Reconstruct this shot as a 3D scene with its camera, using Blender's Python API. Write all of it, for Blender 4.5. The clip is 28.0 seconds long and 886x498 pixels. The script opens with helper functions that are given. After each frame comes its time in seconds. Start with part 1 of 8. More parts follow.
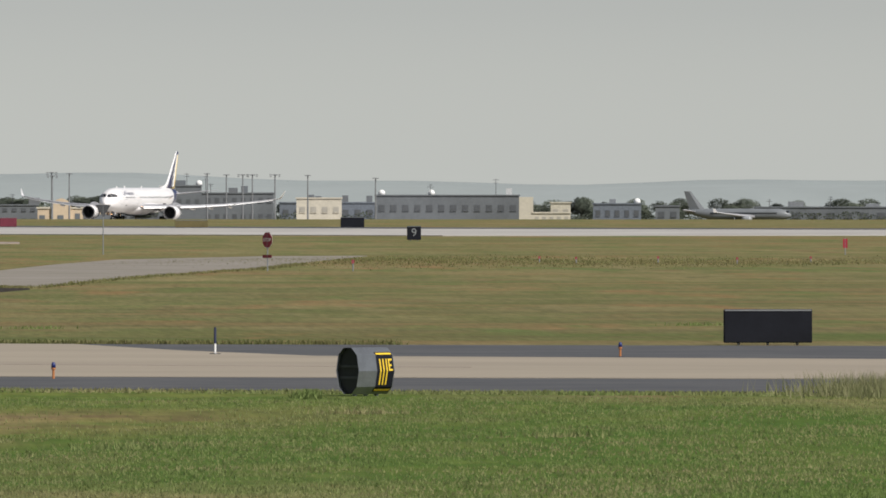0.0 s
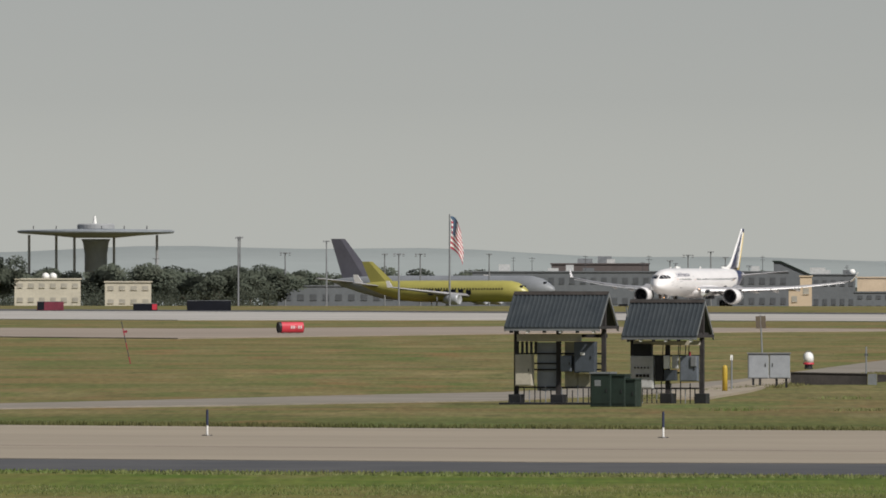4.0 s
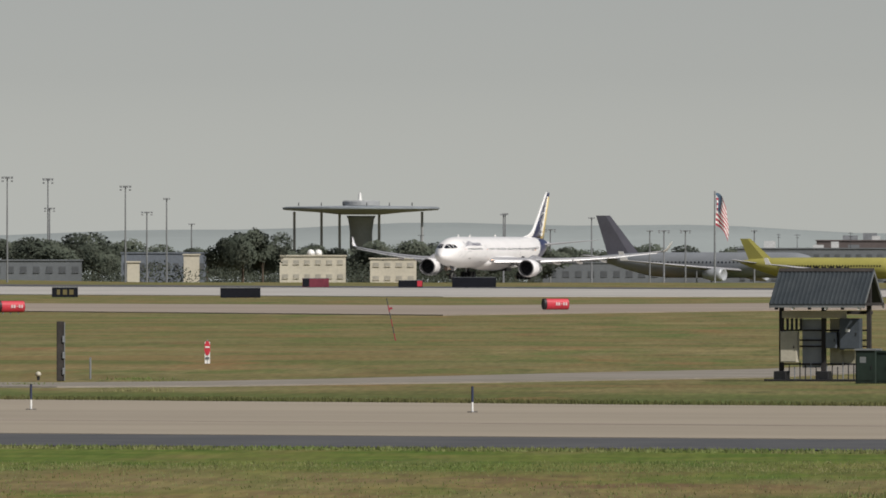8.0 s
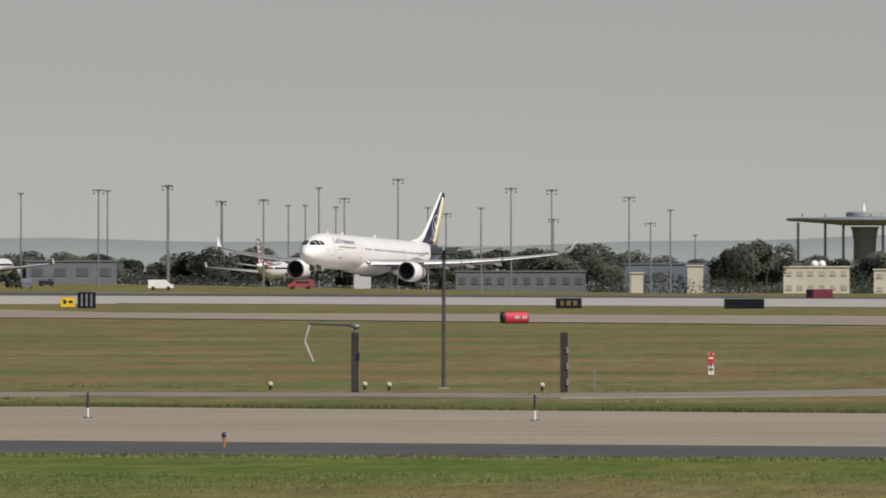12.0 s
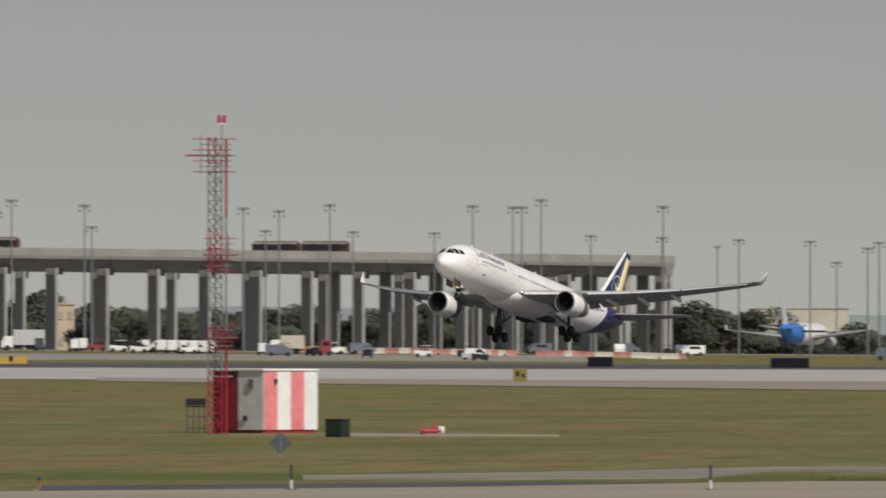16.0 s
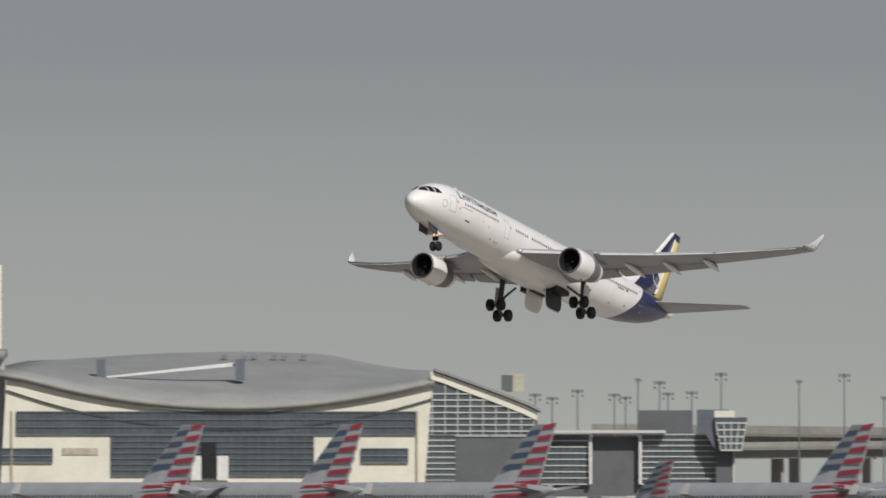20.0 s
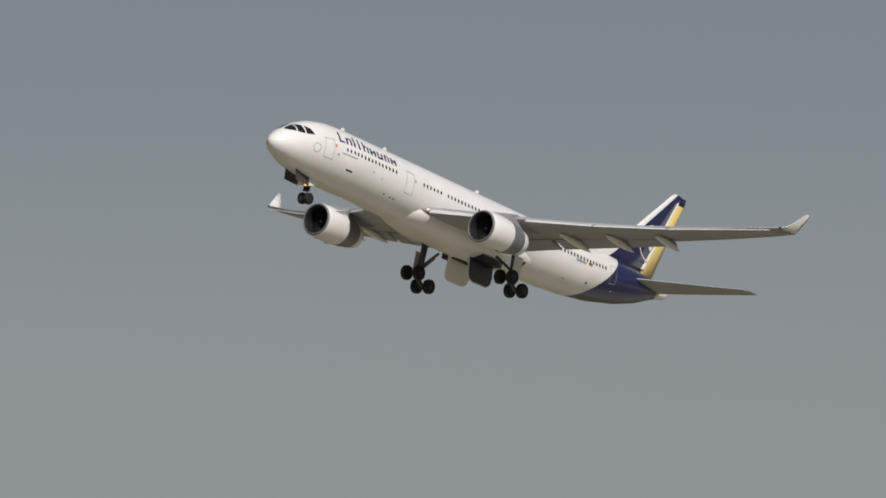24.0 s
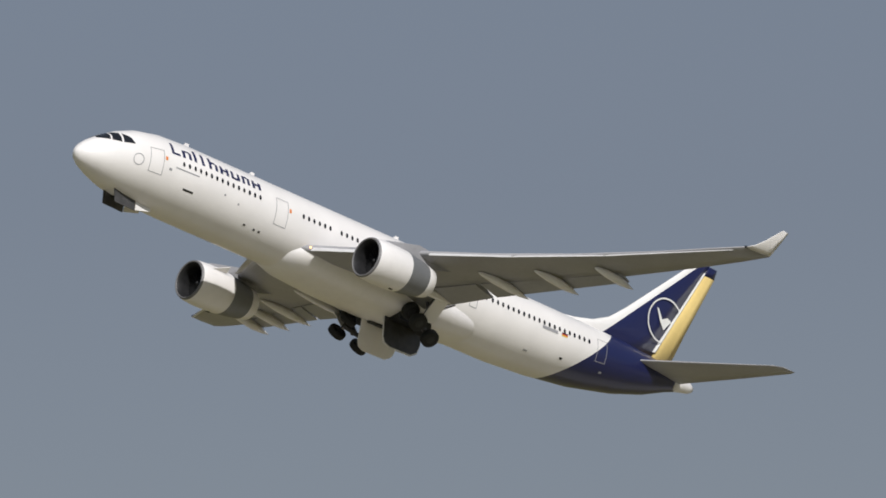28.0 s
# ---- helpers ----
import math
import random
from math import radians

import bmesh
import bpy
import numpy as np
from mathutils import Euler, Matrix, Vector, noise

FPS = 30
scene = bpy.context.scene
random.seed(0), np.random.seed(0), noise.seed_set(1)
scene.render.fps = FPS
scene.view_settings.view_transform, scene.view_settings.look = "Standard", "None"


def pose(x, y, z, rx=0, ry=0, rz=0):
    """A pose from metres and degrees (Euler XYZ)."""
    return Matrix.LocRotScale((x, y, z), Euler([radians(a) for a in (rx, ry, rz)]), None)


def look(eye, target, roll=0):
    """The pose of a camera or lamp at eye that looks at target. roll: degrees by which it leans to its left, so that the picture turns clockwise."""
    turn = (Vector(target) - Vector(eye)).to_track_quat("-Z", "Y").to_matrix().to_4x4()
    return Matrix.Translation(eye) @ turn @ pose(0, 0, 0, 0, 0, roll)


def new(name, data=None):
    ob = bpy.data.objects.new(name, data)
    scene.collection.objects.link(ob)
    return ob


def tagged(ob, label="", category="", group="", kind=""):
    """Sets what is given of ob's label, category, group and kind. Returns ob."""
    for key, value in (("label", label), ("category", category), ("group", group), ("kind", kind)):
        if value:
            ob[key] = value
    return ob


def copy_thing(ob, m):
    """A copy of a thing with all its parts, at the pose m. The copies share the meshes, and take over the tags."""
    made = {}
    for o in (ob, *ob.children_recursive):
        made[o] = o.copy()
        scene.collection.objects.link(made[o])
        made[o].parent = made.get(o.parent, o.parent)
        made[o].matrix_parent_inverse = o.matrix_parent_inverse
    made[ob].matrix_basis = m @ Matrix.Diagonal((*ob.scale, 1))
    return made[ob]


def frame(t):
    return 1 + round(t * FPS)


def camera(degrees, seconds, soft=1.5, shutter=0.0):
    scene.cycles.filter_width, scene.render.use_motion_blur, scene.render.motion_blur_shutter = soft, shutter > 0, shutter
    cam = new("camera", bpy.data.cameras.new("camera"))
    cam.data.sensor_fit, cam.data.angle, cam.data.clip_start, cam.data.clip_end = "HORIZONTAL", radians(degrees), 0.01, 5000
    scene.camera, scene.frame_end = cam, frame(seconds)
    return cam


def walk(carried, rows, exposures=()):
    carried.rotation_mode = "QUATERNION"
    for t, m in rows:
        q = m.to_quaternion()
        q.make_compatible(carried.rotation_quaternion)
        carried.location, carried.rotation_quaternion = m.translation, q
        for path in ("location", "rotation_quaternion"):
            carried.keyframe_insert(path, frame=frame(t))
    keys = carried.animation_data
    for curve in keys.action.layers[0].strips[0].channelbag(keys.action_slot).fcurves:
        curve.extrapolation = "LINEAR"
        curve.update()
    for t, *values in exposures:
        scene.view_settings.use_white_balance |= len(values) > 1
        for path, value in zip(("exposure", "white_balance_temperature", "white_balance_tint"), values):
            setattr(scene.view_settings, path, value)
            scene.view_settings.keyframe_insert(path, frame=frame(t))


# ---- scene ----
# Long-lens view from a spectators' mound across an airport: the camera pans on a tripod
# while an airliner rolls, lifts off and climbs past.
FOCAL = 26500.0          # bearings below are in units of 1/26500 rad
EYE_Z = 4.5
EYE = Vector((0.0, 0.0, EYE_Z))
AXIS = 0.2660            # bearing of u = 784, radians to the left of +Y
LEVEL = 505.0            # v of the true horizon

cam = camera(3.3893, 28.0, soft=1.7, shutter=0.25)


def aim(sx, sy):
    """Camera pose for a pan (to the left) and a tilt (upwards) in bearing units."""
    yaw, tilt = AXIS + sx / FOCAL, math.atan((LEVEL + sy - 441.0) / FOCAL)
    way = Vector((-math.sin(yaw) * math.cos(tilt), math.cos(yaw) * math.cos(tilt), math.sin(tilt)))
    return look(EYE, EYE + way * 100.0)


PAN = [
    (0.0, -1465.3, -174.9), (0.1, -1465.1, -173.9), (0.2, -1474.1, -168.2), (0.3, -1615.9, -142.9),
    (0.4, -1569.6, -127.2), (0.5, -1431.1, -62.7), (0.6, -1118.8, -62.1), (0.7, -981.6, -70.7),
    (0.8, -790.0, -66.0), (0.9, -603.6, -58.0), (1.0, -481.3, -19.7), (1.5, -287.1, -27.1),
    (1.8, -181.0, -18.8), (2.0, -102.7, -10.8), (2.5, -96.4, 3.4), (3.0, 0.0, 0.0),
    (3.5, 158.9, -13.8), (4.5, 120.0, -27.0), (5.5, -43.6, -39.3), (6.0, -229.5, -50.0),
    (6.5, -246.0, -45.6), (7.0, 156.0, -42.3), (7.5, 425.1, -55.6), (8.0, 615.0, -61.9),
    (8.5, 487.1, -77.1), (9.0, 545.7, -78.4), (9.5, 740.5, -72.9), (10.0, 836.7, -67.0),
    (10.5, 1173.3, -62.6), (11.0, 1214.7, -61.1), (11.5, 1357.7, -52.2), (12.5, 1643.0, -34.0),
    (13.5, 1928.6, -16.1), (14.0, 2084.4, -3.9), (14.5, 2480.8, 10.3), (15.0, 2835.7, 30.3),
    (15.5, 3033.6, 57.9), (16.0, 3369.7, 89.6), (16.5, 3681.7, 132.0), (17.0, 3945.9, 156.7),
    (17.5, 4194.2, 175.6), (18.0, 4662.9, 206.7), (18.5, 4838.6, 248.6), (19.0, 4962.4, 286.7),
    (19.5, 5285.4, 352.7), (20.0, 5667.2, 417.3), (20.5, 5869.5, 490.9), (21.0, 6123.8, 546.4),
    (21.5, 6590.0, 625.8), (22.0, 6933.1, 818.0), (22.5, 7530.1, 994.3), (23.5, 8430.0, 1130.0),
    (24.5, 9364.5, 1287.8), (25.0, 9969.2, 1458.0), (26.0, 10971.6, 1840.5), (27.0, 12237.8, 2172.8),
    (28.0, 13909.1, 2534.0),
]
# The camera stops down as it turns from the bright haze to the clearer sky.
walk(cam, [(t, aim(a, b)) for t, a, b in PAN],
     exposures=[(0.0, 0.2, 6380, 10), (0.4, 0.15, 6400, 10), (1.0, 0.0, 6450, 10), (8.0, -0.05, 6450, 10), (14.0, -0.16, 6520, 10), (16.0, -0.25, 6520, 10), (18.0, -0.32, 6460, 10),
                (20.0, -0.36, 6390, 10), (22.0, -0.38, 6350, 10), (24.5, -0.28, 6430, 10), (25.0, -0.15, 6380, 10), (26.0, -0.16, 6330, 10), (28.0, -0.15, 6250, 10)])


def spot(u, d):
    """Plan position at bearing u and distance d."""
    b = AXIS + (784.0 - u) / FOCAL
    return -math.sin(b) * d, math.cos(b) * d


def level_at(v, d):
    """Height of the sight line v at distance d."""
    return EYE_Z - (v - LEVEL) / FOCAL * d


def smooth(a, b, x):
    k = min(1.0, max(0.0, (x - a) / (b - a)))
    return k * k * (3 - 2 * k)


def lie(x, y):
    """Height of the ground: level near by, falling gently southwards, rising to the terminal apron."""
    fall = 0.0
    if y > 1930:
        fall = 0.0034 * ((y - 1930) ** 2 / 400.0 if y < 2130 else y - 2030)
    rise = 3.1 * smooth(-830.0, -1050.0, x) * (1.0 - smooth(2700.0, 3300.0, y))
    return -min(fall, 6.0) + rise


def on_ground(u, v):
    """Where the sight line u, v meets the ground."""
    lo, hi = 60.0, 4600.0
    d = 60.0
    while d < hi:
        x, y = spot(u, d)
        if level_at(v, d) <= lie(x, y):
            break
        lo, d = d, d * 1.02
    hi = d
    for _ in range(30):
        mid = (lo + hi) / 2
        x, y = spot(u, mid)
        if level_at(v, mid) <= lie(x, y):
            hi = mid
        else:
            lo = mid
    x, y = spot(u, hi)
    return Vector((x, y, lie(x, y)))


def facing(u, turn=0.0):
    """Turn about z, in degrees, of a thing whose -y side faces the camera."""
    return math.degrees(AXIS + (784.0 - u) / FOCAL) + turn


def stand(u, v=None, d=None, turn=0.0):
    """Pose on the ground at bearing u, by sight line v or distance d, facing the camera."""
    if d is None:
        p = on_ground(u, v)
    else:
        x, y = spot(u, d)
        p = Vector((x, y, lie(x, y)))
    return pose(p.x, p.y, p.z, 0, 0, facing(u, turn))


# ---- sky and sun ----
world = bpy.data.worlds.new("sky")
scene.world = world
world.use_nodes = True
wt = world.node_tree
sky = wt.nodes.new("ShaderNodeTexSky")
sky.sky_type = "NISHITA"
sky.sun_disc = False
sky.sun_elevation = radians(42)
sky.sun_rotation = radians(120)
sky.air_density, sky.dust_density, sky.ozone_density = 1.0, 1.0, 1.0
# thick haze: pale and bright at the horizon, greyer and bluer above it
coord = wt.nodes.new("ShaderNodeTexCoord")
axes = wt.nodes.new("ShaderNodeSeparateXYZ")
wt.links.new(coord.outputs["Generated"], axes.inputs[0])
haze = wt.nodes.new("ShaderNodeValToRGB")
haze.color_ramp.interpolation = "LINEAR"
for k, (at_z, c) in enumerate([(0.0, (1.42, 1.44, 1.42)), (0.006, (1.2, 1.22, 1.205)), (0.0125, (0.935, 0.96, 0.972)), (0.02, (0.8, 0.826, 0.853)), (0.03, (0.56, 0.59, 0.635)), (0.06, (0.415, 0.44, 0.485)), (0.1, (0.33, 0.355, 0.418)), (0.16, (0.32, 0.36, 0.43)), (0.4, (0.45, 0.49, 0.55)), (1.0, (0.55, 0.59, 0.65))]):
    e = haze.color_ramp.elements[k] if k < 2 else haze.color_ramp.elements.new(at_z)
    e.position, e.color = at_z, (*c, 1)
wt.links.new(axes.outputs["Z"], haze.inputs["Fac"])
grey = wt.nodes.new("ShaderNodeHueSaturation")
grey.inputs["Saturation"].default_value = 0.3
wt.links.new(sky.outputs[0], grey.inputs["Color"])
blend = wt.nodes.new("ShaderNodeMix")
blend.data_type, blend.blend_type = "RGBA", "MULTIPLY"
blend.inputs[0].default_value = 1.0
wt.links.new(grey.outputs[0], blend.inputs[6])
wt.links.new(haze.outputs["Color"], blend.inputs[7])
wt.links.new(blend.outputs[2], wt.nodes["Background"].inputs[0])
wt.nodes["Background"].inputs[1].default_value = 0.104
sun = new("sun", bpy.data.lights.new("sun", "SUN"))
sun.data.energy, sun.data.angle, sun.data.color = 4.4, radians(0.6), (1.0, 0.957, 0.89)
sun.matrix_world = look((61, -39, 65), (0, 0, 0))


# ---- small kit ----
def shade_node(nt, kind, **values):
    n = nt.nodes.new(kind)
    for k, v in values.items():
        n.inputs[k].default_value = v
    return n


def mat(name, colour, rough=0.6, metal=0.0, vary=0.15, scale=1.0, bump=0.0, second=None, spec=0.5, coat=0.0, each=0.0, stretch=None):
    """A painted, weathered or grown surface: two scales of colour noise and a fine relief. scale: metres of the coarse patches."""
    m = bpy.data.materials.new(name)
    m.use_nodes = True
    nt = m.node_tree
    p = nt.nodes["Principled BSDF"]
    p.inputs["Roughness"].default_value, p.inputs["Metallic"].default_value = rough, metal
    p.inputs["Specular IOR Level"].default_value = spec
    p.inputs["Coat Weight"].default_value = coat
    tc = nt.nodes.new("ShaderNodeTexCoord")
    src = tc.outputs["Object"]
    if stretch:
        mp = nt.nodes.new("ShaderNodeMapping")
        mp.inputs["Scale"].default_value = stretch
        nt.links.new(src, mp.inputs["Vector"])
        src = mp.outputs[0]
    big = shade_node(nt, "ShaderNodeTexNoise", Scale=1.0 / scale, Detail=5.0, Roughness=0.6)
    fine = shade_node(nt, "ShaderNodeTexNoise", Scale=9.0 / scale, Detail=4.0, Roughness=0.7)
    nt.links.new(src, big.inputs["Vector"])
    nt.links.new(src, fine.inputs["Vector"])
    mix = nt.nodes.new("ShaderNodeMix")
    mix.data_type = "RGBA"
    c = Vector(colour)
    other = Vector(second) if second else c * (1 - 2 * vary)
    mix.inputs[6].default_value, mix.inputs[7].default_value = (*c, 1), (*other, 1)
    ramp = shade_node(nt, "ShaderNodeMapRange")
    ramp.inputs["From Min"].default_value, ramp.inputs["From Max"].default_value = 0.38, 0.66
    nt.links.new(big.outputs["Fac"], ramp.inputs["Value"])
    nt.links.new(ramp.outputs[0], mix.inputs[0])
    hsv = nt.nodes.new("ShaderNodeHueSaturation")
    val = shade_node(nt, "ShaderNodeMapRange")
    val.inputs["From Min"].default_value, val.inputs["From Max"].default_value = 0.25, 0.75
    val.inputs["To Min"].default_value, val.inputs["To Max"].default_value = 1 - vary, 1 + vary
    nt.links.new(fine.outputs["Fac"], val.inputs["Value"])
    last = val.outputs[0]
    if each:
        info = nt.nodes.new("ShaderNodeObjectInfo")
        r = shade_node(nt, "ShaderNodeMapRange")
        r.inputs["To Min"].default_value, r.inputs["To Max"].default_value = 1 - each, 1 + each
        nt.links.new(info.outputs["Random"], r.inputs["Value"])
        mul = nt.nodes.new("ShaderNodeMath")
        mul.operation = "MULTIPLY"
        nt.links.new(last, mul.inputs[0])
        nt.links.new(r.outputs[0], mul.inputs[1])
        last = mul.outputs[0]
    nt.links.new(last, hsv.inputs["Value"])
    nt.links.new(mix.outputs[2], hsv.inputs["Color"])
    nt.links.new(hsv.outputs[0], p.inputs["Base Color"])
    if bump:
        b = shade_node(nt, "ShaderNodeBump", Strength=0.6, Distance=bump)
        nt.links.new(fine.outputs["Fac"], b.inputs["Height"])
        nt.links.new(b.outputs[0], p.inputs["Normal"])
    return m


def glow(name, colour, strength):
    m = bpy.data.materials.new(name)
    m.use_nodes = True
    p = m.node_tree.nodes["Principled BSDF"]
    p.inputs["Base Color"].default_value = (*colour, 1)
    p.inputs["Emission Color"].default_value = (*colour, 1)
    p.inputs["Emission Strength"].default_value = strength
    return m


def part(name, bm, material, parent=None, label="", soft=False, at=None):
    """Links a bmesh as one mesh object, under a thing or a part."""
    me = bpy.data.meshes.new(name)
    bmesh.ops.recalc_face_normals(bm, faces=bm.faces)
    bm.to_mesh(me)
    bm.free()
    for one in (material if isinstance(material, (list, tuple)) else [material]):
        me.materials.append(one)
    if soft:
        for f in me.polygons:
            f.use_smooth = True
    ob = new(name, me)
    if parent:
        ob.parent = parent
    if at is not None:
        ob.matrix_basis = at
    if label:
        ob["label"] = label
    return ob


def share(name, mesh, parent, at):
    ob = new(name, mesh)
    ob.parent = parent
    ob.matrix_basis = at
    return ob


def thing(name, m, label, category, group="", kind=""):
    ob = new(name)
    ob.empty_display_size = 0.1
    ob.matrix_basis = m
    return tagged(ob, label, category, group, kind)


def add_box(bm, cx, cy, cz, sx, sy, sz, rot=None, bevel=0.0, index=0):
    m = Matrix.Translation((cx, cy, cz))
    if rot is not None:
        m = m @ rot
    got = bmesh.ops.create_cube(bm, size=1.0, matrix=m @ Matrix.Diagonal((sx, sy, sz, 1)))
    faces = {f for v in got["verts"] for f in v.link_faces}
    for f in faces:
        f.material_index = index
    if bevel:
        edges = {e for v in got["verts"] for e in v.link_edges}
        bmesh.ops.bevel(bm, geom=list(edges), offset=bevel, segments=1, affect="EDGES")
    return bm


def box(cx, cy, cz, sx, sy, sz, rot=None, bevel=0.0):
    return add_box(bmesh.new(), cx, cy, cz, sx, sy, sz, rot, bevel)


def add_rod(bm, a, b, r, r2=None, n=8):
    a, b = Vector(a), Vector(b)
    way = b - a
    m = Matrix.Translation((a + b) / 2) @ way.to_track_quat("Z", "Y").to_matrix().to_4x4()
    bmesh.ops.create_cone(bm, cap_ends=True, segments=n, radius1=r, radius2=r if r2 is None else r2, depth=way.length, matrix=m)
    return bm


def rod(a, b, r, r2=None, n=8):
    return add_rod(bmesh.new(), a, b, r, r2, n)


def add_loft(bm, rings, cap=True, closed=True, index=0):
    rows = [[bm.verts.new(p) for p in ring] for ring in rings]
    n = len(rows[0])
    made = []
    for a, b in zip(rows, rows[1:]):
        for i in range(n if closed else n - 1):
            j = (i + 1) % n
            made.append(bm.faces.new((a[i], a[j], b[j], b[i])))
    if cap:
        made.append(bm.faces.new(list(reversed(rows[0]))))
        made.append(bm.faces.new(rows[-1]))
    for f in made:
        f.material_index = index
    return bm


def loft(rings, cap=True, closed=True):
    return add_loft(bmesh.new(), rings, cap, closed)


def lathe(profile, n=24, axis="y"):
    """Rings round an axis from (along, radius) pairs."""
    rings = []
    for s, r in profile:
        ring = []
        for i in range(n):
            a = 2 * math.pi * i / n
            if axis == "y":
                ring.append((r * math.cos(a), s, r * math.sin(a)))
            else:
                ring.append((r * math.cos(a), r * math.sin(a), s))
        rings.append(ring)
    return rings


def plate(points, thick, axis=2):
    """A flat prism over an outline of 3D points, thickened along one axis."""
    bm = bmesh.new()
    off = Vector((0, 0, 0))
    off[axis] = thick
    lo = [bm.verts.new(Vector(p)) for p in points]
    hi = [bm.verts.new(Vector(p) + off) for p in points]
    bm.faces.new(lo)
    bm.faces.new(list(reversed(hi)))
    n = len(lo)
    for i in range(n):
        bm.faces.new((lo[i], hi[i], hi[(i + 1) % n], lo[(i + 1) % n]))
    return bm


# ---- materials ----
M_WHITE = mat("aircraft_white", (0.83, 0.80, 0.79), 0.32, 0.0, 0.03, 6.0, coat=0.3)
M_NAVY = mat("navy_paint", (0.012, 0.016, 0.075), 0.3, 0.0, 0.08, 4.0, coat=0.3)
M_YELLOW = mat("ochre_yellow_paint", (0.80, 0.60, 0.23), 0.4, 0.0, 0.05, 3.0)
M_GREY = mat("wing_grey_paint", (0.33, 0.325, 0.34), 0.42, 0.0, 0.06, 3.0)
M_METAL = mat("bare_metal", (0.55, 0.55, 0.55), 0.3, 0.9, 0.1, 1.0)
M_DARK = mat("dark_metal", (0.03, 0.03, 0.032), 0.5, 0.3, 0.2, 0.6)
M_BLACK = mat("black_rubber", (0.012, 0.012, 0.012), 0.75, 0.0, 0.2, 0.3)
M_GLASS = mat("dark_glass", (0.015, 0.017, 0.022), 0.08, 0.0, 0.1, 1.0)
M_CONCRETE = mat("concrete", (0.315, 0.265, 0.2), 0.85, 0.0, 0.1, 9.0, 0.01, second=(0.262, 0.22, 0.166), stretch=(0.25, 1, 1))
M_RUNWAY = mat("runway_concrete", (0.44, 0.415, 0.38), 0.8, 0.0, 0.1, 25.0, second=(0.32, 0.295, 0.27))
M_ASPHALT = mat("asphalt", (0.055, 0.055, 0.058), 0.85, 0.0, 0.15, 4.0, 0.01, second=(0.085, 0.083, 0.082))
M_STEEL = mat("galvanised_steel", (0.30, 0.31, 0.32), 0.5, 0.6, 0.12, 1.0)
M_POLE = mat("weathered_pole", (0.085, 0.085, 0.09), 0.6, 0.4, 0.15, 1.0)
M_RED = mat("red_paint", (0.32, 0.02, 0.04), 0.5, 0.0, 0.12, 0.8)
M_SIGNRED = mat("sign_red", (0.52, 0.035, 0.055), 0.45, 0.0, 0.08, 0.5)
M_WPAINT = mat("white_paint", (0.78, 0.77, 0.74), 0.5, 0.0, 0.07, 0.8)
M_SIGNYEL = mat("sign_yellow", (0.75, 0.50, 0.03), 0.45, 0.0, 0.08, 0.6)
M_BLUE = mat("blue_plastic", (0.012, 0.025, 0.13), 0.4, 0.0, 0.1, 0.3)
M_ORANGE = mat("orange_paint", (0.75, 0.22, 0.03), 0.5, 0.0, 0.1, 0.3)
M_GREEN = mat("dark_green_steel", (0.022, 0.036, 0.028), 0.5, 0.2, 0.15, 0.5)
M_CREAM = mat("cream_wall", (0.80, 0.76, 0.64), 0.7, 0.0, 0.06, 6.0)
M_BEIGE = mat("beige_panel", (0.50, 0.46, 0.37), 0.6, 0.0, 0.1, 0.6)
M_TAN = mat("tan_block_wall", (0.52, 0.44, 0.32), 0.8, 0.0, 0.1, 4.0)
# real grey walls, and the painted shade on the hotel's left-hand faces
M_GREYWALL = mat("grey_cladding_and_shade", (0.13, 0.135, 0.14), 0.6, 0.0, 0.08, 5.0)
M_BARK = mat("bark", (0.10, 0.075, 0.055), 0.9, 0.0, 0.2, 0.5)
M_SIGNBLACK = mat("sign_black", (0.010, 0.011, 0.016), 0.7, 0.0, 0.15, 0.8, spec=0.15)


# ---- the departing airliner ----
# Model space: x to port, y aft from station 30, z up from the fuselage axis.
BODY = [(0.0, -0.72, 0.04, 0.04), (0.1, -0.71, 0.34, 0.32), (0.4, -0.67, 0.72, 0.68), (1.0, -0.58, 1.16, 1.1),
        (2.0, -0.43, 1.68, 1.6), (3.2, -0.26, 2.13, 2.09), (4.6, -0.12, 2.48, 2.47), (6.5, -0.03, 2.72, 2.73),
        (9.0, 0.0, 2.82, 2.82), (14.0, 0, 2.82, 2.82), (20.0, 0, 2.82, 2.82), (26.0, 0, 2.82, 2.82), (32.0, 0, 2.82, 2.82),
        (38.0, 0, 2.82, 2.82), (42.0, 0.02, 2.81, 2.80), (46.0, 0.14, 2.70, 2.67), (50.0, 0.36, 2.42, 2.44),
        (54.0, 0.74, 1.92, 2.02), (57.0, 1.1, 1.36, 1.5), (59.2, 1.4, 0.78, 0.88), (60.4, 1.5, 0.52, 0.56), (61.4, 1.55, 0.38, 0.4), (61.7, 1.56, 0.2, 0.22)]


def body_at(s):
    for a, b in zip(BODY, BODY[1:]):
        if a[0] <= s <= b[0]:
            k = (s - a[0]) / (b[0] - a[0])
            return [p + (q - p) * k for p, q in zip(a[1:], b[1:])]
    return BODY[-1][1:]


def skin(s, phi, off=0.0, side=1):
    """A point on the fuselage skin: station, angle above the horizontal, stand-off."""
    zc, rx, rz = body_at(s)
    return Vector((side * (rx + off) * math.cos(phi), s - 30.0, zc + (rz + off) * math.sin(phi)))


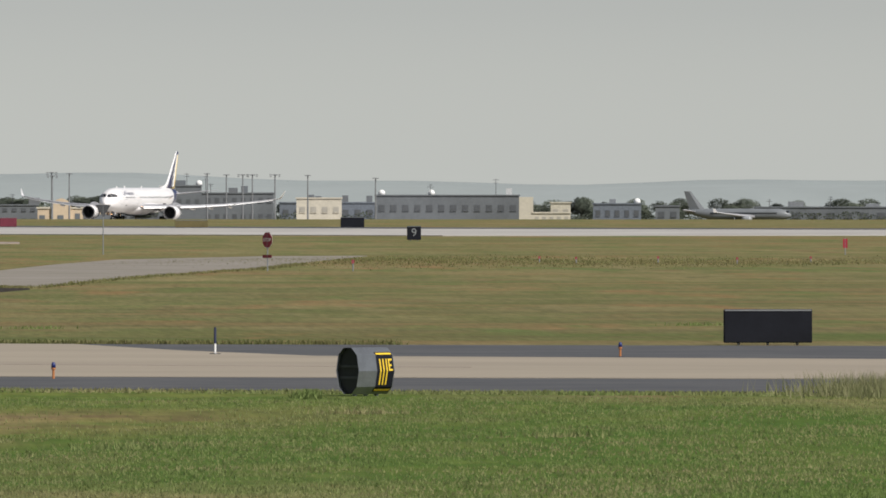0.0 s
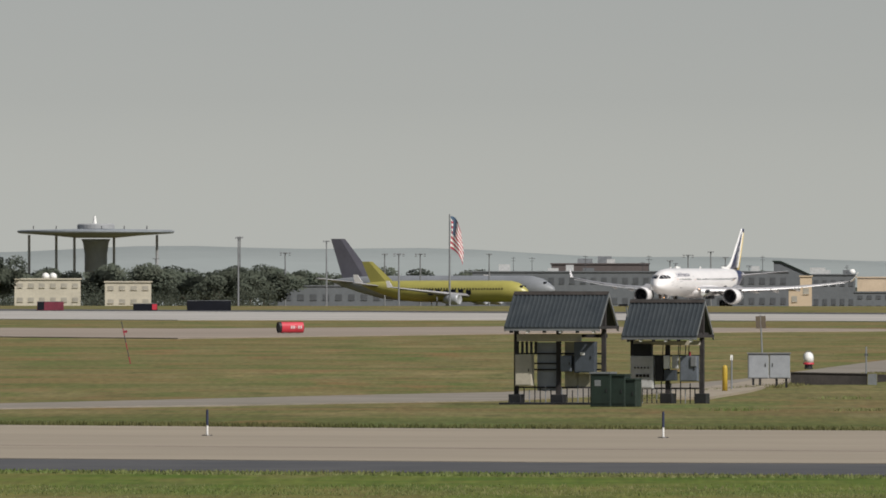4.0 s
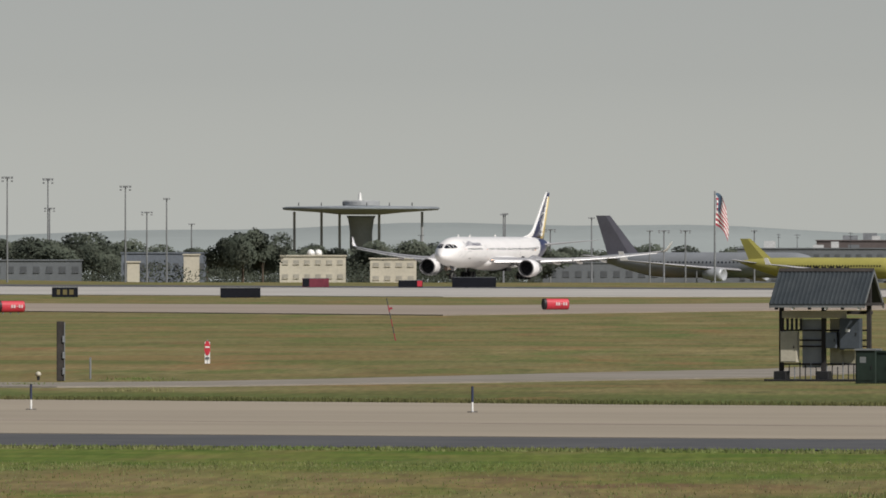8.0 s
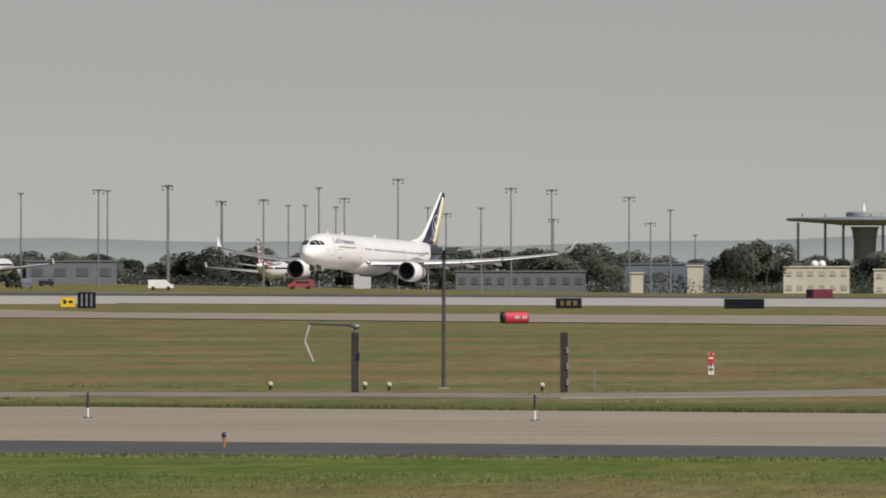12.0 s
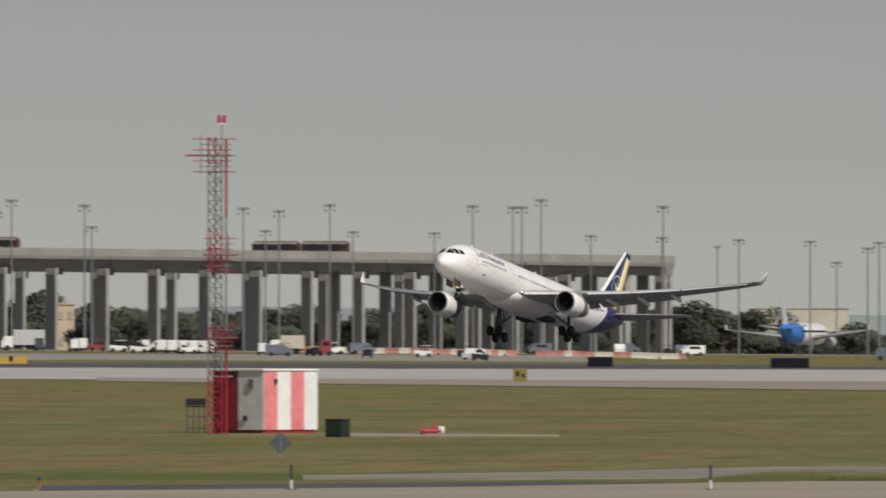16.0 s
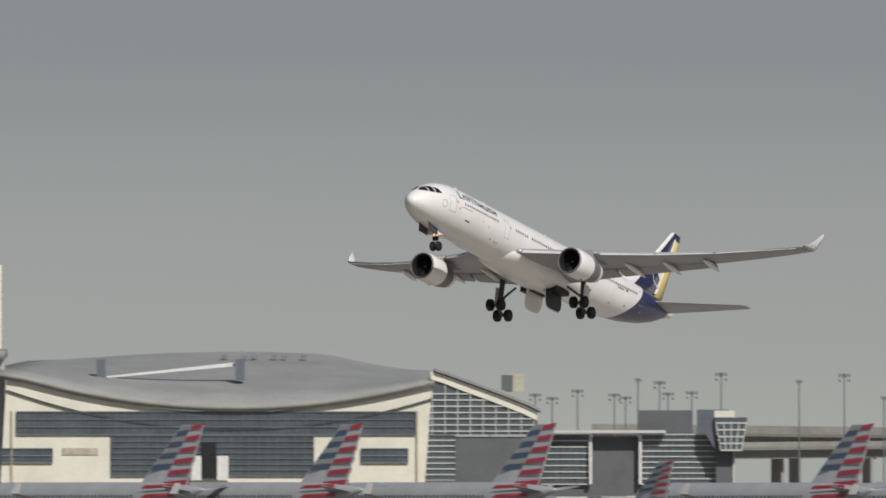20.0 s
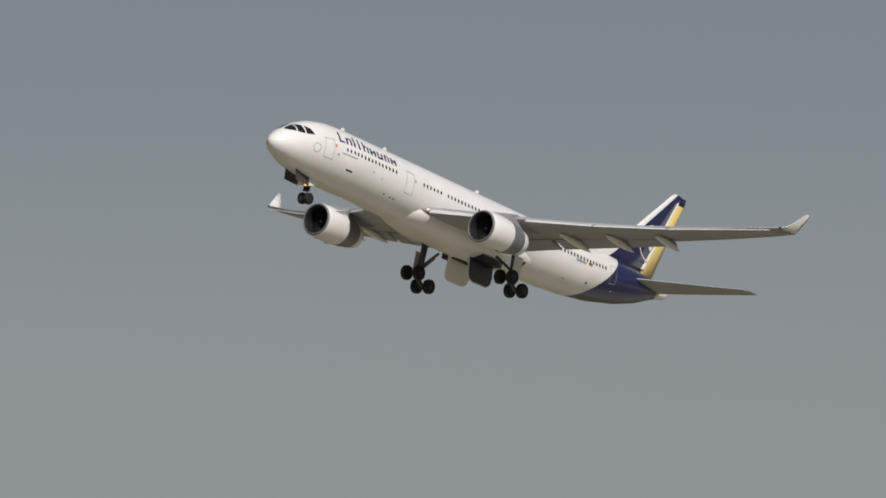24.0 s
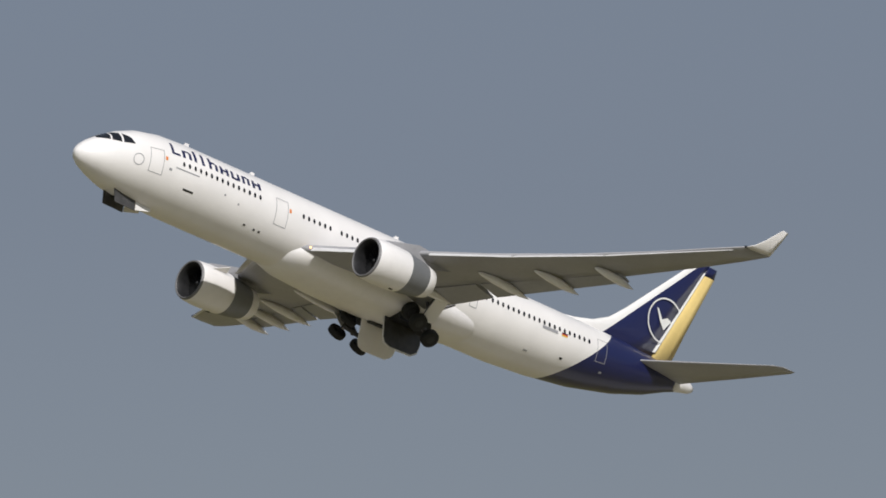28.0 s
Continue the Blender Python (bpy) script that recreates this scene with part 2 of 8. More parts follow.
def decal(bm, s0, s1, p0, p1, off=0.012, side=1, n=3, lean=0.0):
    """A thin raised panel that follows the skin between two stations and two angles (degrees)."""
    p0, p1 = radians(p0), radians(p1)
    grid = []
    for i in range(n + 1):
        ph = p0 + (p1 - p0) * i / n
        grid.append([bm.verts.new(skin(s0 + lean * i / n, ph, off, side)), bm.verts.new(skin(s1 + lean * i / n, ph, off, side))])
    for a, b in zip(grid, grid[1:]):
        bm.faces.new((a[0], a[1], b[1], b[0]))
    return bm


FOIL = [(0, 0), (0.02, 0.42), (0.08, 0.75), (0.22, 1.0), (0.42, 0.98), (0.68, 0.62), (1, 0.06), (1, -0.06), (0.68, -0.30), (0.42, -0.62), (0.2, -0.66), (0.06, -0.45), (0.02, -0.25)]


def wing_ring(x, le, chord, z, thick, twist=0.0, upright=False):
    ring = []
    for a, b in FOIL:
        h = b * thick / 2 - (a - 0.3) * chord * twist
        ring.append((x + h, le - 30 + a * chord, z) if upright else (x, le - 30 + a * chord, z + h))
    return ring


def two_tone(name, m1, m2, ay, az, edge, dash=None):
    """Paint that changes along a slanted line in the y-z plane of the object."""
    m = bpy.data.materials.new(name)
    m.use_nodes = True
    nt = m.node_tree
    p = nt.nodes["Principled BSDF"]
    p.inputs["Roughness"].default_value = 0.32
    p.inputs["Coat Weight"].default_value = 0.3
    tc = nt.nodes.new("ShaderNodeTexCoord")
    sep = nt.nodes.new("ShaderNodeSeparateXYZ")
    nt.links.new(tc.outputs["Object"], sep.inputs[0])
    my = nt.nodes.new("ShaderNodeMath"); my.operation = "MULTIPLY"; my.inputs[1].default_value = ay
    mz = nt.nodes.new("ShaderNodeMath"); mz.operation = "MULTIPLY_ADD"; mz.inputs[1].default_value = az
    nt.links.new(sep.outputs["Y"], my.inputs[0])
    nt.links.new(sep.outputs["Z"], mz.inputs[0])
    nt.links.new(my.outputs[0], mz.inputs[2])
    gt = nt.nodes.new("ShaderNodeMath"); gt.operation = "GREATER_THAN"; gt.inputs[1].default_value = edge
    nt.links.new(mz.outputs[0], gt.inputs[0])
    noise_t = shade_node(nt, "ShaderNodeTexNoise", Scale=0.35, Detail=6.0)
    nt.links.new(tc.outputs["Object"], noise_t.inputs["Vector"])
    mp = shade_node(nt, "ShaderNodeMapRange")
    mp.inputs["From Min"].default_value, mp.inputs["From Max"].default_value = 0.3, 0.7
    mp.inputs["To Min"].default_value, mp.inputs["To Max"].default_value = 0.93, 1.03
    nt.links.new(noise_t.outputs["Fac"], mp.inputs["Value"])
    mix = nt.nodes.new("ShaderNodeMix"); mix.data_type = "RGBA"
    mix.inputs[6].default_value, mix.inputs[7].default_value = (*m1, 1), (*m2, 1)
    nt.links.new(gt.outputs[0], mix.inputs[0])
    hsv = nt.nodes.new("ShaderNodeHueSaturation")
    nt.links.new(mp.outputs[0], hsv.inputs["Value"])
    nt.links.new(mix.outputs[2], hsv.inputs["Color"])
    nt.links.new(hsv.outputs[0], p.inputs["Base Color"])
    return m


M_HULL = two_tone("fuselage_paint", (0.83, 0.80, 0.785), (0.012, 0.016, 0.075), 1.0, -1.08, 19.45)
M_FIN = two_tone("fin_paint", (0.83, 0.81, 0.795), (0.012, 0.016, 0.075), 1.0, -1.057, 19.05)
M_SLAT = mat("pale_slat_metal", (0.66, 0.65, 0.65), 0.38, 0.15, 0.06, 1.0)
M_LIP = mat("dull_intake_metal", (0.2, 0.195, 0.2), 0.55, 0.3, 0.1, 0.8)
M_REVERSER = mat("reverser_grey", (0.20, 0.205, 0.215), 0.5, 0.2, 0.06, 2.0)
M_GEAR = mat("dark_gear_metal", (0.09, 0.088, 0.09), 0.5, 0.3, 0.15, 0.6)
M_LAMP = glow("landing_light", (1.0, 0.55, 0.25), 2.0)


def turned(pivot, axis=None, angle=0.0):
    m = Matrix.Translation(pivot)
    return m if axis is None else m @ Matrix.Rotation(radians(angle), 4, axis)


def moved(bm, pivot):
    bmesh.ops.translate(bm, verts=bm.verts, vec=-Vector(pivot))
    return bm


def wheel(parent, x, y, z, r, w):
    w1 = part("wheel", loft([[(p[1], p[0], p[2]) for p in ring] for ring in lathe([(-w / 2, r * 0.7), (-w / 2, r * 0.93), (-w * 0.3, r), (w * 0.3, r), (w / 2, r * 0.93), (w / 2, r * 0.7)], 18)]),
              M_BLACK, parent, "black rubber tyre", True, Matrix.Translation((x, y, z)))
    part("hub", rod((-w * 0.54, 0, 0), (w * 0.54, 0, 0), r * 0.45, n=12), M_DARK, w1, "dark metal hub")
    return w1


def build_airliner():
    jet = thing("airliner", Matrix.Identity(4), "white wide-body twin-engine airliner with navy and yellow tail, taking off", "airplane")
    rings = []
    for s, zc, rx, rz in BODY:
        rings.append([(rx * math.cos(a), s - 30, zc + rz * math.sin(a)) for a in [2 * math.pi * i / 40 for i in range(40)]])
    part("fuselage", loft(rings), M_HULL, jet, "white fuselage with navy rear end", True)
    # wing-to-body fairing
    fair = []
    for s, zc, rx, rz in [(18.6, -1.6, 0.6, 0.5), (19.6, -1.6, 2.1, 1.2), (21.5, -1.55, 2.95, 1.55), (25, -1.55, 3.2, 1.75), (30, -1.55, 3.25, 1.8), (34, -1.55, 3.15, 1.65), (37.5, -1.5, 2.5, 1.35), (40.5, -1.3, 1.2, 0.9)]:
        fair.append([(rx * math.cos(a), s - 30, zc + rz * math.sin(a)) for a in [2 * math.pi * i / 28 for i in range(28)]])
    part("belly_fairing", loft(fair), M_WHITE, jet, soft=True)
    # cockpit glazing
    for side in (1, -1):
        for corners in (((1.32, 0.66), (2.03, 0.7), (2.34, 1.4), (1.78, 1.2)), ((2.13, 0.7), (2.76, 0.71), (2.88, 1.46), (2.44, 1.42)), ((2.88, 0.72), (3.72, 0.86), (3.5, 1.3), (3.02, 1.46))):
            glazing = bmesh.new()
            grid = []
            for i in range(4):
                a = [p + (q - p) * i / 3 for p, q in zip(corners[0], corners[3])]
                b = [p + (q - p) * i / 3 for p, q in zip(corners[1], corners[2])]
                row = []
                for j in range(4):
                    s, z = [p + (q - p) * j / 3 for p, q in zip(a, b)]
                    zc, rx, rz = body_at(s)
                    row.append(glazing.verts.new(skin(s, math.asin(max(-1, min(0.995, (z - zc) / rz))), 0.03, side)))
                grid.append(row)
            for a, b in zip(grid, grid[1:]):
                for j in range(3):
                    glazing.faces.new((a[j], a[j + 1], b[j + 1], b[j]))
            part("cockpit_window", glazing, M_GLASS, jet, "dark cockpit window", True)
    # cabin windows
    pane = bmesh.new()
    ring = [(0.0, 0.12 * math.cos(a), 0.2 * math.sin(a)) for a in [2 * math.pi * i / 8 for i in range(8)]]
    pane.faces.new([pane.verts.new(p) for p in ring])
    first = part("cabin_window", pane, M_GLASS, jet)
    spans = [(7.9, 15.8), (19.7, 22.7), (23.5, 29.0), (29.6, 38.2), (38.8, 49.2)]
    started = False
    for a, b in spans:
        s = a
        while s <= b:
            for side in (1, -1):
                p = skin(s, radians(13.5), 0.02, side)
                m = Matrix.Translation(p) @ Matrix.Rotation(-side * radians(13.5), 4, "Y")
                if not started:
                    first.matrix_basis = m
                    started = True
                else:
                    share("cabin_window", first.data, jet, m)
            s += 0.535
    # doors with their outlines
    for s0, w, h in [(4.9, 1.15, 1.95), (17.0, 1.15, 1.95), (36.6, 0.7, 1.5), (49.9, 1.05, 1.8)]:
        for side in (1, -1):
            d = bmesh.new()
            t = 0.05
            a0, a1 = (-16, 26) if h > 1.6 else (-10, 22)
            decal(d, s0, s0 + t, a0, a1, 0.012, side, 5)
            decal(d, s0 + w, s0 + w + t, a0, a1, 0.012, side, 5)
            decal(d, s0, s0 + w + t, a1 - 1, a1, 0.012, side, 1)
            decal(d, s0, s0 + w + t, a0, a0 + 1, 0.012, side, 1)
            part("door", d, M_GREY, jet, "grey door outline")
            if s0 < 30:
                part("door_mark", decal(bmesh.new(), s0 + w + 0.15, s0 + w + 0.35, 10, 16, 0.014, side, 1), M_ORANGE, jet, "small orange door mark")
    # the airline's name, as plain slim navy strokes
    s = 6.8
    for k, (w, tall) in enumerate([(0.8, 1), (0.85, 0), (0.5, 1), (0.5, 1), (0.85, 1), (0.85, 0), (0.85, 0), (0.75, 0), (0.85, 0)]):
        top = 47 if tall else 39.5
        for side in (1, -1):
            part("name_bar", decal(bmesh.new(), s, s + 0.25, 25, top, 0.014, side, 4), M_NAVY, jet, "slim navy lettering stroke")
            if w > 0.6 and k:
                part("name_bar", decal(bmesh.new(), s + w - 0.25, s + w, 25.5, 38.5, 0.014, side, 4), M_NAVY, jet, "slim navy lettering stroke")
            z0 = (25, 36.5, 31)[k % 3]
            part("name_bar", decal(bmesh.new(), s + 0.2, s + w - (0.2 if k else 0), z0, z0 + 3.6, 0.014, side, 1), M_NAVY, jet, "short navy lettering stroke")
        s += w + 0.24
    # small dark vents, drains and a pale round mark on the skin
    for s, w, p0, p1, m in ((8.3, 0.95, -24, -21, M_DARK), (14.6, 0.22, -36, -33, M_DARK), (15.6, 0.2, -37, -34, M_DARK), (16.1, 0.2, -37, -34, M_DARK), (13.4, 0.16, -12, -9, M_GREY),
                            (12.0, 0.16, -7, -4, M_GREY), (6.6, 0.25, -4, 0, M_GREY), (46.5, 0.3, -33, -29, M_DARK), (43.0, 0.4, -40, -37, M_GREY), (50.8, 0.3, -35, -31, M_GREY)):
        part("skin_vent", decal(bmesh.new(), s, s + w, p0, p1, 0.012, 1, 1), m, jet, "small vent in the skin")
    badge = bmesh.new()
    for i in range(20):
        a, b = 2 * math.pi * i / 20, 2 * math.pi * (i + 1) / 20
        badge.faces.new([badge.verts.new(skin(4.0 + r * math.cos(q), radians(-1 + 11 * r * math.sin(q) / 0.42), 0.014)) for r, q in ((0.36, a), (0.42, a), (0.42, b), (0.36, b))])
    part("nose_badge", badge, M_GREY, jet, "pale grey ring mark")
    # cargo door and access hatch outlines low on the side
    for s0, w, a0, a1 in ((10.2, 2.7, -52, -22), (41.5, 2.3, -48, -20)):
        d = bmesh.new()
        for sa, sb, pa, pb, n in ((s0, s0 + 0.035, a0, a1, 5), (s0 + w, s0 + w + 0.035, a0, a1, 5), (s0, s0 + w, a1 - 0.6, a1, 1)):
            decal(d, sa, sb, pa, pb, 0.012, -1, n)
        part("cargo_door", d, M_GREY, jet, "thin cargo door outline")
    # small marks: registration bar and flag
    part("registration_bar", decal(bmesh.new(), 44.0, 45.6, 4, 9, 0.014, 1, 1), M_GREY, jet, "small grey marking bar")
    for k, m in enumerate((M_BLACK, M_SIGNRED, M_SIGNYEL)):
        part("flag_stripe", decal(bmesh.new(), 46.0, 46.65, 8 - 2 * k, 10 - 2 * k, 0.014, 1, 1), m, jet)
    part("text_bar", decal(bmesh.new(), 7.2, 9.4, 3, 5, 0.014, 1, 1), M_GREY, jet, "faint grey lettering bar")
    # antennae
    for s in (9.5, 16.0, 30.5):
        part("antenna", plate([(-0.04, s - 30, 2.78), (-0.04, s - 29.3, 2.78), (-0.04, s - 29.3, 3.2), (-0.04, s - 29.6, 3.2)], 0.08, 0), M_WHITE, jet)
    # wings
    wings = []
    for side in (1, -1):
        pivot = (side * 2.4, -4.0, -1.5)
        secs = [(1.6, 19.6, 12.0, -1.55, 1.5), (2.9, 20.7, 10.8, -1.45, 1.35), (5.5, 22.3, 9.6, -1.15, 1.15), (9.4, 24.8, 7.9, -0.72, 0.92), (14, 27.9, 6.3, -0.1, 0.72),
                (19, 31.2, 4.9, 0.75, 0.55), (24, 34.5, 3.7, 1.8, 0.4), (27.5, 36.8, 2.95, 2.65, 0.3), (29.4, 38.15, 2.3, 3.12, 0.24)]
        rings = [wing_ring(side * x, le, c, z, th, 0.012) for x, le, c, z, th in secs]
        wing = part("wing", moved(loft(rings), pivot), M_GREY, jet, "pale grey swept wing", True, turned(pivot))
        lets = [wing_ring(side * x, le, c, z, th) for x, le, c, z, th in [(29.4, 38.15, 2.3, 3.12, 0.24), (29.68, 38.6, 1.85, 3.35, 0.18), (29.95, 39.25, 1.35, 3.9, 0.14), (30.3, 40.4, 0.6, 5.0, 0.08)]]
        part("winglet", moved(loft(lets), pivot), M_WHITE, wing, "white winglet", True)
        # slats along the leading edge, deployed flaps along the trailing edge
        for x0, x1 in ((3.4, 8.2), (10.6, 15.5), (15.7, 21.0), (21.2, 28.6)):
            def at_span(x):
                for a, b in zip(secs, secs[1:]):
                    if a[0] <= x <= b[0]:
                        k = (x - a[0]) / (b[0] - a[0])
                        return [p + (q - p) * k for p, q in zip(a, b)]
            r = []
            for x in (x0, x1):
                _, le, c, z, th = at_span(x)
                r.append([(side * x, le - 30 - 0.12 * c * 0.5 + dy * c, z - 0.25 + dz * c) for dy, dz in ((0.0, -0.006), (0.02, 0.022), (0.09, 0.045), (0.1, 0.038), (0.03, 0.0))])
            part("slat", moved(loft(r), pivot), M_SLAT, wing, "pale leading edge slat")
        for x0, x1 in ((3.2, 9.2), (9.6, 19.5)):
            r = []
            for x in (x0, x1):
                _, le, c, z, th = at_span(x)
                y0, z0 = le - 30 + 0.83 * c, z - 0.06
                r.append([(side * x, y0 + dy * c, z0 + dz * c - 0.02) for dy, dz in ((0, 0.012), (0.1, 0.0), (0.24, -0.055), (0.23, -0.07), (0.08, -0.04), (0.0, -0.018))])
            part("flap", moved(loft(r), pivot), M_GREY, wing, "grey trailing edge flap, part lowered")
        for x, ln in ((5.6, 5.6), (11.6, 5.2), (15.4, 4.6), (19.4, 4.0)):
            _, le, c, z, th = at_span(x)
            prof = [(-0.5, 0.03), (-0.42, 0.16), (-0.2, 0.3), (0.1, 0.34), (0.32, 0.22), (0.5, 0.02)]
            rr = [[(side * x + rad * 0.75 * math.cos(a), le - 30 + 0.78 * c + t * ln, z - 0.42 - 0.32 * (t + 0.5) ** 2 + rad * math.sin(a)) for a in [2 * math.pi * i / 12 for i in range(12)]] for t, rad in prof]
            part("flap_track_fairing", moved(loft(rr), pivot), M_WHITE, wing, "white canoe-shaped fairing", True)
        tip_light = part("navigation_light", moved(box(side * 29.3, 8.25, 3.12, 0.2, 0.35, 0.12), pivot), M_GLASS, wing)
        wings.append((wing, pivot, side))
    # engines
    for side in (1, -1):
        ex, ez, es = side * 9.45, -2.75, 20.4
        eng = thing_part("engine", jet, Matrix.Translation((ex, es - 30, ez)))
        prof = [(0.05, 1.36), (0.01, 1.4), (0.06, 1.46), (0.3, 1.55), (1.2, 1.62), (2.4, 1.61), (3.3, 1.55)]
        part("nacelle", loft(lathe(prof, 32), cap=False), M_WHITE, eng, "white engine cowling", True)
        part("intake_lip", loft(lathe([(0.06, 1.33), (-0.012, 1.385), (0.05, 1.47), (0.16, 1.51)], 32), cap=False), M_LIP, eng, "dull metal intake lip", True)
        part("reverser_cowl", loft(lathe([(3.3, 1.545), (3.32, 1.54), (4.3, 1.43), (5.3, 1.26)], 32), cap=False), M_REVERSER, eng, "grey reverser sleeve", True)
        part("nozzle_ring", loft(lathe([(5.3, 1.262), (5.32, 1.265), (6.05, 1.1), (6.1, 1.06), (6.0, 1.0), (5.2, 1.1)], 32), cap=False), M_WHITE, eng, "white rear nozzle ring", True)
        part("nozzle_inner", loft(lathe([(6.0, 1.0), (5.0, 0.95), (5.0, 0.7)], 24), cap=False), M_DARK, eng, "dark nozzle interior", True)
        part("drain_vent", box(side * 0.3, 2.6, -1.6, 0.12, 0.3, 0.05), M_DARK, eng, "small dark drain vent")
        part("intake_duct", loft(lathe([(0.05, 1.328), (0.25, 1.215), (0.7, 1.2), (1.25, 1.22)], 28), cap=False), M_DARK, eng, "dark intake duct", True)
        fan = bmesh.new()
        add_loft(fan, lathe([(1.25, 1.22), (1.25, 0.3)], 28), cap=False)
        for i in range(26):
            a = 2 * math.pi * i / 26
            c, sn = math.cos(a), math.sin(a)
            c2, s2 = math.cos(a + 0.16), math.sin(a + 0.16)
            fan.faces.new([fan.verts.new(p) for p in ((0.3 * c, 1.1, 0.3 * sn), (1.18 * c, 1.08, 1.18 * sn), (1.18 * c2, 1.2, 1.18 * s2), (0.3 * c2, 1.2, 0.3 * s2))])
        part("fan", fan, M_DARK, eng, "dark metal fan blades")["kind"] = "stuff"
        part("spinner", loft(lathe([(0.72, 0.03), (0.85, 0.16), (1.0, 0.26), (1.15, 0.32)], 16)), M_DARK, eng, "dark spinner", True)
        part("exhaust_cone", loft(lathe([(5.2, 0.75), (6.2, 0.5), (6.9, 0.05)], 18)), M_DARK, eng, soft=True)
        pyl = [[(side * w, y, z) for w, y, z in ((-0.28, 0.9, 1.45), (0.28, 0.9, 1.45), (0.18, 1.6, 1.75), (-0.18, 1.6, 1.75))],
               [(side * w, y, z) for w, y, z in ((-0.32, 3.2, 1.45), (0.32, 3.2, 1.45), (0.3, 4.6, 2.35), (-0.3, 4.6, 2.35))],
               [(side * w, y, z) for w, y, z in ((-0.2, 6.2, 1.0), (0.2, 6.2, 1.0), (0.2, 9.4, 1.85), (-0.2, 9.4, 1.85))]]
        part("pylon", loft(pyl), M_GREY, eng, "grey engine pylon")
        part("strake", plate([(-side * 1.25, 1.0, 1.05), (-side * 1.25, 2.4, 1.1), (-side * 1.62, 2.3, 1.5)], 0.04, 2), M_WHITE, eng)
    # fin, rudder, tailplane
    fin = [wing_ring(0, le, c, z, th, 0, True) for le, c, z, th in ((46.0, 11.5, 2.5, 0.1), (47.2, 10.4, 2.86, 0.22), (49.2, 8.5, 3.1, 0.4), (51.0, 6.9, 3.5, 0.5), (52.55, 5.65, 4.2, 0.52),
                                                                     (54.04, 4.7, 5.4, 0.5), (59.85, 1.5, 10.75, 0.25), (60.3, 1.15, 11.05, 0.14))]
    part("fin", loft(fin), M_FIN, jet, "navy fin with a white leading edge", True)
    rud = [wing_ring(0, 57.15, 1.95, 2.2, 0.5, 0, True), wing_ring(0, 58.55, 1.7, 5.4, 0.42, 0, True), wing_ring(0, 61.0, 1.1, 10.15, 0.25, 0, True)]
    part("rudder", loft(rud), M_YELLOW, jet, "ochre yellow rudder", True)
    part("rudder_tip", loft([wing_ring(0, 61.01, 1.1, 10.17, 0.25, 0, True), wing_ring(0, 61.35, 0.87, 10.95, 0.14, 0, True)]), M_NAVY, jet, "navy rudder tip", True)
    part("rudder_line", loft([wing_ring(0, 57.3, 0.3, 3.0, 0.58, 0, True), wing_ring(0, 60.95, 0.2, 10.35, 0.3, 0, True)]), M_WPAINT, jet, "white line before the rudder")
    for side in (1, -1):
        disc = bmesh.new()
        n = 40
        cy, cz, r1, r0 = 27.8, 5.55, 1.75, 1.63
        for i in range(n):
            a, b = 2 * math.pi * i / n, 2 * math.pi * (i + 1) / n
            if cy + r1 * math.cos(a) > 27.3 + 0.496 * (cz + r1 * math.sin(a) - 3.0):
                continue
            disc.faces.new([disc.verts.new((side * 0.29, cy + r * math.cos(t), cz + r * math.sin(t))) for r, t in ((r0, a), (r1, a), (r1, b), (r0, b))])
        part("emblem_ring", disc, M_WPAINT, jet, "thin white ring emblem")
        em = bmesh.new()
        for pts in (((-0.98, 0.78), (-0.82, 0.74), (-0.3, 0.05), (-0.5, -0.12)), ((-0.5, -0.12), (-0.3, 0.05), (0.22, -0.42), (0.02, -0.72)), ((-0.3, 0.05), (0.2, 0.3), (0.62, 0.12), (0.22, -0.42))):
            em.faces.new([em.verts.new((side * 0.292, cy + a, cz + b)) for a, b in pts])
        part("emblem_shape", em, M_WPAINT, jet, "plain white emblem shape")
        tail = [wing_ring(side * x, le, c, z, th) for x, le, c, z, th in [(0.5, 54.0, 6.0, 1.35, 0.5), (1.2, 54.5, 5.6, 1.4, 0.45), (5.5, 57.9, 3.7, 1.9, 0.28), (9.3, 60.85, 2.0, 2.35, 0.15), (9.75, 61.5, 1.3, 2.4, 0.07)]]
        part("tailplane", loft(tail), M_GREY, jet, "pale grey tailplane", True)
    part("tail_cone", loft([[(r * math.cos(a), y, zc + r * 1.06 * math.sin(a)) for a in [2 * math.pi * i / 20 for i in range(20)]] for y, zc, r in ((29.5, 1.42, 0.735), (30.4, 1.5, 0.55), (31.4, 1.55, 0.41), (31.78, 1.56, 0.24))]), M_WHITE, jet, "white tail cone", True)
    # nose gear: strut, axle, wheels, drag brace, lights
    np_ = (0, -23.2, -2.35)
    nose = thing_part("nose_gear", jet, turned(np_))
    part("strut", rod((0, 0, 0), (0, 0.1, -2.05), 0.13, 0.1, 12), M_WPAINT, nose)
    part("brace", rod((0, -1.1, -0.1), (0, 0.02, -1.0), 0.07), M_METAL, nose)
    part("axle", rod((-0.42, 0.1, -2.02), (0.42, 0.1, -2.02), 0.08), M_METAL, nose)
    for x in (-0.36, 0.36):
        wheel(nose, x, 0.1, -2.0, 0.54, 0.36)
    for x in (-0.2, 0.2):
        part("taxi_light", rod((x, -0.12, -0.75), (x, -0.2, -0.75), 0.13, n=12), M_LAMP, nose, "lit taxi light")
    nose_door = part("nose_gear_door", box(0, -0.12, -0.75, 0.75, 0.05, 1.3), M_DARK, nose, "dark gear door")
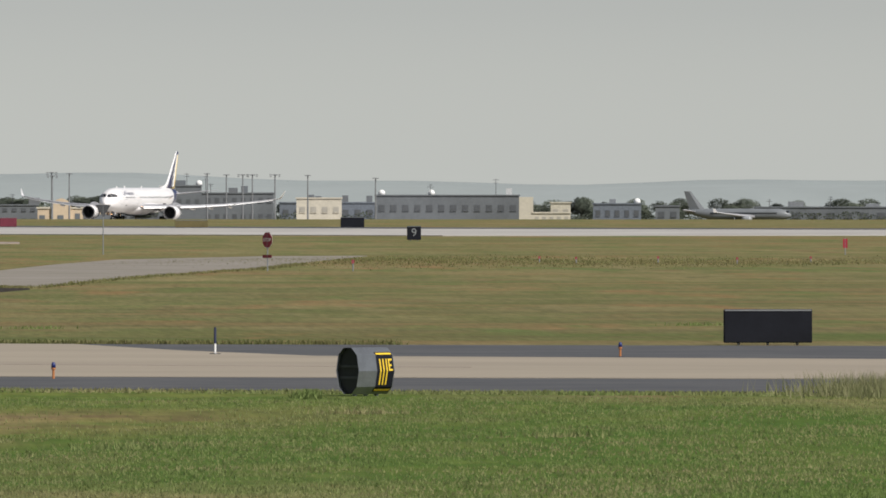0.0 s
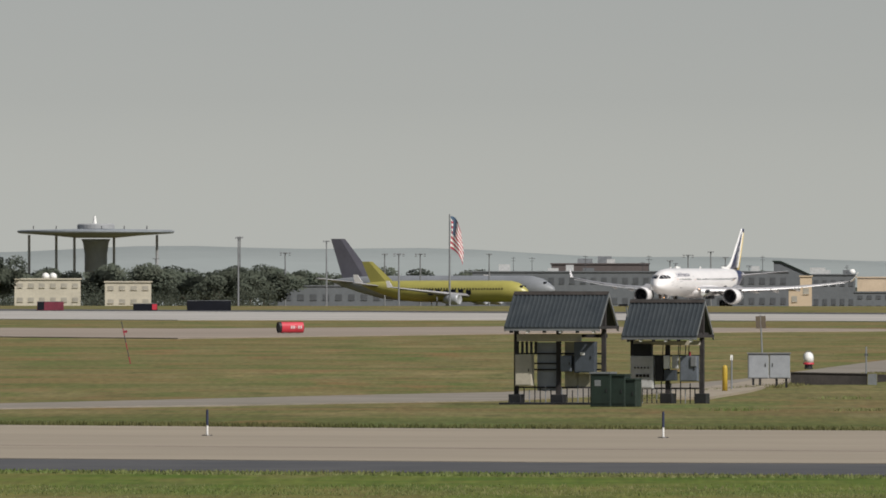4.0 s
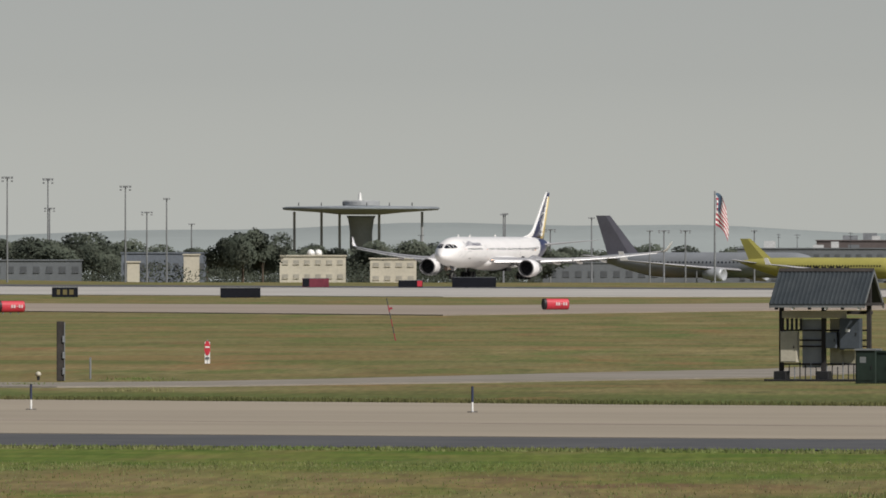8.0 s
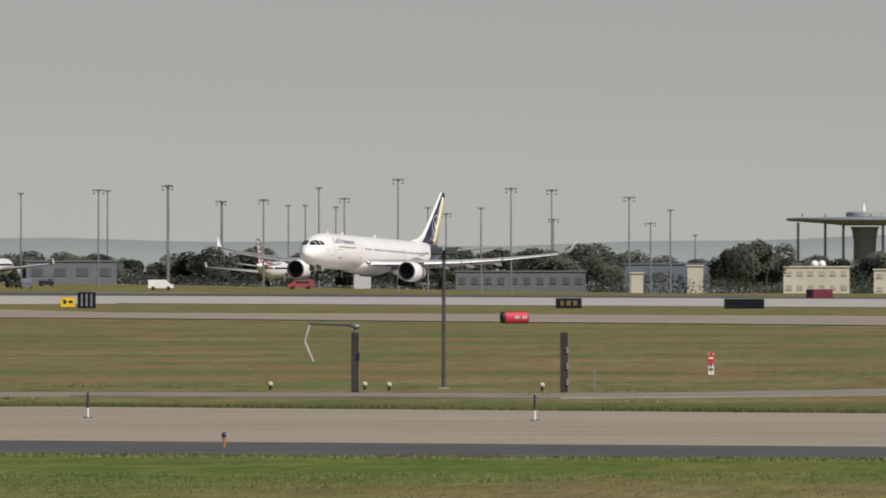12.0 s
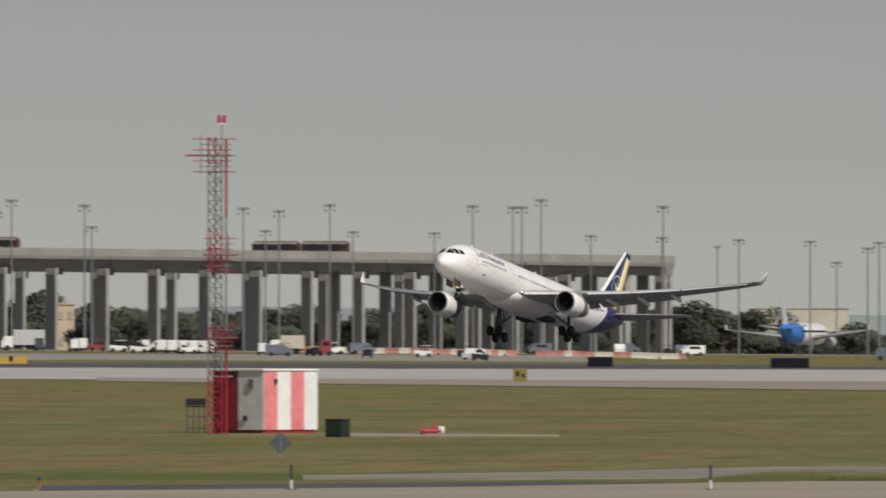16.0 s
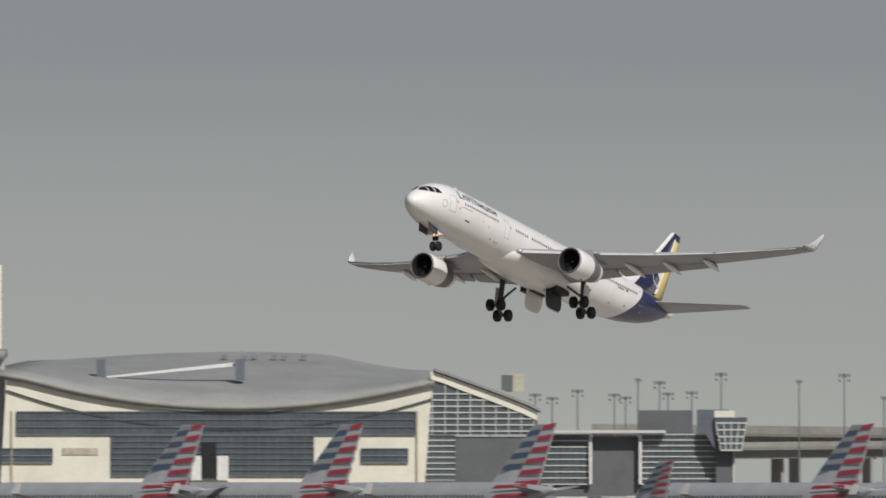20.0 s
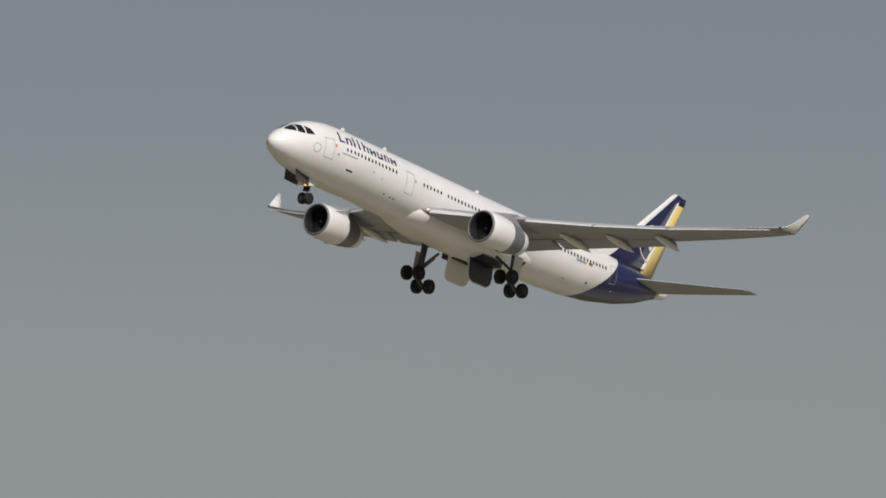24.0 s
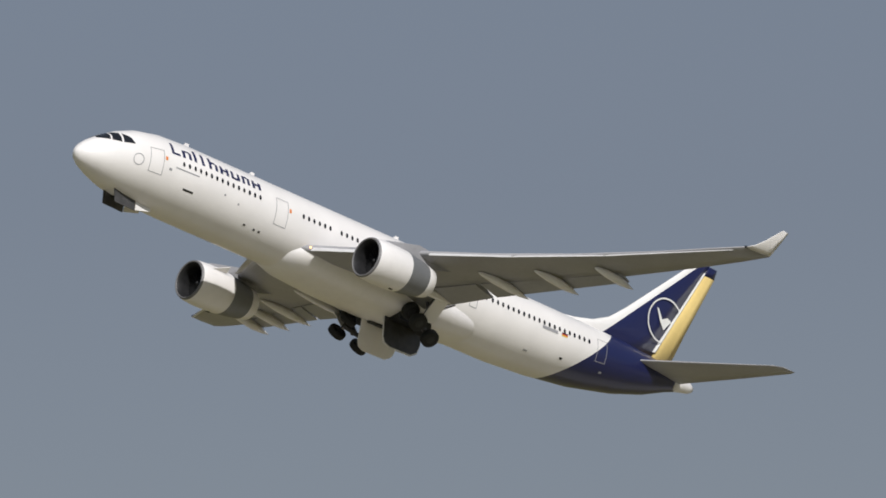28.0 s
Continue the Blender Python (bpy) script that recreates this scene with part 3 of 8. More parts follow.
    for side in (1, -1):
        part("gear_door", plate([(side * 0.58, -26.3, -2.35), (side * 0.58, -24.2, -2.55), (side * 0.66, -24.15, -3.35), (side * 0.66, -26.1, -3.3)], 0.05, 0), M_GEAR, jet, "dark forward nose gear door")
        part("gear_door", plate([(side * 0.58, -24.1, -2.55), (side * 0.58, -22.7, -2.65), (side * 0.64, -22.7, -2.95), (side * 0.64, -24.1, -3.3)], 0.05, 0), M_WHITE, jet, "white rear nose gear door")
    # main gear
    mains = []
    for side in (1, -1):
        mp = (side * 5.2, 1.6, -1.55)
        leg = thing_part("main_gear", jet, turned(mp))
        part("strut", rod((0, 0, 0.9), (side * 0.15, 0.1, -2.7), 0.32, 0.26, 12), M_GEAR, leg)
        part("side_stay", rod((-side * 1.9, -0.2, -0.2), (side * 0.05, 0.05, -1.5), 0.13), M_GEAR, leg)
        part("drag_stay", rod((0, 1.7, -0.2), (0.0, 0.1, -1.7), 0.12), M_GEAR, leg)
        part("leg_door", box(side * 0.5, 0.1, -1.1, 0.06, 1.2, 2.0), M_WHITE, leg, "white leg door")
        bogie = thing_part("bogie", leg, turned((side * 0.15, 0.1, -2.65)))
        part("beam", rod((0, -1.0, 0), (0, 1.0, 0), 0.18), M_GEAR, bogie)
        for wy in (-0.99, 0.99):
            for wx in (-0.7, 0.7):
                part_wheel = wheel(bogie, wx, wy, 0, 0.69, 0.5)
        mains.append((leg, mp, side, bogie, (side * 0.15, 0.1, -2.65)))
    doors = []
    for side in (1, -1):
        dp = (side * 1.1, 2.0, -3.15)
        leaf = [(0.0, -1.8), (0.0, 2.0), (1.2, 2.0), (1.9, 1.75), (2.25, 1.2), (2.3, -1.0), (2.1, -1.5), (1.7, -1.7)]
        d = part("belly_door", plate([(side * a, b, 0.0) for a, b in leaf], 0.08), M_WHITE, jet, "white belly gear door", at=turned(dp))
        part("door_lining", plate([(side * (0.05 + 0.93 * a), 0.96 * b, 0.085) for a, b in leaf], 0.05), M_GEAR, d, "dark door lining")
        doors.append((d, dp, side))
        # no bay is cut out: a dark block gives the shade inside it
        part("wheel_well_shade", box(side * 1.5, 2.2, -3.1, 1.7, 3.0, 0.55), M_DARK, jet, "dark block standing for the shaded wheel well")
    part("landing_light", rod((2.9, -9.2, -1.35), (2.9, -9.3, -1.35), 0.09, n=12), M_LAMP, jet, "lit landing light")
    part("landing_light", rod((-2.9, -9.2, -1.35), (-2.9, -9.3, -1.35), 0.09, n=12), M_LAMP, jet, "lit landing light")
    return jet, wings, (nose, np_), mains, doors


def thing_part(name, parent, at):
    ob = new(name)
    ob.empty_display_size = 0.1
    ob.parent = parent
    ob.matrix_basis = at
    return ob


JET, JET_WINGS, JET_NOSE, JET_MAINS, JET_DOORS = build_airliner()
RUNWAY_X = -768.9

# seconds, distance along the runway, height of the axis above the eye, pitch and bank in radians
FLIGHT = [(0, 3270.3, -3.11, 0, 0.010), (1, 3192.6, -2.71, 0, 0.012), (2, 3114.0, -2.38, 0, 0.013), (3, 3034.8, -2.14, 0, 0.014),
          (5.5, 2833.6, -1.16, 0, 0.009), (6, 2789.4, -0.99, 0, 0.009), (7, 2702.1, -0.70, 0, 0.011), (8, 2616.2, -0.38, 0, 0.014),
          (9, 2529.4, -0.02, 0, 0.016), (10, 2441.8, 0.33, 0, 0.016), (11, 2352.4, 0.66, 0.002, 0.016), (12.3, 2235.0, 1.08, 0.045, 0.014), (13.5, 2120.7, 1.47, 0.098, 0.012),
          (14, 2075.0, 1.85, 0.119, 0.008), (15, 1980.8, 3.2, 0.158, 0.002), (16, 1885.0, 5.7, 0.168, 0.0), (17, 1788.7, 9.5, 0.187, 0.003),
          (18, 1692.5, 14.73, 0.194, 0.004), (19, 1597.1, 21.4, 0.210, -0.003), (20, 1500.6, 29.38, 0.236, -0.022), (21, 1404.5, 38.28, 0.249, -0.034),
          (22, 1307.7, 48.57, 0.256, -0.022), (22.5, 1260.5, 53.48, 0.253, -0.007), (24.5, 1083.1, 71.16, 0.229, 0.074), (25, 1037.6, 75.70, 0.235, 0.06),
          (26, 945.3, 84.93, 0.242, 0.033), (27, 850.3, 94.33, 0.250, -0.001), (28, 754.0, 103.77, 0.256, -0.016)]


def flight_pose(y, z, pitch, bank):
    return (Matrix.Translation((RUNWAY_X, y, EYE_Z + z)) @ Matrix.Rotation(-0.036, 4, "Z")
            @ Matrix.Rotation(-pitch, 4, "X") @ Matrix.Rotation(bank, 4, "Y"))


# ---- ground ----
def ground_material():
    m = bpy.data.materials.new("grass_ground")
    m.use_nodes = True
    nt = m.node_tree
    p = nt.nodes["Principled BSDF"]
    p.inputs["Roughness"].default_value = 0.95
    p.inputs["Specular IOR Level"].default_value = 0.1
    tc = nt.nodes.new("ShaderNodeTexCoord")
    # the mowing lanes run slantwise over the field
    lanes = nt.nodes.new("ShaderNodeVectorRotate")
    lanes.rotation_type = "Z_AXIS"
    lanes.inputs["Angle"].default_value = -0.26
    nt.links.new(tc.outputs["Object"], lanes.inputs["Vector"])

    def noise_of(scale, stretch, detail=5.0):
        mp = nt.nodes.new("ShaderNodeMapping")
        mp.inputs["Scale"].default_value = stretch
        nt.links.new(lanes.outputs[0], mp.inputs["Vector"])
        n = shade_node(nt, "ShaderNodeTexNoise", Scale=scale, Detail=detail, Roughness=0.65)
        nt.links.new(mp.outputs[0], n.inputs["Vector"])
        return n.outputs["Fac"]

    def ranged(src, a, b, lo=0.0, hi=1.0):
        r = shade_node(nt, "ShaderNodeMapRange")
        r.inputs["From Min"].default_value, r.inputs["From Max"].default_value = a, b
        r.inputs["To Min"].default_value, r.inputs["To Max"].default_value = lo, hi
        nt.links.new(src, r.inputs["Value"])
        return r.outputs[0]

    def mixed(fac, a, b):
        x = nt.nodes.new("ShaderNodeMix")
        x.data_type = "RGBA"
        if isinstance(fac, float):
            x.inputs[0].default_value = fac
        else:
            nt.links.new(fac, x.inputs[0])
        for k, c in ((6, a), (7, b)):
            if isinstance(c, tuple):
                x.inputs[k].default_value = (*c, 1)
            else:
                nt.links.new(c, x.inputs[k])
        return x.outputs[2]

    sep = nt.nodes.new("ShaderNodeSeparateXYZ")
    nt.links.new(tc.outputs["Object"], sep.inputs[0])
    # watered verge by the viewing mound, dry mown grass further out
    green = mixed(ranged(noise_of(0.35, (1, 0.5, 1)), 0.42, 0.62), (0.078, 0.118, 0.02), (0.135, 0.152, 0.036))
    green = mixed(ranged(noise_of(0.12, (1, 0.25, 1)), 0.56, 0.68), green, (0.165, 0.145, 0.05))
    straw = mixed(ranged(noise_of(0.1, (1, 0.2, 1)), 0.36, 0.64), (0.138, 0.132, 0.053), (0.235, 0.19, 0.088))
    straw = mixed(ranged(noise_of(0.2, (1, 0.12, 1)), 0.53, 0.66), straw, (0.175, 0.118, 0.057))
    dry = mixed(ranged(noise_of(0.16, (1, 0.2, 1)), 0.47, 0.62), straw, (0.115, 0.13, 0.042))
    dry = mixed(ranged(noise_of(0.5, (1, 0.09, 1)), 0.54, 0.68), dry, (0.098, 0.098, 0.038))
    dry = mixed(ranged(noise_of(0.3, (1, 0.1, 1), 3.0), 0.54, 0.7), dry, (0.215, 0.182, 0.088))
    reach = nt.nodes.new("ShaderNodeMath")
    reach.operation = "MULTIPLY_ADD"
    reach.inputs[1].default_value = 60.0
    nt.links.new(noise_of(0.03, (1, 0.5, 1)), reach.inputs[0])
    nt.links.new(sep.outputs["Y"], reach.inputs[2])
    far = ranged(reach.outputs[0], 350.0, 385.0)
    # worn, sun-bleached ground below the middle of the mound
    def bump_of(axis, a, b, c, d):
        up, down = ranged(sep.outputs[axis], a, b), ranged(sep.outputs[axis], c, d, 1.0, 0.0)
        m2 = nt.nodes.new("ShaderNodeMath")
        m2.operation = "MULTIPLY"
        nt.links.new(up, m2.inputs[0])
        nt.links.new(down, m2.inputs[1])
        return m2.outputs[0]

    def times(a, b):
        m2 = nt.nodes.new("ShaderNodeMath")
        m2.operation = "MULTIPLY"
        nt.links.new(a, m2.inputs[0])
        nt.links.new(b, m2.inputs[1])
        return m2.outputs[0]

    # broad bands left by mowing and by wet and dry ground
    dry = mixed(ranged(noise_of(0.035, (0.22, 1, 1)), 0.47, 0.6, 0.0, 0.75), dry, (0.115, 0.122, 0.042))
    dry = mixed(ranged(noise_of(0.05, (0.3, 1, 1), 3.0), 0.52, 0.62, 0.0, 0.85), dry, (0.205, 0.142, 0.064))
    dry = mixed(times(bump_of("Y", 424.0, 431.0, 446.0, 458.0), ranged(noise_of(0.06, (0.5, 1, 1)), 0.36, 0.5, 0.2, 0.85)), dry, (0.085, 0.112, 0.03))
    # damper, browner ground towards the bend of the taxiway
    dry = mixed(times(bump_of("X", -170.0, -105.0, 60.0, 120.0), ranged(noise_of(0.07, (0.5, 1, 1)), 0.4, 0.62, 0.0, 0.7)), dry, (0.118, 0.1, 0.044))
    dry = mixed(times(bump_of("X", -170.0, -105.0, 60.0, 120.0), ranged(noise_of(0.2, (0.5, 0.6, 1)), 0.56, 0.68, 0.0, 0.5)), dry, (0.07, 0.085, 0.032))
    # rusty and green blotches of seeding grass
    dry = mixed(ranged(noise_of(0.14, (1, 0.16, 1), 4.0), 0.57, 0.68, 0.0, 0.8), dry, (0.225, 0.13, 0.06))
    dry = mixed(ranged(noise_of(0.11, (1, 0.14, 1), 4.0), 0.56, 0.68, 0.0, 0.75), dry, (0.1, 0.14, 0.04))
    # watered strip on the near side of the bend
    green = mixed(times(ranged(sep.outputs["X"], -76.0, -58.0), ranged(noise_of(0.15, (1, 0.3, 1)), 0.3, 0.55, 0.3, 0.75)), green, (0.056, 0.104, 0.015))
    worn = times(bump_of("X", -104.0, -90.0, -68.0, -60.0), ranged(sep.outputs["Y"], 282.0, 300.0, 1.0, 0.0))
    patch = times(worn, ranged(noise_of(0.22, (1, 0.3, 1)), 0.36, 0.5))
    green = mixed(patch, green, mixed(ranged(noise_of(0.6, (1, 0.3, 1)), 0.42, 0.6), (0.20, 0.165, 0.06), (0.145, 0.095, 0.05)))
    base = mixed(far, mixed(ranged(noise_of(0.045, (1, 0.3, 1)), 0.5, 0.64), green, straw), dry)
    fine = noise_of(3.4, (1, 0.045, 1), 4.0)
    hsv = nt.nodes.new("ShaderNodeHueSaturation")
    nt.links.new(ranged(fine, 0.36, 0.64, 0.82, 1.14), hsv.inputs["Value"])
    nt.links.new(base, hsv.inputs["Color"])
    nt.links.new(hsv.outputs[0], p.inputs["Base Color"])
    b = shade_node(nt, "ShaderNodeBump", Strength=0.35, Distance=0.1)
    nt.links.new(fine, b.inputs["Height"])
    nt.links.new(b.outputs[0], p.inputs["Normal"])
    return m


M_GRASS = ground_material()


def build_ground():
    bm = bmesh.new()
    xs = [-4800, -3600, -2800, -2300, -1900, -1600, -1400, -1250] + [-1150 + 20 * i for i in range(19)] + [-760 + 40 * i for i in range(21)] + [200, 600, 1500]
    ys = [-400, -100, 0, 100, 200, 280] + [340 + 60 * i for i in range(27)] + [1930 + 25 * i for i in range(9)] + [2180 + 60 * i for i in range(24)] + [3700, 4100, 4500, 4950]
    rows = []
    for y in ys:
        rows.append([bm.verts.new((x, y, lie(x, y))) for x in xs])
    for a, b in zip(rows, rows[1:]):
        for i in range(len(xs) - 1):
            bm.faces.new((a[i], a[i + 1], b[i + 1], b[i]))
    g = part("ground", bm, M_GRASS, soft=True)
    tagged(g, "mown airfield grass, green near by and dry further out", "grass", kind="structure")


build_ground()


def strip(name, points, material, label, category, lift=0.04, step=40.0):
    """A paved sheet over an outline of plan points, draped on the ground with a thin edge."""
    bm = bmesh.new()
    top = []
    n = len(points)
    for i in range(n):
        a, b = Vector(points[i]), Vector(points[(i + 1) % n])
        k = max(1, int((b - a).length / step))
        for j in range(k):
            p = a.lerp(b, j / k)
            top.append(p)
    # rows across, so that the sheet follows the lie of the land
    f = bm.faces.new([bm.verts.new((p.x, p.y, 0)) for p in top])
    lo, hi = min(p.y for p in top), max(p.y for p in top)
    cuts = max(1, int((hi - lo) / 60))
    for i in range(1, cuts):
        y = lo + (hi - lo) * i / cuts
        bmesh.ops.bisect_plane(bm, geom=bm.verts[:] + bm.edges[:] + bm.faces[:], plane_co=(0, y, 0), plane_no=(0, 1, 0))
    lo, hi = min(p.x for p in top), max(p.x for p in top)
    for x in [-1050 + 22 * i for i in range(11)]:
        if lo < x < hi:
            bmesh.ops.bisect_plane(bm, geom=bm.verts[:] + bm.edges[:] + bm.faces[:], plane_co=(x, 0, 0), plane_no=(1, 0, 0))
    rim = [e for e in bm.edges if e.is_boundary]
    skirt = {v for v in bmesh.ops.extrude_edge_only(bm, edges=rim)["geom"] if isinstance(v, bmesh.types.BMVert)}
    for v in bm.verts:
        v.co.z = lie(v.co.x, v.co.y) + (-0.15 if v in skirt else lift)
    bm.normal_update()
    for f in bm.faces:
        if f.normal.z < 0:
            f.normal_flip()
    ob = part(name, bm, material)
    return tagged(ob, label, category, kind="structure")


def plan(*uv):
    """Outline from sight lines to ground points."""
    return [(p.x, p.y) for p in (on_ground(u, v) for u, v in uv)]


# taxiway across the foreground, with dark shoulders
strip("taxiway", [(260, 341), (260, 380), (-70, 380), (-85.6, 384), (-92, 396), (-98.7, 411.5)] + plan((954, 784), (454, 781), (142, 778), (-246, 775), (-546, 772), (-958, 769), (-1384, 765), (-1936, 765), (-2134, 768), (-2236, 770), (-2536, 775), (-3034, 780), (-3600, 786)) + [(-330, 400), (-330, 366), (-139, 352), (-111, 346), (-93, 341.5), (-72, 341)], M_CONCRETE, "pale tan concrete taxiway across the foreground", "taxiway", 0.05)
strip("taxiway_shoulder", [(260, 320), (260, 341), (-72, 341), (-93, 341.5), (-111, 346), (-139, 352), (-330, 366), (-330, 340), (-133, 328.5), (-107, 326), (-90, 324), (-72, 320)], M_ASPHALT, "dark asphalt shoulder of the taxiway", "shoulder", 0.035)
strip("taxiway_shoulder", [(260, 380), (260, 411), (-98.7, 411.5), (-92, 396), (-85.6, 384), (-70, 380)], M_ASPHALT, "dark asphalt apron by the taxiway bend", "shoulder", 0.045)
strip("taxiway_shoulder", plan((-2134, 766.5), (-2433, 766), (-2634, 767.5), (-2934, 770), (-3300, 773), (-3300, 783), (-3034, 780), (-2634, 777.5), (-2334, 773), (-2134, 768.5)), M_ASPHALT, "dark asphalt shoulder along the far taxiway edge", "shoulder", 0.045)
M_LINK = mat("worn_concrete", (0.31, 0.255, 0.205), 0.85, 0.0, 0.12, 14.0, second=(0.235, 0.19, 0.15), stretch=(0.3, 1, 1))
# runways and parallel taxiways
strip("runway", [(-738, -380), (-738, 3700), (-800, 3700), (-800, -380)], M_RUNWAY, "long pale concrete runway", "runway", 0.03)
strip("taxiway", plan((3600, 592), (3600, 584), (2249, 581), (784, 576), (169, 573), (-1300, 567), (-3200, 562), (-5200, 557), (-5200, 575), (-4178, 576), (-3200, 583), (-1650, 587), (-1640, 581), (-1300, 580), (169, 588), (784, 588), (2249, 593)), M_RUNWAY, "pale concrete parallel taxiway", "taxiway", 0.055)
strip("taxiway", plan((1500, 605), (784, 600), (169, 604), (-1300, 597), (-1640, 588), (-3200, 580), (-3200, 586), (-1650, 605), (-1300, 607), (169, 621), (784, 612), (1500, 607)), M_LINK, "pale concrete link taxiway", "taxiway", 0.07)
M_ROAD = mat("service_road", (0.25, 0.22, 0.185), 0.85, 0.0, 0.15, 7.0, 0.01, second=(0.185, 0.162, 0.125))
strip("road", plan((-2834, 760), (-2834, 754), (-2500, 750), (-2200, 744), (-2000, 739), (-1384, 739), (-514, 741.5), (-246, 739), (-46, 735), (254, 728), (454, 723), (743, 717), (1090, 700), (1163, 694), (1403, 662), (1560, 645), (1671, 636), (1935, 630), (2115, 629), (2000, 641), (1935, 649), (1715, 664), (1520, 684), (1403, 681), (1163, 712), (743, 731), (454, 736), (254, 740), (-46, 744), (-246, 747), (-514, 748.5), (-1384, 745), (-2000, 745), (-2134, 758), (-2500, 760)), M_ROAD, "grey asphalt service road winding through the grass", "road", 0.05)
strip("pavement", plan((1040, 728), (1040, 718), (1130, 706), (1240, 690), (1250, 698), (1180, 716), (1110, 728)), M_CONCRETE, "pale concrete hardstanding beside the sheds", "pavement", 0.09)
strip("pavement", plan((-2750, 684), (-2750, 680), (-2380, 682), (-2380, 685)), M_CONCRETE, "narrow concrete path to the equipment hut", "path", 0.06)
M_APRON = mat("apron_concrete", (0.27, 0.25, 0.222), 0.85, 0.0, 0.1, 20.0, second=(0.215, 0.2, 0.18))
strip("apron", plan((-5300, 534), (-3200, 538), (-2300, 541), (-2300, 551), (-3200, 548), (-5300, 544)), M_APRON, "grey concrete apron edge beyond the runway", "apron", 0.1)
strip("runway_shoulder", plan((-5300, 549), (-3200, 554), (-2000, 557.5), (-1300, 562.5), (169, 570.3), (784, 573.3), (2249, 578.8), (3600, 581.8), (3600, 584), (2249, 581), (784, 576), (169, 573), (-1300, 567), (-3200, 562), (-5300, 557)), M_ASPHALT, "dark asphalt shoulder of the runway", "shoulder", 0.07)
strip("apron", [(-1010, 1500), (-1010, 2750), (-1120, 3300), (-2000, 3300), (-2000, 1500)], M_APRON, "pale concrete terminal apron", "apron", 0.08)
strip("taxiway_joint", plan((-1500, 801.6), (-156, 811), (1412, 822), (2300, 828), (2300, 829.3), (1412, 823.3), (-156, 812.3), (-1500, 802.9)), M_LINK, "thin dark joint along the taxiway", "joint", 0.056)


def tuft_mesh(name, area, count, h0, h1, material, label, seed, w=0.02):
    """Blades of grass over an area function, in one mesh."""
    rng = random.Random(seed)
    vs, fs = [], []
    for _ in range(count):
        x, y = area(rng)
        z = lie(x, y)
        h = rng.uniform(h0, h1)
        a = rng.uniform(0, math.pi)
        ww = w * rng.uniform(0.6, 1.6)
        dx, dy = math.cos(a) * ww, math.sin(a) * ww
        lx, ly = rng.gauss(0, 0.35) * h, rng.gauss(0, 0.35) * h
        k = len(vs)
        vs += [(x - dx, y - dy, z), (x + dx, y + dy, z), (x + lx, y + ly, z + h)]
        fs.append((k, k + 1, k + 2))
    me = bpy.data.meshes.new(name)
    me.from_pydata(vs, [], fs)
    me.materials.append(material)
    ob = new(name, me)
    tagged(ob, label, "grass", kind="stuff")
    return ob


def wedge(d0, d1, u0, u1):
    """Even scatter between two distances, thin where the ground is worn."""
    def area(rng):
        while True:
            d = d0 + (d1 - d0) * rng.random() ** 1.3
            x, y = spot(rng.uniform(u0, u1), d)
            if (not (-96 < x < -64 and y < 292) or rng.random() < 0.2) and noise.noise((x * 0.35, y * 0.09, 2.0)) > rng.uniform(-0.75, 0.3):
                return x, y
    return area


def island_mat(name, a, b, size=3.0, dome=False, lo=0.9, hi=1.12):
    m = mat(name, a, 0.9, 0.0, 0.12, size, second=b, spec=0.1)
    nt = m.node_tree
    geo = nt.nodes.new("ShaderNodeNewGeometry")
    r = shade_node(nt, "ShaderNodeMapRange")
    r.inputs["To Min"].default_value, r.inputs["To Max"].default_value = lo, hi
    nt.links.new(geo.outputs["Random Per Island"], r.inputs["Value"])
    p = nt.nodes["Principled BSDF"]
    src = p.inputs["Base Color"].links[0].from_socket
    h = nt.nodes.new("ShaderNodeHueSaturation")
    nt.links.new(r.outputs[0], h.inputs["Value"])
    nt.links.new(src, h.inputs["Color"])
    nt.links.new(h.outputs[0], p.inputs["Base Color"])
    if dome:
        # leaves take the light of the crown that they make up
        facing_up = nt.nodes.new("ShaderNodeVectorTransform")
        facing_up.vector_type, facing_up.convert_from, facing_up.convert_to = "NORMAL", "OBJECT", "WORLD"
        tco = nt.nodes.new("ShaderNodeTexCoord")
        rel = nt.nodes.new("ShaderNodeVectorMath")
        rel.operation = "SUBTRACT"
        rel.inputs[1].default_value = (0.0, 0.0, 4.0)
        nt.links.new(tco.outputs["Object"], rel.inputs[0])
        blend_n = nt.nodes.new("ShaderNodeMix")
        blend_n.data_type = "VECTOR"
        blend_n.inputs[0].default_value = 0.2
        unit = nt.nodes.new("ShaderNodeVectorMath")
        unit.operation = "NORMALIZE"
        nt.links.new(rel.outputs[0], unit.inputs[0])
        nt.links.new(unit.outputs[0], blend_n.inputs[4])
        nt.links.new(geo.outputs["Normal"], blend_n.inputs[5])
        nt.links.new(blend_n.outputs[1], facing_up.inputs[0])
        unit2 = nt.nodes.new("ShaderNodeVectorMath")
        unit2.operation = "NORMALIZE"
        nt.links.new(facing_up.outputs[0], unit2.inputs[0])
        nt.links.new(unit2.outputs[0], p.inputs["Normal"])
        m.cycles.use_bump_map_correction = False
    # leaves and blades let light through
    through_leaf = nt.nodes.new("ShaderNodeBsdfTranslucent")
    nt.links.new(h.outputs[0], through_leaf.inputs["Color"])
    both = nt.nodes.new("ShaderNodeMixShader")
    both.inputs[0].default_value = 0.3 if dome else 0.5
    nt.links.new(p.outputs[0], both.inputs[1])
    nt.links.new(through_leaf.outputs[0], both.inputs[2])
    nt.links.new(both.outputs[0], nt.nodes["Material Output"].inputs["Surface"])
    return m


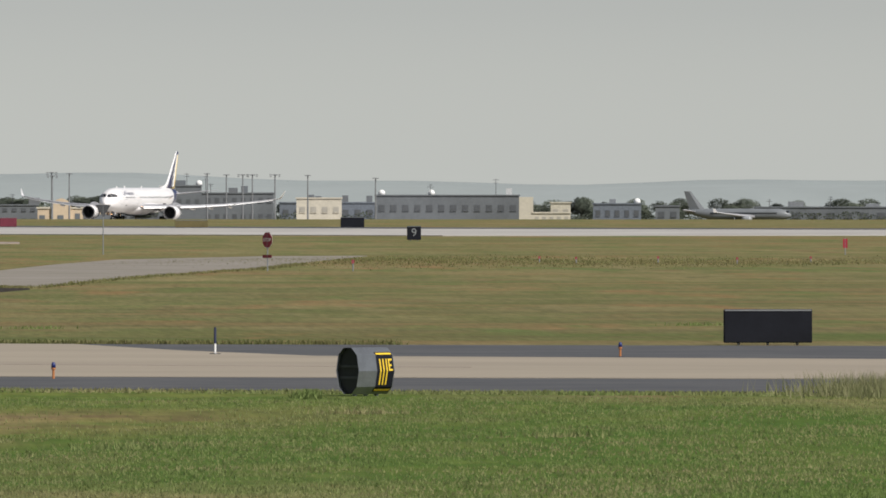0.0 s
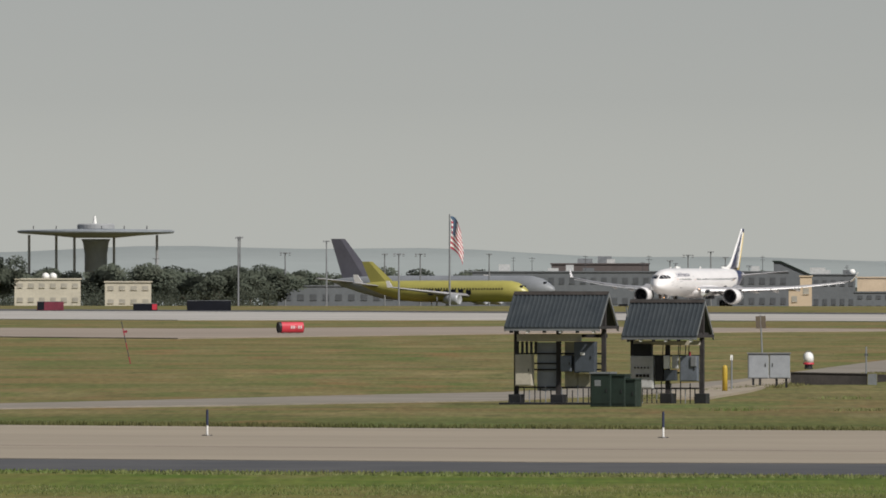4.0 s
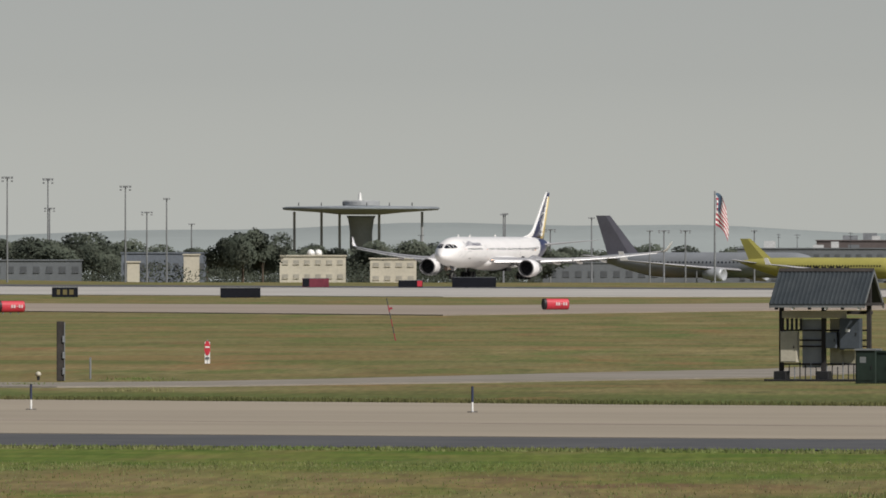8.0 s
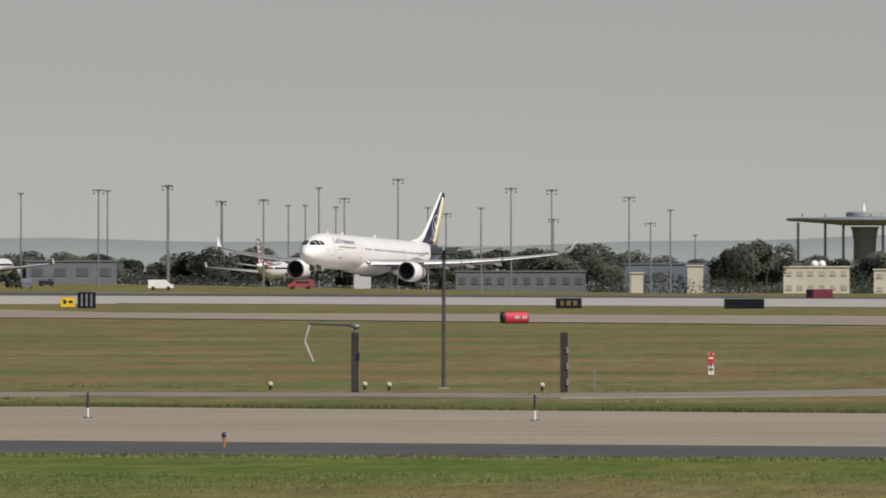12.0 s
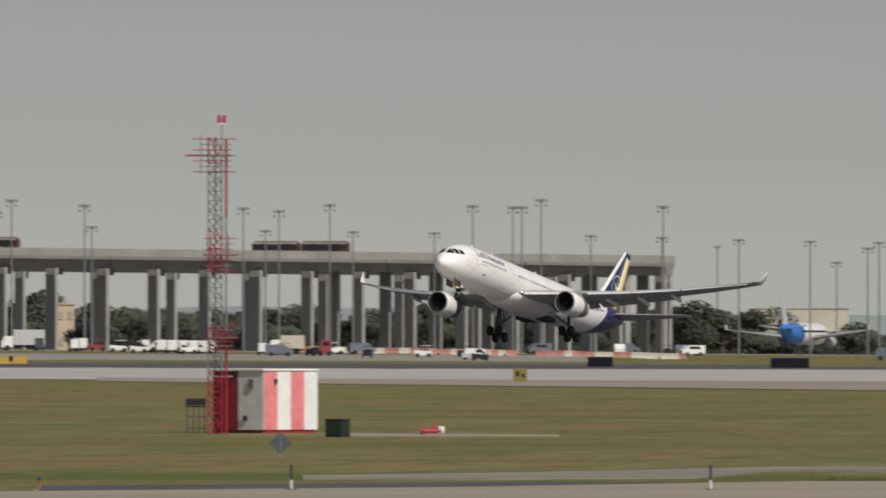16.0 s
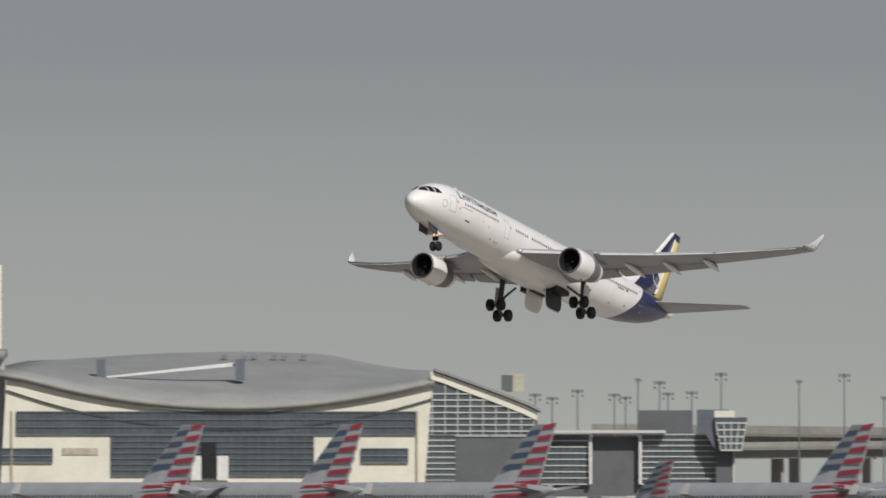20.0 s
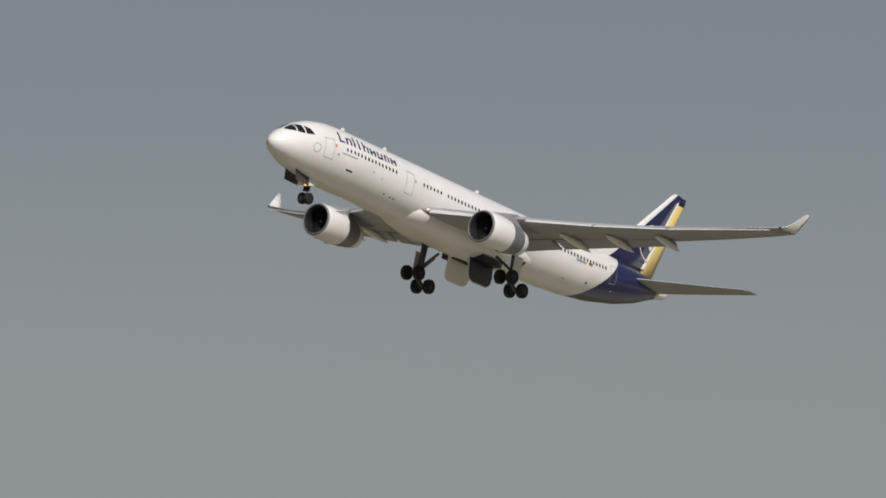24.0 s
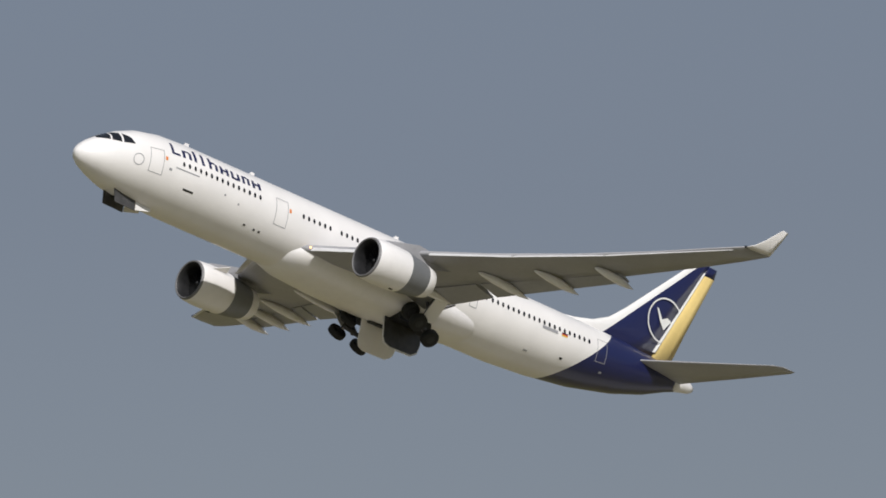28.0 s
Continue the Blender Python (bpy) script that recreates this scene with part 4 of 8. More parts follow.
M_BLADE = island_mat("grass_blades", (0.205, 0.265, 0.088), (0.33, 0.3, 0.15), 6.0)
M_DRYBLADE = island_mat("dry_grass_blades", (0.2, 0.19, 0.085), (0.13, 0.15, 0.055))


M_WISPY = island_mat("pale_wispy_grass", (0.3, 0.28, 0.16), (0.22, 0.24, 0.1))


tuft_mesh("grass", wedge(205, 318, -1900, 3800), 130000, 0.02, 0.07, M_BLADE, "green grass blades of the near verge", 5, 0.012)


def along(points, spread):
    """Scatter beside a line of plan points."""
    def area(rng):
        k = rng.randrange(len(points) - 1)
        a, b = Vector(points[k]), Vector(points[k + 1])
        p = a.lerp(b, rng.random())
        return p.x, p.y - spread * (rng.random() ** 1.6)
    return area


tuft_mesh("grass", along([(-60, 319), (-72, 320), (-90, 324), (-107, 326), (-133, 328.5), (-160, 331)], 4.0), 16000, 0.03, 0.1, M_BLADE, "ragged green grass along the taxiway shoulder", 6, 0.02)
tuft_mesh("grass", along([(-90, 413), (-98.7, 412.3), (-109.7, 414), (-118.8, 416.4), (-124.8, 419.6), (-132.6, 422.4), (-138, 423.3), (-147, 427.1), (-156.3, 431.2), (-165.3, 427.9)], -3.0), 16000, 0.05, 0.2, M_DRYBLADE, "long dry grass along the far taxiway edge", 7, 0.03)


def clumps(rng):
    k = rng.randrange(26)
    r = random.Random(k * 7 + 3)
    u, d = r.uniform(-1900, 3700), r.choice([r.uniform(215, 312), r.uniform(472, 540)])
    x, y = spot(u, d)
    return x + rng.gauss(0, 0.5), y + rng.gauss(0, 0.9)


tuft_mesh("weeds", clumps, 4000, 0.05, 0.15, M_BLADE, "taller clumps of green weeds in the grass", 9, 0.02)


M_FIELD = island_mat("dry_field_grass", (0.25, 0.225, 0.105), (0.18, 0.19, 0.075), 25.0, lo=0.7, hi=1.35)


def beside(points, reach, depth):
    """Scatter on both sides of a line of plan points."""
    def area(rng):
        k = rng.randrange(len(points) - 1)
        a, b = Vector(points[k]), Vector(points[k + 1])
        p = a.lerp(b, rng.random())
        return p.x + rng.gauss(0, reach), p.y + rng.gauss(0, depth)
    return area


tuft_mesh("grass", beside(plan((1090, 716), (1250, 704), (1403, 683), (1520, 686), (1715, 666), (1935, 651), (2000, 643)), 0.3, 1.2), 5000, 0.05, 0.16, M_FIELD, "ragged grass along the edge of the service road", 41, 0.03)
tuft_mesh("grass", beside(plan((1940, 634), (2200, 638), (2600, 640), (3100, 640)), 0.8, 26.0), 16000, 0.03, 0.12, M_FIELD, "tall seeding grass beyond the end of the road", 42, 0.03)


def weed_patch(u, d, su, sd):
    def area(rng):
        return spot(rng.gauss(u, su), rng.gauss(d, sd))
    return area


tuft_mesh("weeds", weed_patch(3030, 324, 75, 3.0), 2600, 0.12, 0.55, M_WISPY, "tall pale weeds beside the taxiway shoulder", 10, 0.012)
tuft_mesh("weeds", weed_patch(2012, 318, 10, 0.8), 700, 0.06, 0.22, M_BLADE, "dark green weed clump by the taxiway", 11, 0.03)


# ---- airfield furniture near the camera ----
def bars(parent, material, rows, y, name="text_bar"):
    """Plain bars for writing: rows of (x, z, w, h)."""
    for x, z, w, h in rows:
        part(name, box(x, y, z, w, 0.012, h), material, parent)


M_SLEEVE = mat("dark_blue_sleeve", (0.02, 0.026, 0.065), 0.6, 0.0, 0.1, 0.3)


def edge_marker():
    t = thing("edge_marker", Matrix.Identity(4), "blue and white reflective taxiway edge post on a dark base", "marker", "taxiway edge posts")
    part("base", rod((0, 0, 0), (0, 0, 0.07), 0.17, 0.14, 12), M_DARK, t)
    part("lower_sleeve", rod((0, 0, 0.05), (0, 0, 0.33), 0.03, n=10), M_WPAINT, t, "white lower sleeve")
    part("upper_sleeve", rod((0, 0, 0.33), (0, 0, 0.74), 0.036, n=10), M_SLEEVE, t, "dark blue upper sleeve")
    part("cap", rod((0, 0, 0.74), (0, 0, 0.77), 0.04, 0.02, 10), M_DARK, t)
    return t


MARK = edge_marker()
for k, (u, v) in enumerate([(1846, 805), (1028, 799), (221, 795), (-560, 790), (-1351, 785), (-2112, 780), (-2854, 780)]):
    m = stand(u, v)
    if k == 0:
        MARK.matrix_basis = m
    else:
        copy_thing(MARK, m)


M_DULLORANGE = mat("dull_orange_paint", (0.42, 0.16, 0.05), 0.6, 0.0, 0.1, 0.3)


def edge_light():
    t = thing("edge_light", Matrix.Identity(4), "small orange-based taxiway edge light with a blue lens", "light", "taxiway edge lights")
    part("plate", rod((0, 0, 0), (0, 0, 0.03), 0.28, 0.26, 14), M_CONCRETE, t)
    part("stem", rod((0, 0, 0.03), (0, 0, 0.27), 0.03, n=8), M_DULLORANGE, t, "dull orange stem")
    part("collar", rod((0, 0, 0.25), (0, 0, 0.29), 0.055, n=10), M_DULLORANGE, t)
    part("lens", loft(lathe([(0.29, 0.05), (0.36, 0.05), (0.41, 0.035), (0.42, 0.01)], 12, "z")), M_BLUE, t, "dark blue lens", True)
    return t


LIGHT = edge_light()
for k, (u, v) in enumerate([(1560, 848), (-1110, 838), (2563, 809), (3099, 803), (-3300, 779)]):
    m = stand(u, v)
    if k == 0:
        LIGHT.matrix_basis = m
    else:
        copy_thing(LIGHT, m)


def drum_sign(name, m, w, h, deep, face, label, marks, mark_mat, group="", hood=M_STEEL):
    """Curved airfield guidance sign: a rounded metal shell between two end plates, with a face panel."""
    t = thing(name, m, label, "sign", group)
    prof = []
    for i in range(11):
        a = math.pi * (i / 10) - math.pi / 2
        prof.append((-deep / 2 * math.cos(a) * 1.0, h / 2 + h / 2 * math.sin(a)))
    outline = [(y, z) for y, z in prof] + [(deep / 2 * math.cos(math.pi * (i / 10) - math.pi / 2), h / 2 - h / 2 * math.sin(math.pi * (i / 10) - math.pi / 2)) for i in range(1, 10)]
    part("shell", loft([[(x, y, 0.12 + z) for y, z in outline] for x in (-w / 2, w / 2)], cap=False), hood, t, "curved grey metal shell", True)
    for x in (-w / 2 + 0.05, w / 2 - 0.02):
        part("end_plate", loft([[(x - 0.01, y * 0.97, 0.13 + z * 0.98) for y, z in outline], [(x + 0.01, y * 0.97, 0.13 + z * 0.98) for y, z in outline]]), M_DARK, t, "dark end plate")
    panel = []
    for y, z in prof[1:10]:
        panel.append((y - 0.012, 0.12 + z))
    part("face_panel", loft([[(x, y, z) for y, z in panel] for x in (-w / 2 + w * marks[0], w / 2 - 0.03)], cap=False, closed=False), face, t, "coloured message panel")
    for x, z, ww, hh in marks[1]:
        yy = -deep / 2 * math.sqrt(max(0.02, 1 - ((z - h / 2) / (h / 2)) ** 2)) - 0.035
        part("text_bar", box(x, yy, 0.12 + z, ww, 0.02, hh), mark_mat, t)
    for x in (-w * 0.3, 0, w * 0.3):
        part("leg", rod((x, 0, 0), (x, 0, 0.2), 0.05), M_STEEL, t)
    return t


# near sign, seen end-on: turned to the taxiway
M_SHELL = mat("dull_zinc_sheet", (0.2, 0.21, 0.225), 0.38, 0.55, 0.12, 0.5)


def guidance_sign(m, w, h, deep, label):
    """Faceted sheet-metal sign drum with deep end rims and a message panel bent over its front."""
    t = thing("guidance_sign", m, label, "sign")
    front = [(-0.16, 0.0), (-0.4, 0.16), (-0.5, 0.5), (-0.41, 0.84), (-0.17, 1.0)]
    front = [(y * deep, z * h) for y, z in front]
    ring = front + [(-y, z) for y, z in reversed(front)]

    def facet(name, x0, x1, z0, z1, proud, material, parent, text=""):
        zs = [z0 * h] + [z for _, z in front if z0 * h < z < z1 * h] + [z1 * h]
        line = []
        for z in zs:
            for (ya, za), (yb, zb) in zip(front, front[1:]):
                if za <= z <= zb:
                    line.append((ya + (yb - ya) * (z - za) / (zb - za) - proud, z))
                    break
        rows = [[(x, y, z) for y, z in line] + [(x, y + 0.008, z) for y, z in reversed(line)] for x in (x0, x1)]
        return part(name, loft(rows), material, parent, text)

    part("shell", loft([[(x, y, z) for y, z in ring] for x in (-w / 2, w / 2)], cap=False), M_SHELL, t, "faceted grey sheet-metal shell")
    for x in (-w / 2 + 0.1, w / 2 - 0.02):
        plate = part("end_plate", loft([[(x + dx, y * 0.97, h * 0.012 + z * 0.976) for y, z in ring] for dx in (-0.01, 0.01)]), M_DARK, t, "dark recessed end plate")
        if x < 0:
            for z in (0.36, 0.6):
                part("brace", box(x - 0.03, 0, z * h, 0.03, deep * 0.8, 0.05), M_POLE, plate)
    panel = facet("face_panel", 0.02, w / 2 - 0.03, 0.06, 0.9, 0.01, M_SIGNBLACK, t, "black message panel")
    for z0, z1 in ((0.07, 0.11), (0.85, 0.885)):
        facet("border", 0.04, w / 2 - 0.05, z0, z1, 0.016, M_SIGNYEL, panel, "yellow border")
    for x in (0.1, 0.2, 0.3):
        facet("text_bar", x, x + 0.04, 0.2, 0.76, 0.016, M_SIGNYEL, panel)
    for x0, x1, z0, z1 in ((0.38, 0.42, 0.5, 0.76), (0.42, 0.5, 0.72, 0.76), (0.42, 0.48, 0.6, 0.64), (0.42, 0.5, 0.5, 0.54)):
        facet("text_bar", x0, x1, z0, z1, 0.016, M_SIGNYEL, panel)
    for x in (-w * 0.3, 0, w * 0.3):
        part("leg", rod((x, 0, -0.1), (x, 0, 0.03), 0.05), M_STEEL, t)
    return t


guidance_sign(stand(2112, 876, turn=48) @ pose(0, 0, 0.04), 1.15, 1.0, 0.66, "faceted grey metal guidance sign with a yellow and black panel")
# runway holding signs
M_PALEPINK = mat("faded_white_lettering", (0.60, 0.45, 0.45), 0.6, 0.0, 0.08, 0.3)
for u, v in ((368, 613), (-596, 618)):
    drum_sign("holding_sign", stand(u, v, turn=28), 2.05, 0.82, 0.55, M_SIGNRED, "red runway holding sign with white figures and a dark end", (0.1, [(-0.05, 0.42, 0.14, 0.22), (0.15, 0.42, 0.14, 0.22), (0.35, 0.42, 0.08, 0.05), (0.55, 0.42, 0.14, 0.22), (0.75, 0.42, 0.12, 0.22)]), M_PALEPINK, "runway holding signs", M_DARK)


def box_sign(name, m, w, h, body, label, marks=(), mark_mat=None, group="", deep=0.3, foot=0.1):
    t = thing(name, m, label, "sign", group)
    part("housing", box(0, 0, foot + h / 2, w, deep, h, bevel=0.02), body, t)
    part("rim", box(0, -deep / 2 - 0.008, foot + h - 0.03, w * 0.98, 0.02, 0.04), M_STEEL, t, "metal top rim")
    for k in range(max(2, int(w / 0.8))):
        n = max(2, int(w / 0.8))
        part("leg", rod((-w / 2 + w * (k + 0.5) / n, 0, 0), (-w / 2 + w * (k + 0.5) / n, 0, foot + 0.02), 0.04), M_STEEL, t)
    for x, z, ww, hh in marks:
        part("text_bar", box(x, -deep / 2 - 0.012, foot + z, ww, 0.02, hh), mark_mat, t)
    return t


box_sign("guidance_sign", stand(2824, 786, turn=4), 2.5, 0.95, M_SIGNBLACK, "back of a long black guidance sign in the grass", deep=0.35, foot=0.07)
# distance-to-go sign with its figure
nine = box_sign("distance_sign", stand(2198, 602), 1.15, 1.15, M_SIGNBLACK, "square black distance sign with a white figure", deep=0.3, foot=0.1)


def lettering(text, parent, m, size, material, name="lettering"):
    c = bpy.data.curves.new(name, "FONT")
    c.body, c.size, c.align_x, c.align_y, c.extrude = text, size, "CENTER", "CENTER", 0.01
    c.materials.append(material)
    ob = new(name, c)
    ob.parent = parent
    ob.matrix_basis = m
    return ob


lettering("9", nine, pose(0, -0.17, 0.68, 90, 0, 0), 0.95, M_STEEL, "figure")
tri = box_sign("guidance_sign", stand(-1353, 590), 1.7, 1.55, M_SIGNBLACK, "black guidance sign with pale upright stripes", [(-0.45, 0.75, 0.16, 1.15), (0.0, 0.75, 0.16, 1.15), (0.45, 0.75, 0.16, 1.15)], M_STEEL)
box_sign("guidance_sign", stand(-1386, 588), 1.4, 1.0, M_SIGNYEL, "small yellow guidance sign with black marks", [(-0.3, 0.5, 0.3, 0.4), (0.25, 0.5, 0.4, 0.25)], M_BLACK)
box_sign("guidance_sign", stand(-2449, 587), 1.35, 1.25, mat("dull_sign_yellow", (0.24, 0.18, 0.035), 0.6, 0.0, 0.1, 0.5), "square dull yellow guidance sign with black marks", [(-0.25, 0.7, 0.35, 0.5), (0.3, 0.55, 0.3, 0.4)], M_BLACK)
M_DULLYEL = mat("sun_dulled_yellow", (0.52, 0.33, 0.06), 0.6, 0.0, 0.1, 0.6)
M_DULLRED = mat("faded_dark_red", (0.17, 0.022, 0.04), 0.6, 0.0, 0.15, 0.8)
M_OLIVE = mat("olive_enamel", (0.14, 0.11, 0.04), 0.6, 0.0, 0.1, 0.8)
for u0, u1, v, kind in [(-523, -477, 590, 2), (-225, -154, 591, 1), (-80, -33, 572, 3), (90, 133, 572, 4), (185, 263, 572, 1), (1455, 1495, 578, 3), (1775, 1833, 579, 5), (2068, 2110, 579, 1),
                        (-2006, -1938, 563, 1), (-1787, -1744, 563, 1), (-2330, -2285, 561, 1), (-3392, -3322, 556, 6), (-4578, -4548, 552, 5), (-4430, -4368, 545, 1), (-4012, -3974, 552, 6), (-4700, -4644, 552, 5), (3060, 3095, 605, 5)]:
    u = (u0 + u1) / 2
    m = stand(u, v)
    d = Vector((m.translation.x, m.translation.y)).length
    w, h = (u1 - u0) * d / FOCAL, 18 * d / FOCAL
    if kind == 1:
        box_sign("guidance_sign", m, w, h, M_SIGNBLACK, "back of a black airfield guidance sign", group="signs along the runway")
    elif kind == 2:
        box_sign("guidance_sign", m, w, h, M_SIGNBLACK, "black airfield sign with dull olive figures", [(-w * 0.25, h * 0.5, w * 0.12, h * 0.5), (0, h * 0.5, w * 0.16, h * 0.5), (w * 0.25, h * 0.5, w * 0.16, h * 0.5)], M_OLIVE, "signs along the runway")
    elif kind == 3:
        box_sign("guidance_sign", m, w, h * 0.9, M_DULLRED, "dull red airfield sign beside the runway", [(-w * 0.36, h * 0.45, w * 0.25, h * 0.8)], M_SIGNBLACK, "signs along the runway")
    elif kind == 4:
        box_sign("guidance_sign", m, w, h * 0.7, M_SIGNBLACK, "low black airfield sign with a red end", [(w * 0.38, h * 0.35, w * 0.2, h * 0.55)], M_SIGNRED, "signs along the runway")
    elif kind == 5:
        box_sign("guidance_sign", m, w, h * 0.7, M_OLIVE, "low olive-tan airfield sign", group="signs along the runway")
    else:
        box_sign("guidance_sign", m, w, h * 0.8, M_DULLYEL, "dull yellow airfield sign with a dark end", [(-w * 0.4, h * 0.5, w * 0.2, h * 0.9), (w * 0.1, h * 0.5, w * 0.1, h * 0.5)], M_SIGNBLACK, "signs along the runway")


def road_sign(name, m, label, post, plates):
    """Post with flat plates: (shape, z, size, material, label)."""
    t = thing(name, m, label, "sign")
    part("post", rod((0, 0.03, 0), (0, 0.03, post), 0.035), M_STEEL, t)
    for shape, z, size, material, lab in plates:
        n = {"octagon": 8, "triangle": 3, "diamond": 4}.get(shape)
        if n:
            off = {8: math.pi / 8, 3: -math.pi / 2, 4: 0}[n]
            pts = [(size / 2 * math.cos(off + 2 * math.pi * i / n), 0.0, z + size / 2 * math.sin(off + 2 * math.pi * i / n)) for i in range(n)]
        else:
            w, h = size
            pts = [(-w / 2, 0, z - h / 2), (w / 2, 0, z - h / 2), (w / 2, 0, z + h / 2), (-w / 2, 0, z + h / 2)]
        part("plate", plate(pts, 0.012, 1), material, t, lab)
    return t


stop = road_sign("stop_sign", stand(1938, 655, turn=-52), "red octagonal stop sign with a smaller plate below", 2.0, [("octagon", 1.65, 0.85, M_RED, "dark red octagonal plate"), ("rect", 0.78, (0.78, 0.16), M_RED, "dark red lower plate")])
part("rim", plate([(0.45 * math.cos(math.pi / 8 + math.pi / 4 * i), 0.02, 1.65 + 0.45 * math.sin(math.pi / 8 + math.pi / 4 * i)) for i in range(8)], 0.006, 1), M_WPAINT, stop, "thin white rim")
lettering("STOP", stop, pose(0, -0.012, 1.65, 90, 0, 0), 0.27, M_WPAINT)
stop2 = road_sign("stop_sign", stand(-248, 706), "small red stop sign above a white plate", 0.95, [("rect", 0.44, (0.21, 0.86), M_WPAINT, "white backing plate"), ])
part("plate", plate([(0.125 * math.cos(math.pi / 8 + math.pi / 4 * i), -0.02, 0.62 + 0.3 * math.sin(math.pi / 8 + math.pi / 4 * i)) for i in range(8)], 0.012, 1), M_SIGNRED, stop2, "red octagonal plate")
part("text_bar", box(0, -0.03, 0.66, 0.18, 0.012, 0.06), M_WPAINT, stop2)
part("text_bar", box(0, -0.015, 0.22, 0.15, 0.012, 0.1), M_GREYWALL, stop2)
road_sign("yield_sign", stand(1648, 626), "dark triangular sign seen from behind on a thin post", 3.3, [("triangle", 3.0, 1.15, M_POLE, "dark back of the triangular plate")])
road_sign("road_sign", stand(1205, 694) @ pose(0, 0, 0, 0, -2.5, 0), "brown square sign plate on a leaning post", 2.75, [("rect", 2.45, (0.42, 0.52), mat("brown_plate", (0.13, 0.10, 0.07), 0.6), "brown sign plate")])
M_SIGNGREY = mat("weathered_aluminium", (0.075, 0.09, 0.095), 0.7, 0.1, 0.1, 0.4)
road_sign("warning_sign", stand(-2873, 724), "grey back of a diamond-shaped warning sign", 0.98, [("diamond", 0.6, 0.82, M_SIGNGREY, "grey diamond plate")])
road_sign("marker_post", stand(1149, 713), "slim grey post with a white cap", 1.3, [("rect", 1.28, (0.1, 0.2), M_WPAINT, "white cap plate")])
road_sign("marker_post", stand(1387, 690), "thin dark marker post with a side bracket", 1.35, [("rect", 1.0, (0.16, 0.1), M_POLE, "small bracket")])
road_sign("marker_post", stand(2961, 626), "thin red and dark marker post in the grass", 1.1, [("rect", 0.75, (0.3, 0.6), M_RED, "dark red plate")])
road_sign("marker_post", stand(3053, 617), "narrow red marker board in the grass", 1.5, [("rect", 0.85, (0.5, 1.3), M_RED, "dark red board")])
road_sign("marker_post", stand(2090, 655), "short dark marker stake in the grass", 0.6, [("rect", 0.5, (0.14, 0.2), M_RED, "small red top")])
road_sign("marker_post", stand(-455, 733), "short weathered grey stake in the grass", 0.75, [("rect", 0.7, (0.06, 0.1), M_STEEL, "grey top")])
for u, v in ((2420, 640), (2485, 641), (2630, 640), (2770, 642), (2900, 640), (3190, 641)):
    road_sign("marker_stake", stand(u, v), "tiny dark marker stake in the grass", 0.35, [("rect", 0.3, (0.12, 0.14), M_RED, "small red top")])

# leaning red and white obstacle pole
pole = thing("striped_pole", stand(85, 665) @ pose(0, 0, 0, 0, -12, 0), "leaning thin pole with red and dark bands", "pole")
for k in range(6):
    part("band", rod((0, 0, 0.36 * k), (0, 0, 0.36 * (k + 1)), 0.025, n=8), M_RED if k % 2 == 0 else M_POLE, pole, "red band" if k % 2 == 0 else "dark band")
part("bracket", box(0.08, 0, 1.62, 0.2, 0.05, 0.1), M_RED, pole)

# bollard
M_BOLLARD = mat("faded_yellow_paint", (0.50, 0.34, 0.04), 0.55, 0.0, 0.12, 0.4)
bol = thing("bollard", stand(1137, 717), "yellow steel bollard with a rounded top", "bollard")
part("tube", loft(lathe([(0, 0.1), (0.92, 0.1), (1.0, 0.085), (1.05, 0.05), (1.06, 0.01)], 16, "z")), M_BOLLARD, bol, soft=True)

# fire-hydrant-like white drum behind the headwall
hyd = thing("white_buoy", stand(1285, 674), "rounded white beacon on a dark foot with a red rim", "beacon")
part("foot", rod((0, 0, 0), (0, 0, 0.22), 0.2, 0.18, 14), M_DARK, hyd)
part("rim", rod((0, 0, 0.22), (0, 0, 0.3), 0.27, 0.25, 16), M_SIGNRED, hyd, "red rim")
part("dome", loft(lathe([(0.3, 0.24), (0.55, 0.24), (0.7, 0.2), (0.78, 0.1), (0.8, 0.01)], 18, "z")), M_WPAINT, hyd, "white dome", True)
part("handle", loft([[(0.26 * math.cos(a) * k, 0.03 * s, 0.5 + 0.36 * math.sin(a) * k) for s, k in ((-1, 1), (1, 1), (1, 0.92), (-1, 0.92))] for a in [math.pi * i / 10 for i in range(11)]]), M_STEEL, hyd, "bent grey guard hoop")

# pale grey twin cabinet on legs
M_PALEGREY = mat("pale_blue_grey_enamel", (0.30, 0.315, 0.335), 0.5, 0.0, 0.08, 0.5)
cab = thing("equipment_cabinet", stand(1215, 707), "twin pale grey steel cabinet on short legs", "cabinet")
for x in (-0.42, 0.42):
    part("housing", box(x, 0, 0.85, 0.82, 0.5, 0.98, bevel=0.015), M_PALEGREY, cab)
    part("door", box(x, -0.26, 0.84, 0.74, 0.02, 0.88), M_PALEGREY, cab)
    part("handle", box(x + (0.28 if x < 0 else -0.28), -0.28, 0.9, 0.03, 0.03, 0.14), M_DARK, cab)
part("roof", box(0, -0.02, 1.36, 1.74, 0.6, 0.04), M_STEEL, cab, "thin sheet roof")
for x in (-0.62, -0.35, 0.3, 0.68):
    part("leg", box(x, 0, 0.19, 0.09, 0.3, 0.38), M_DARK, cab)

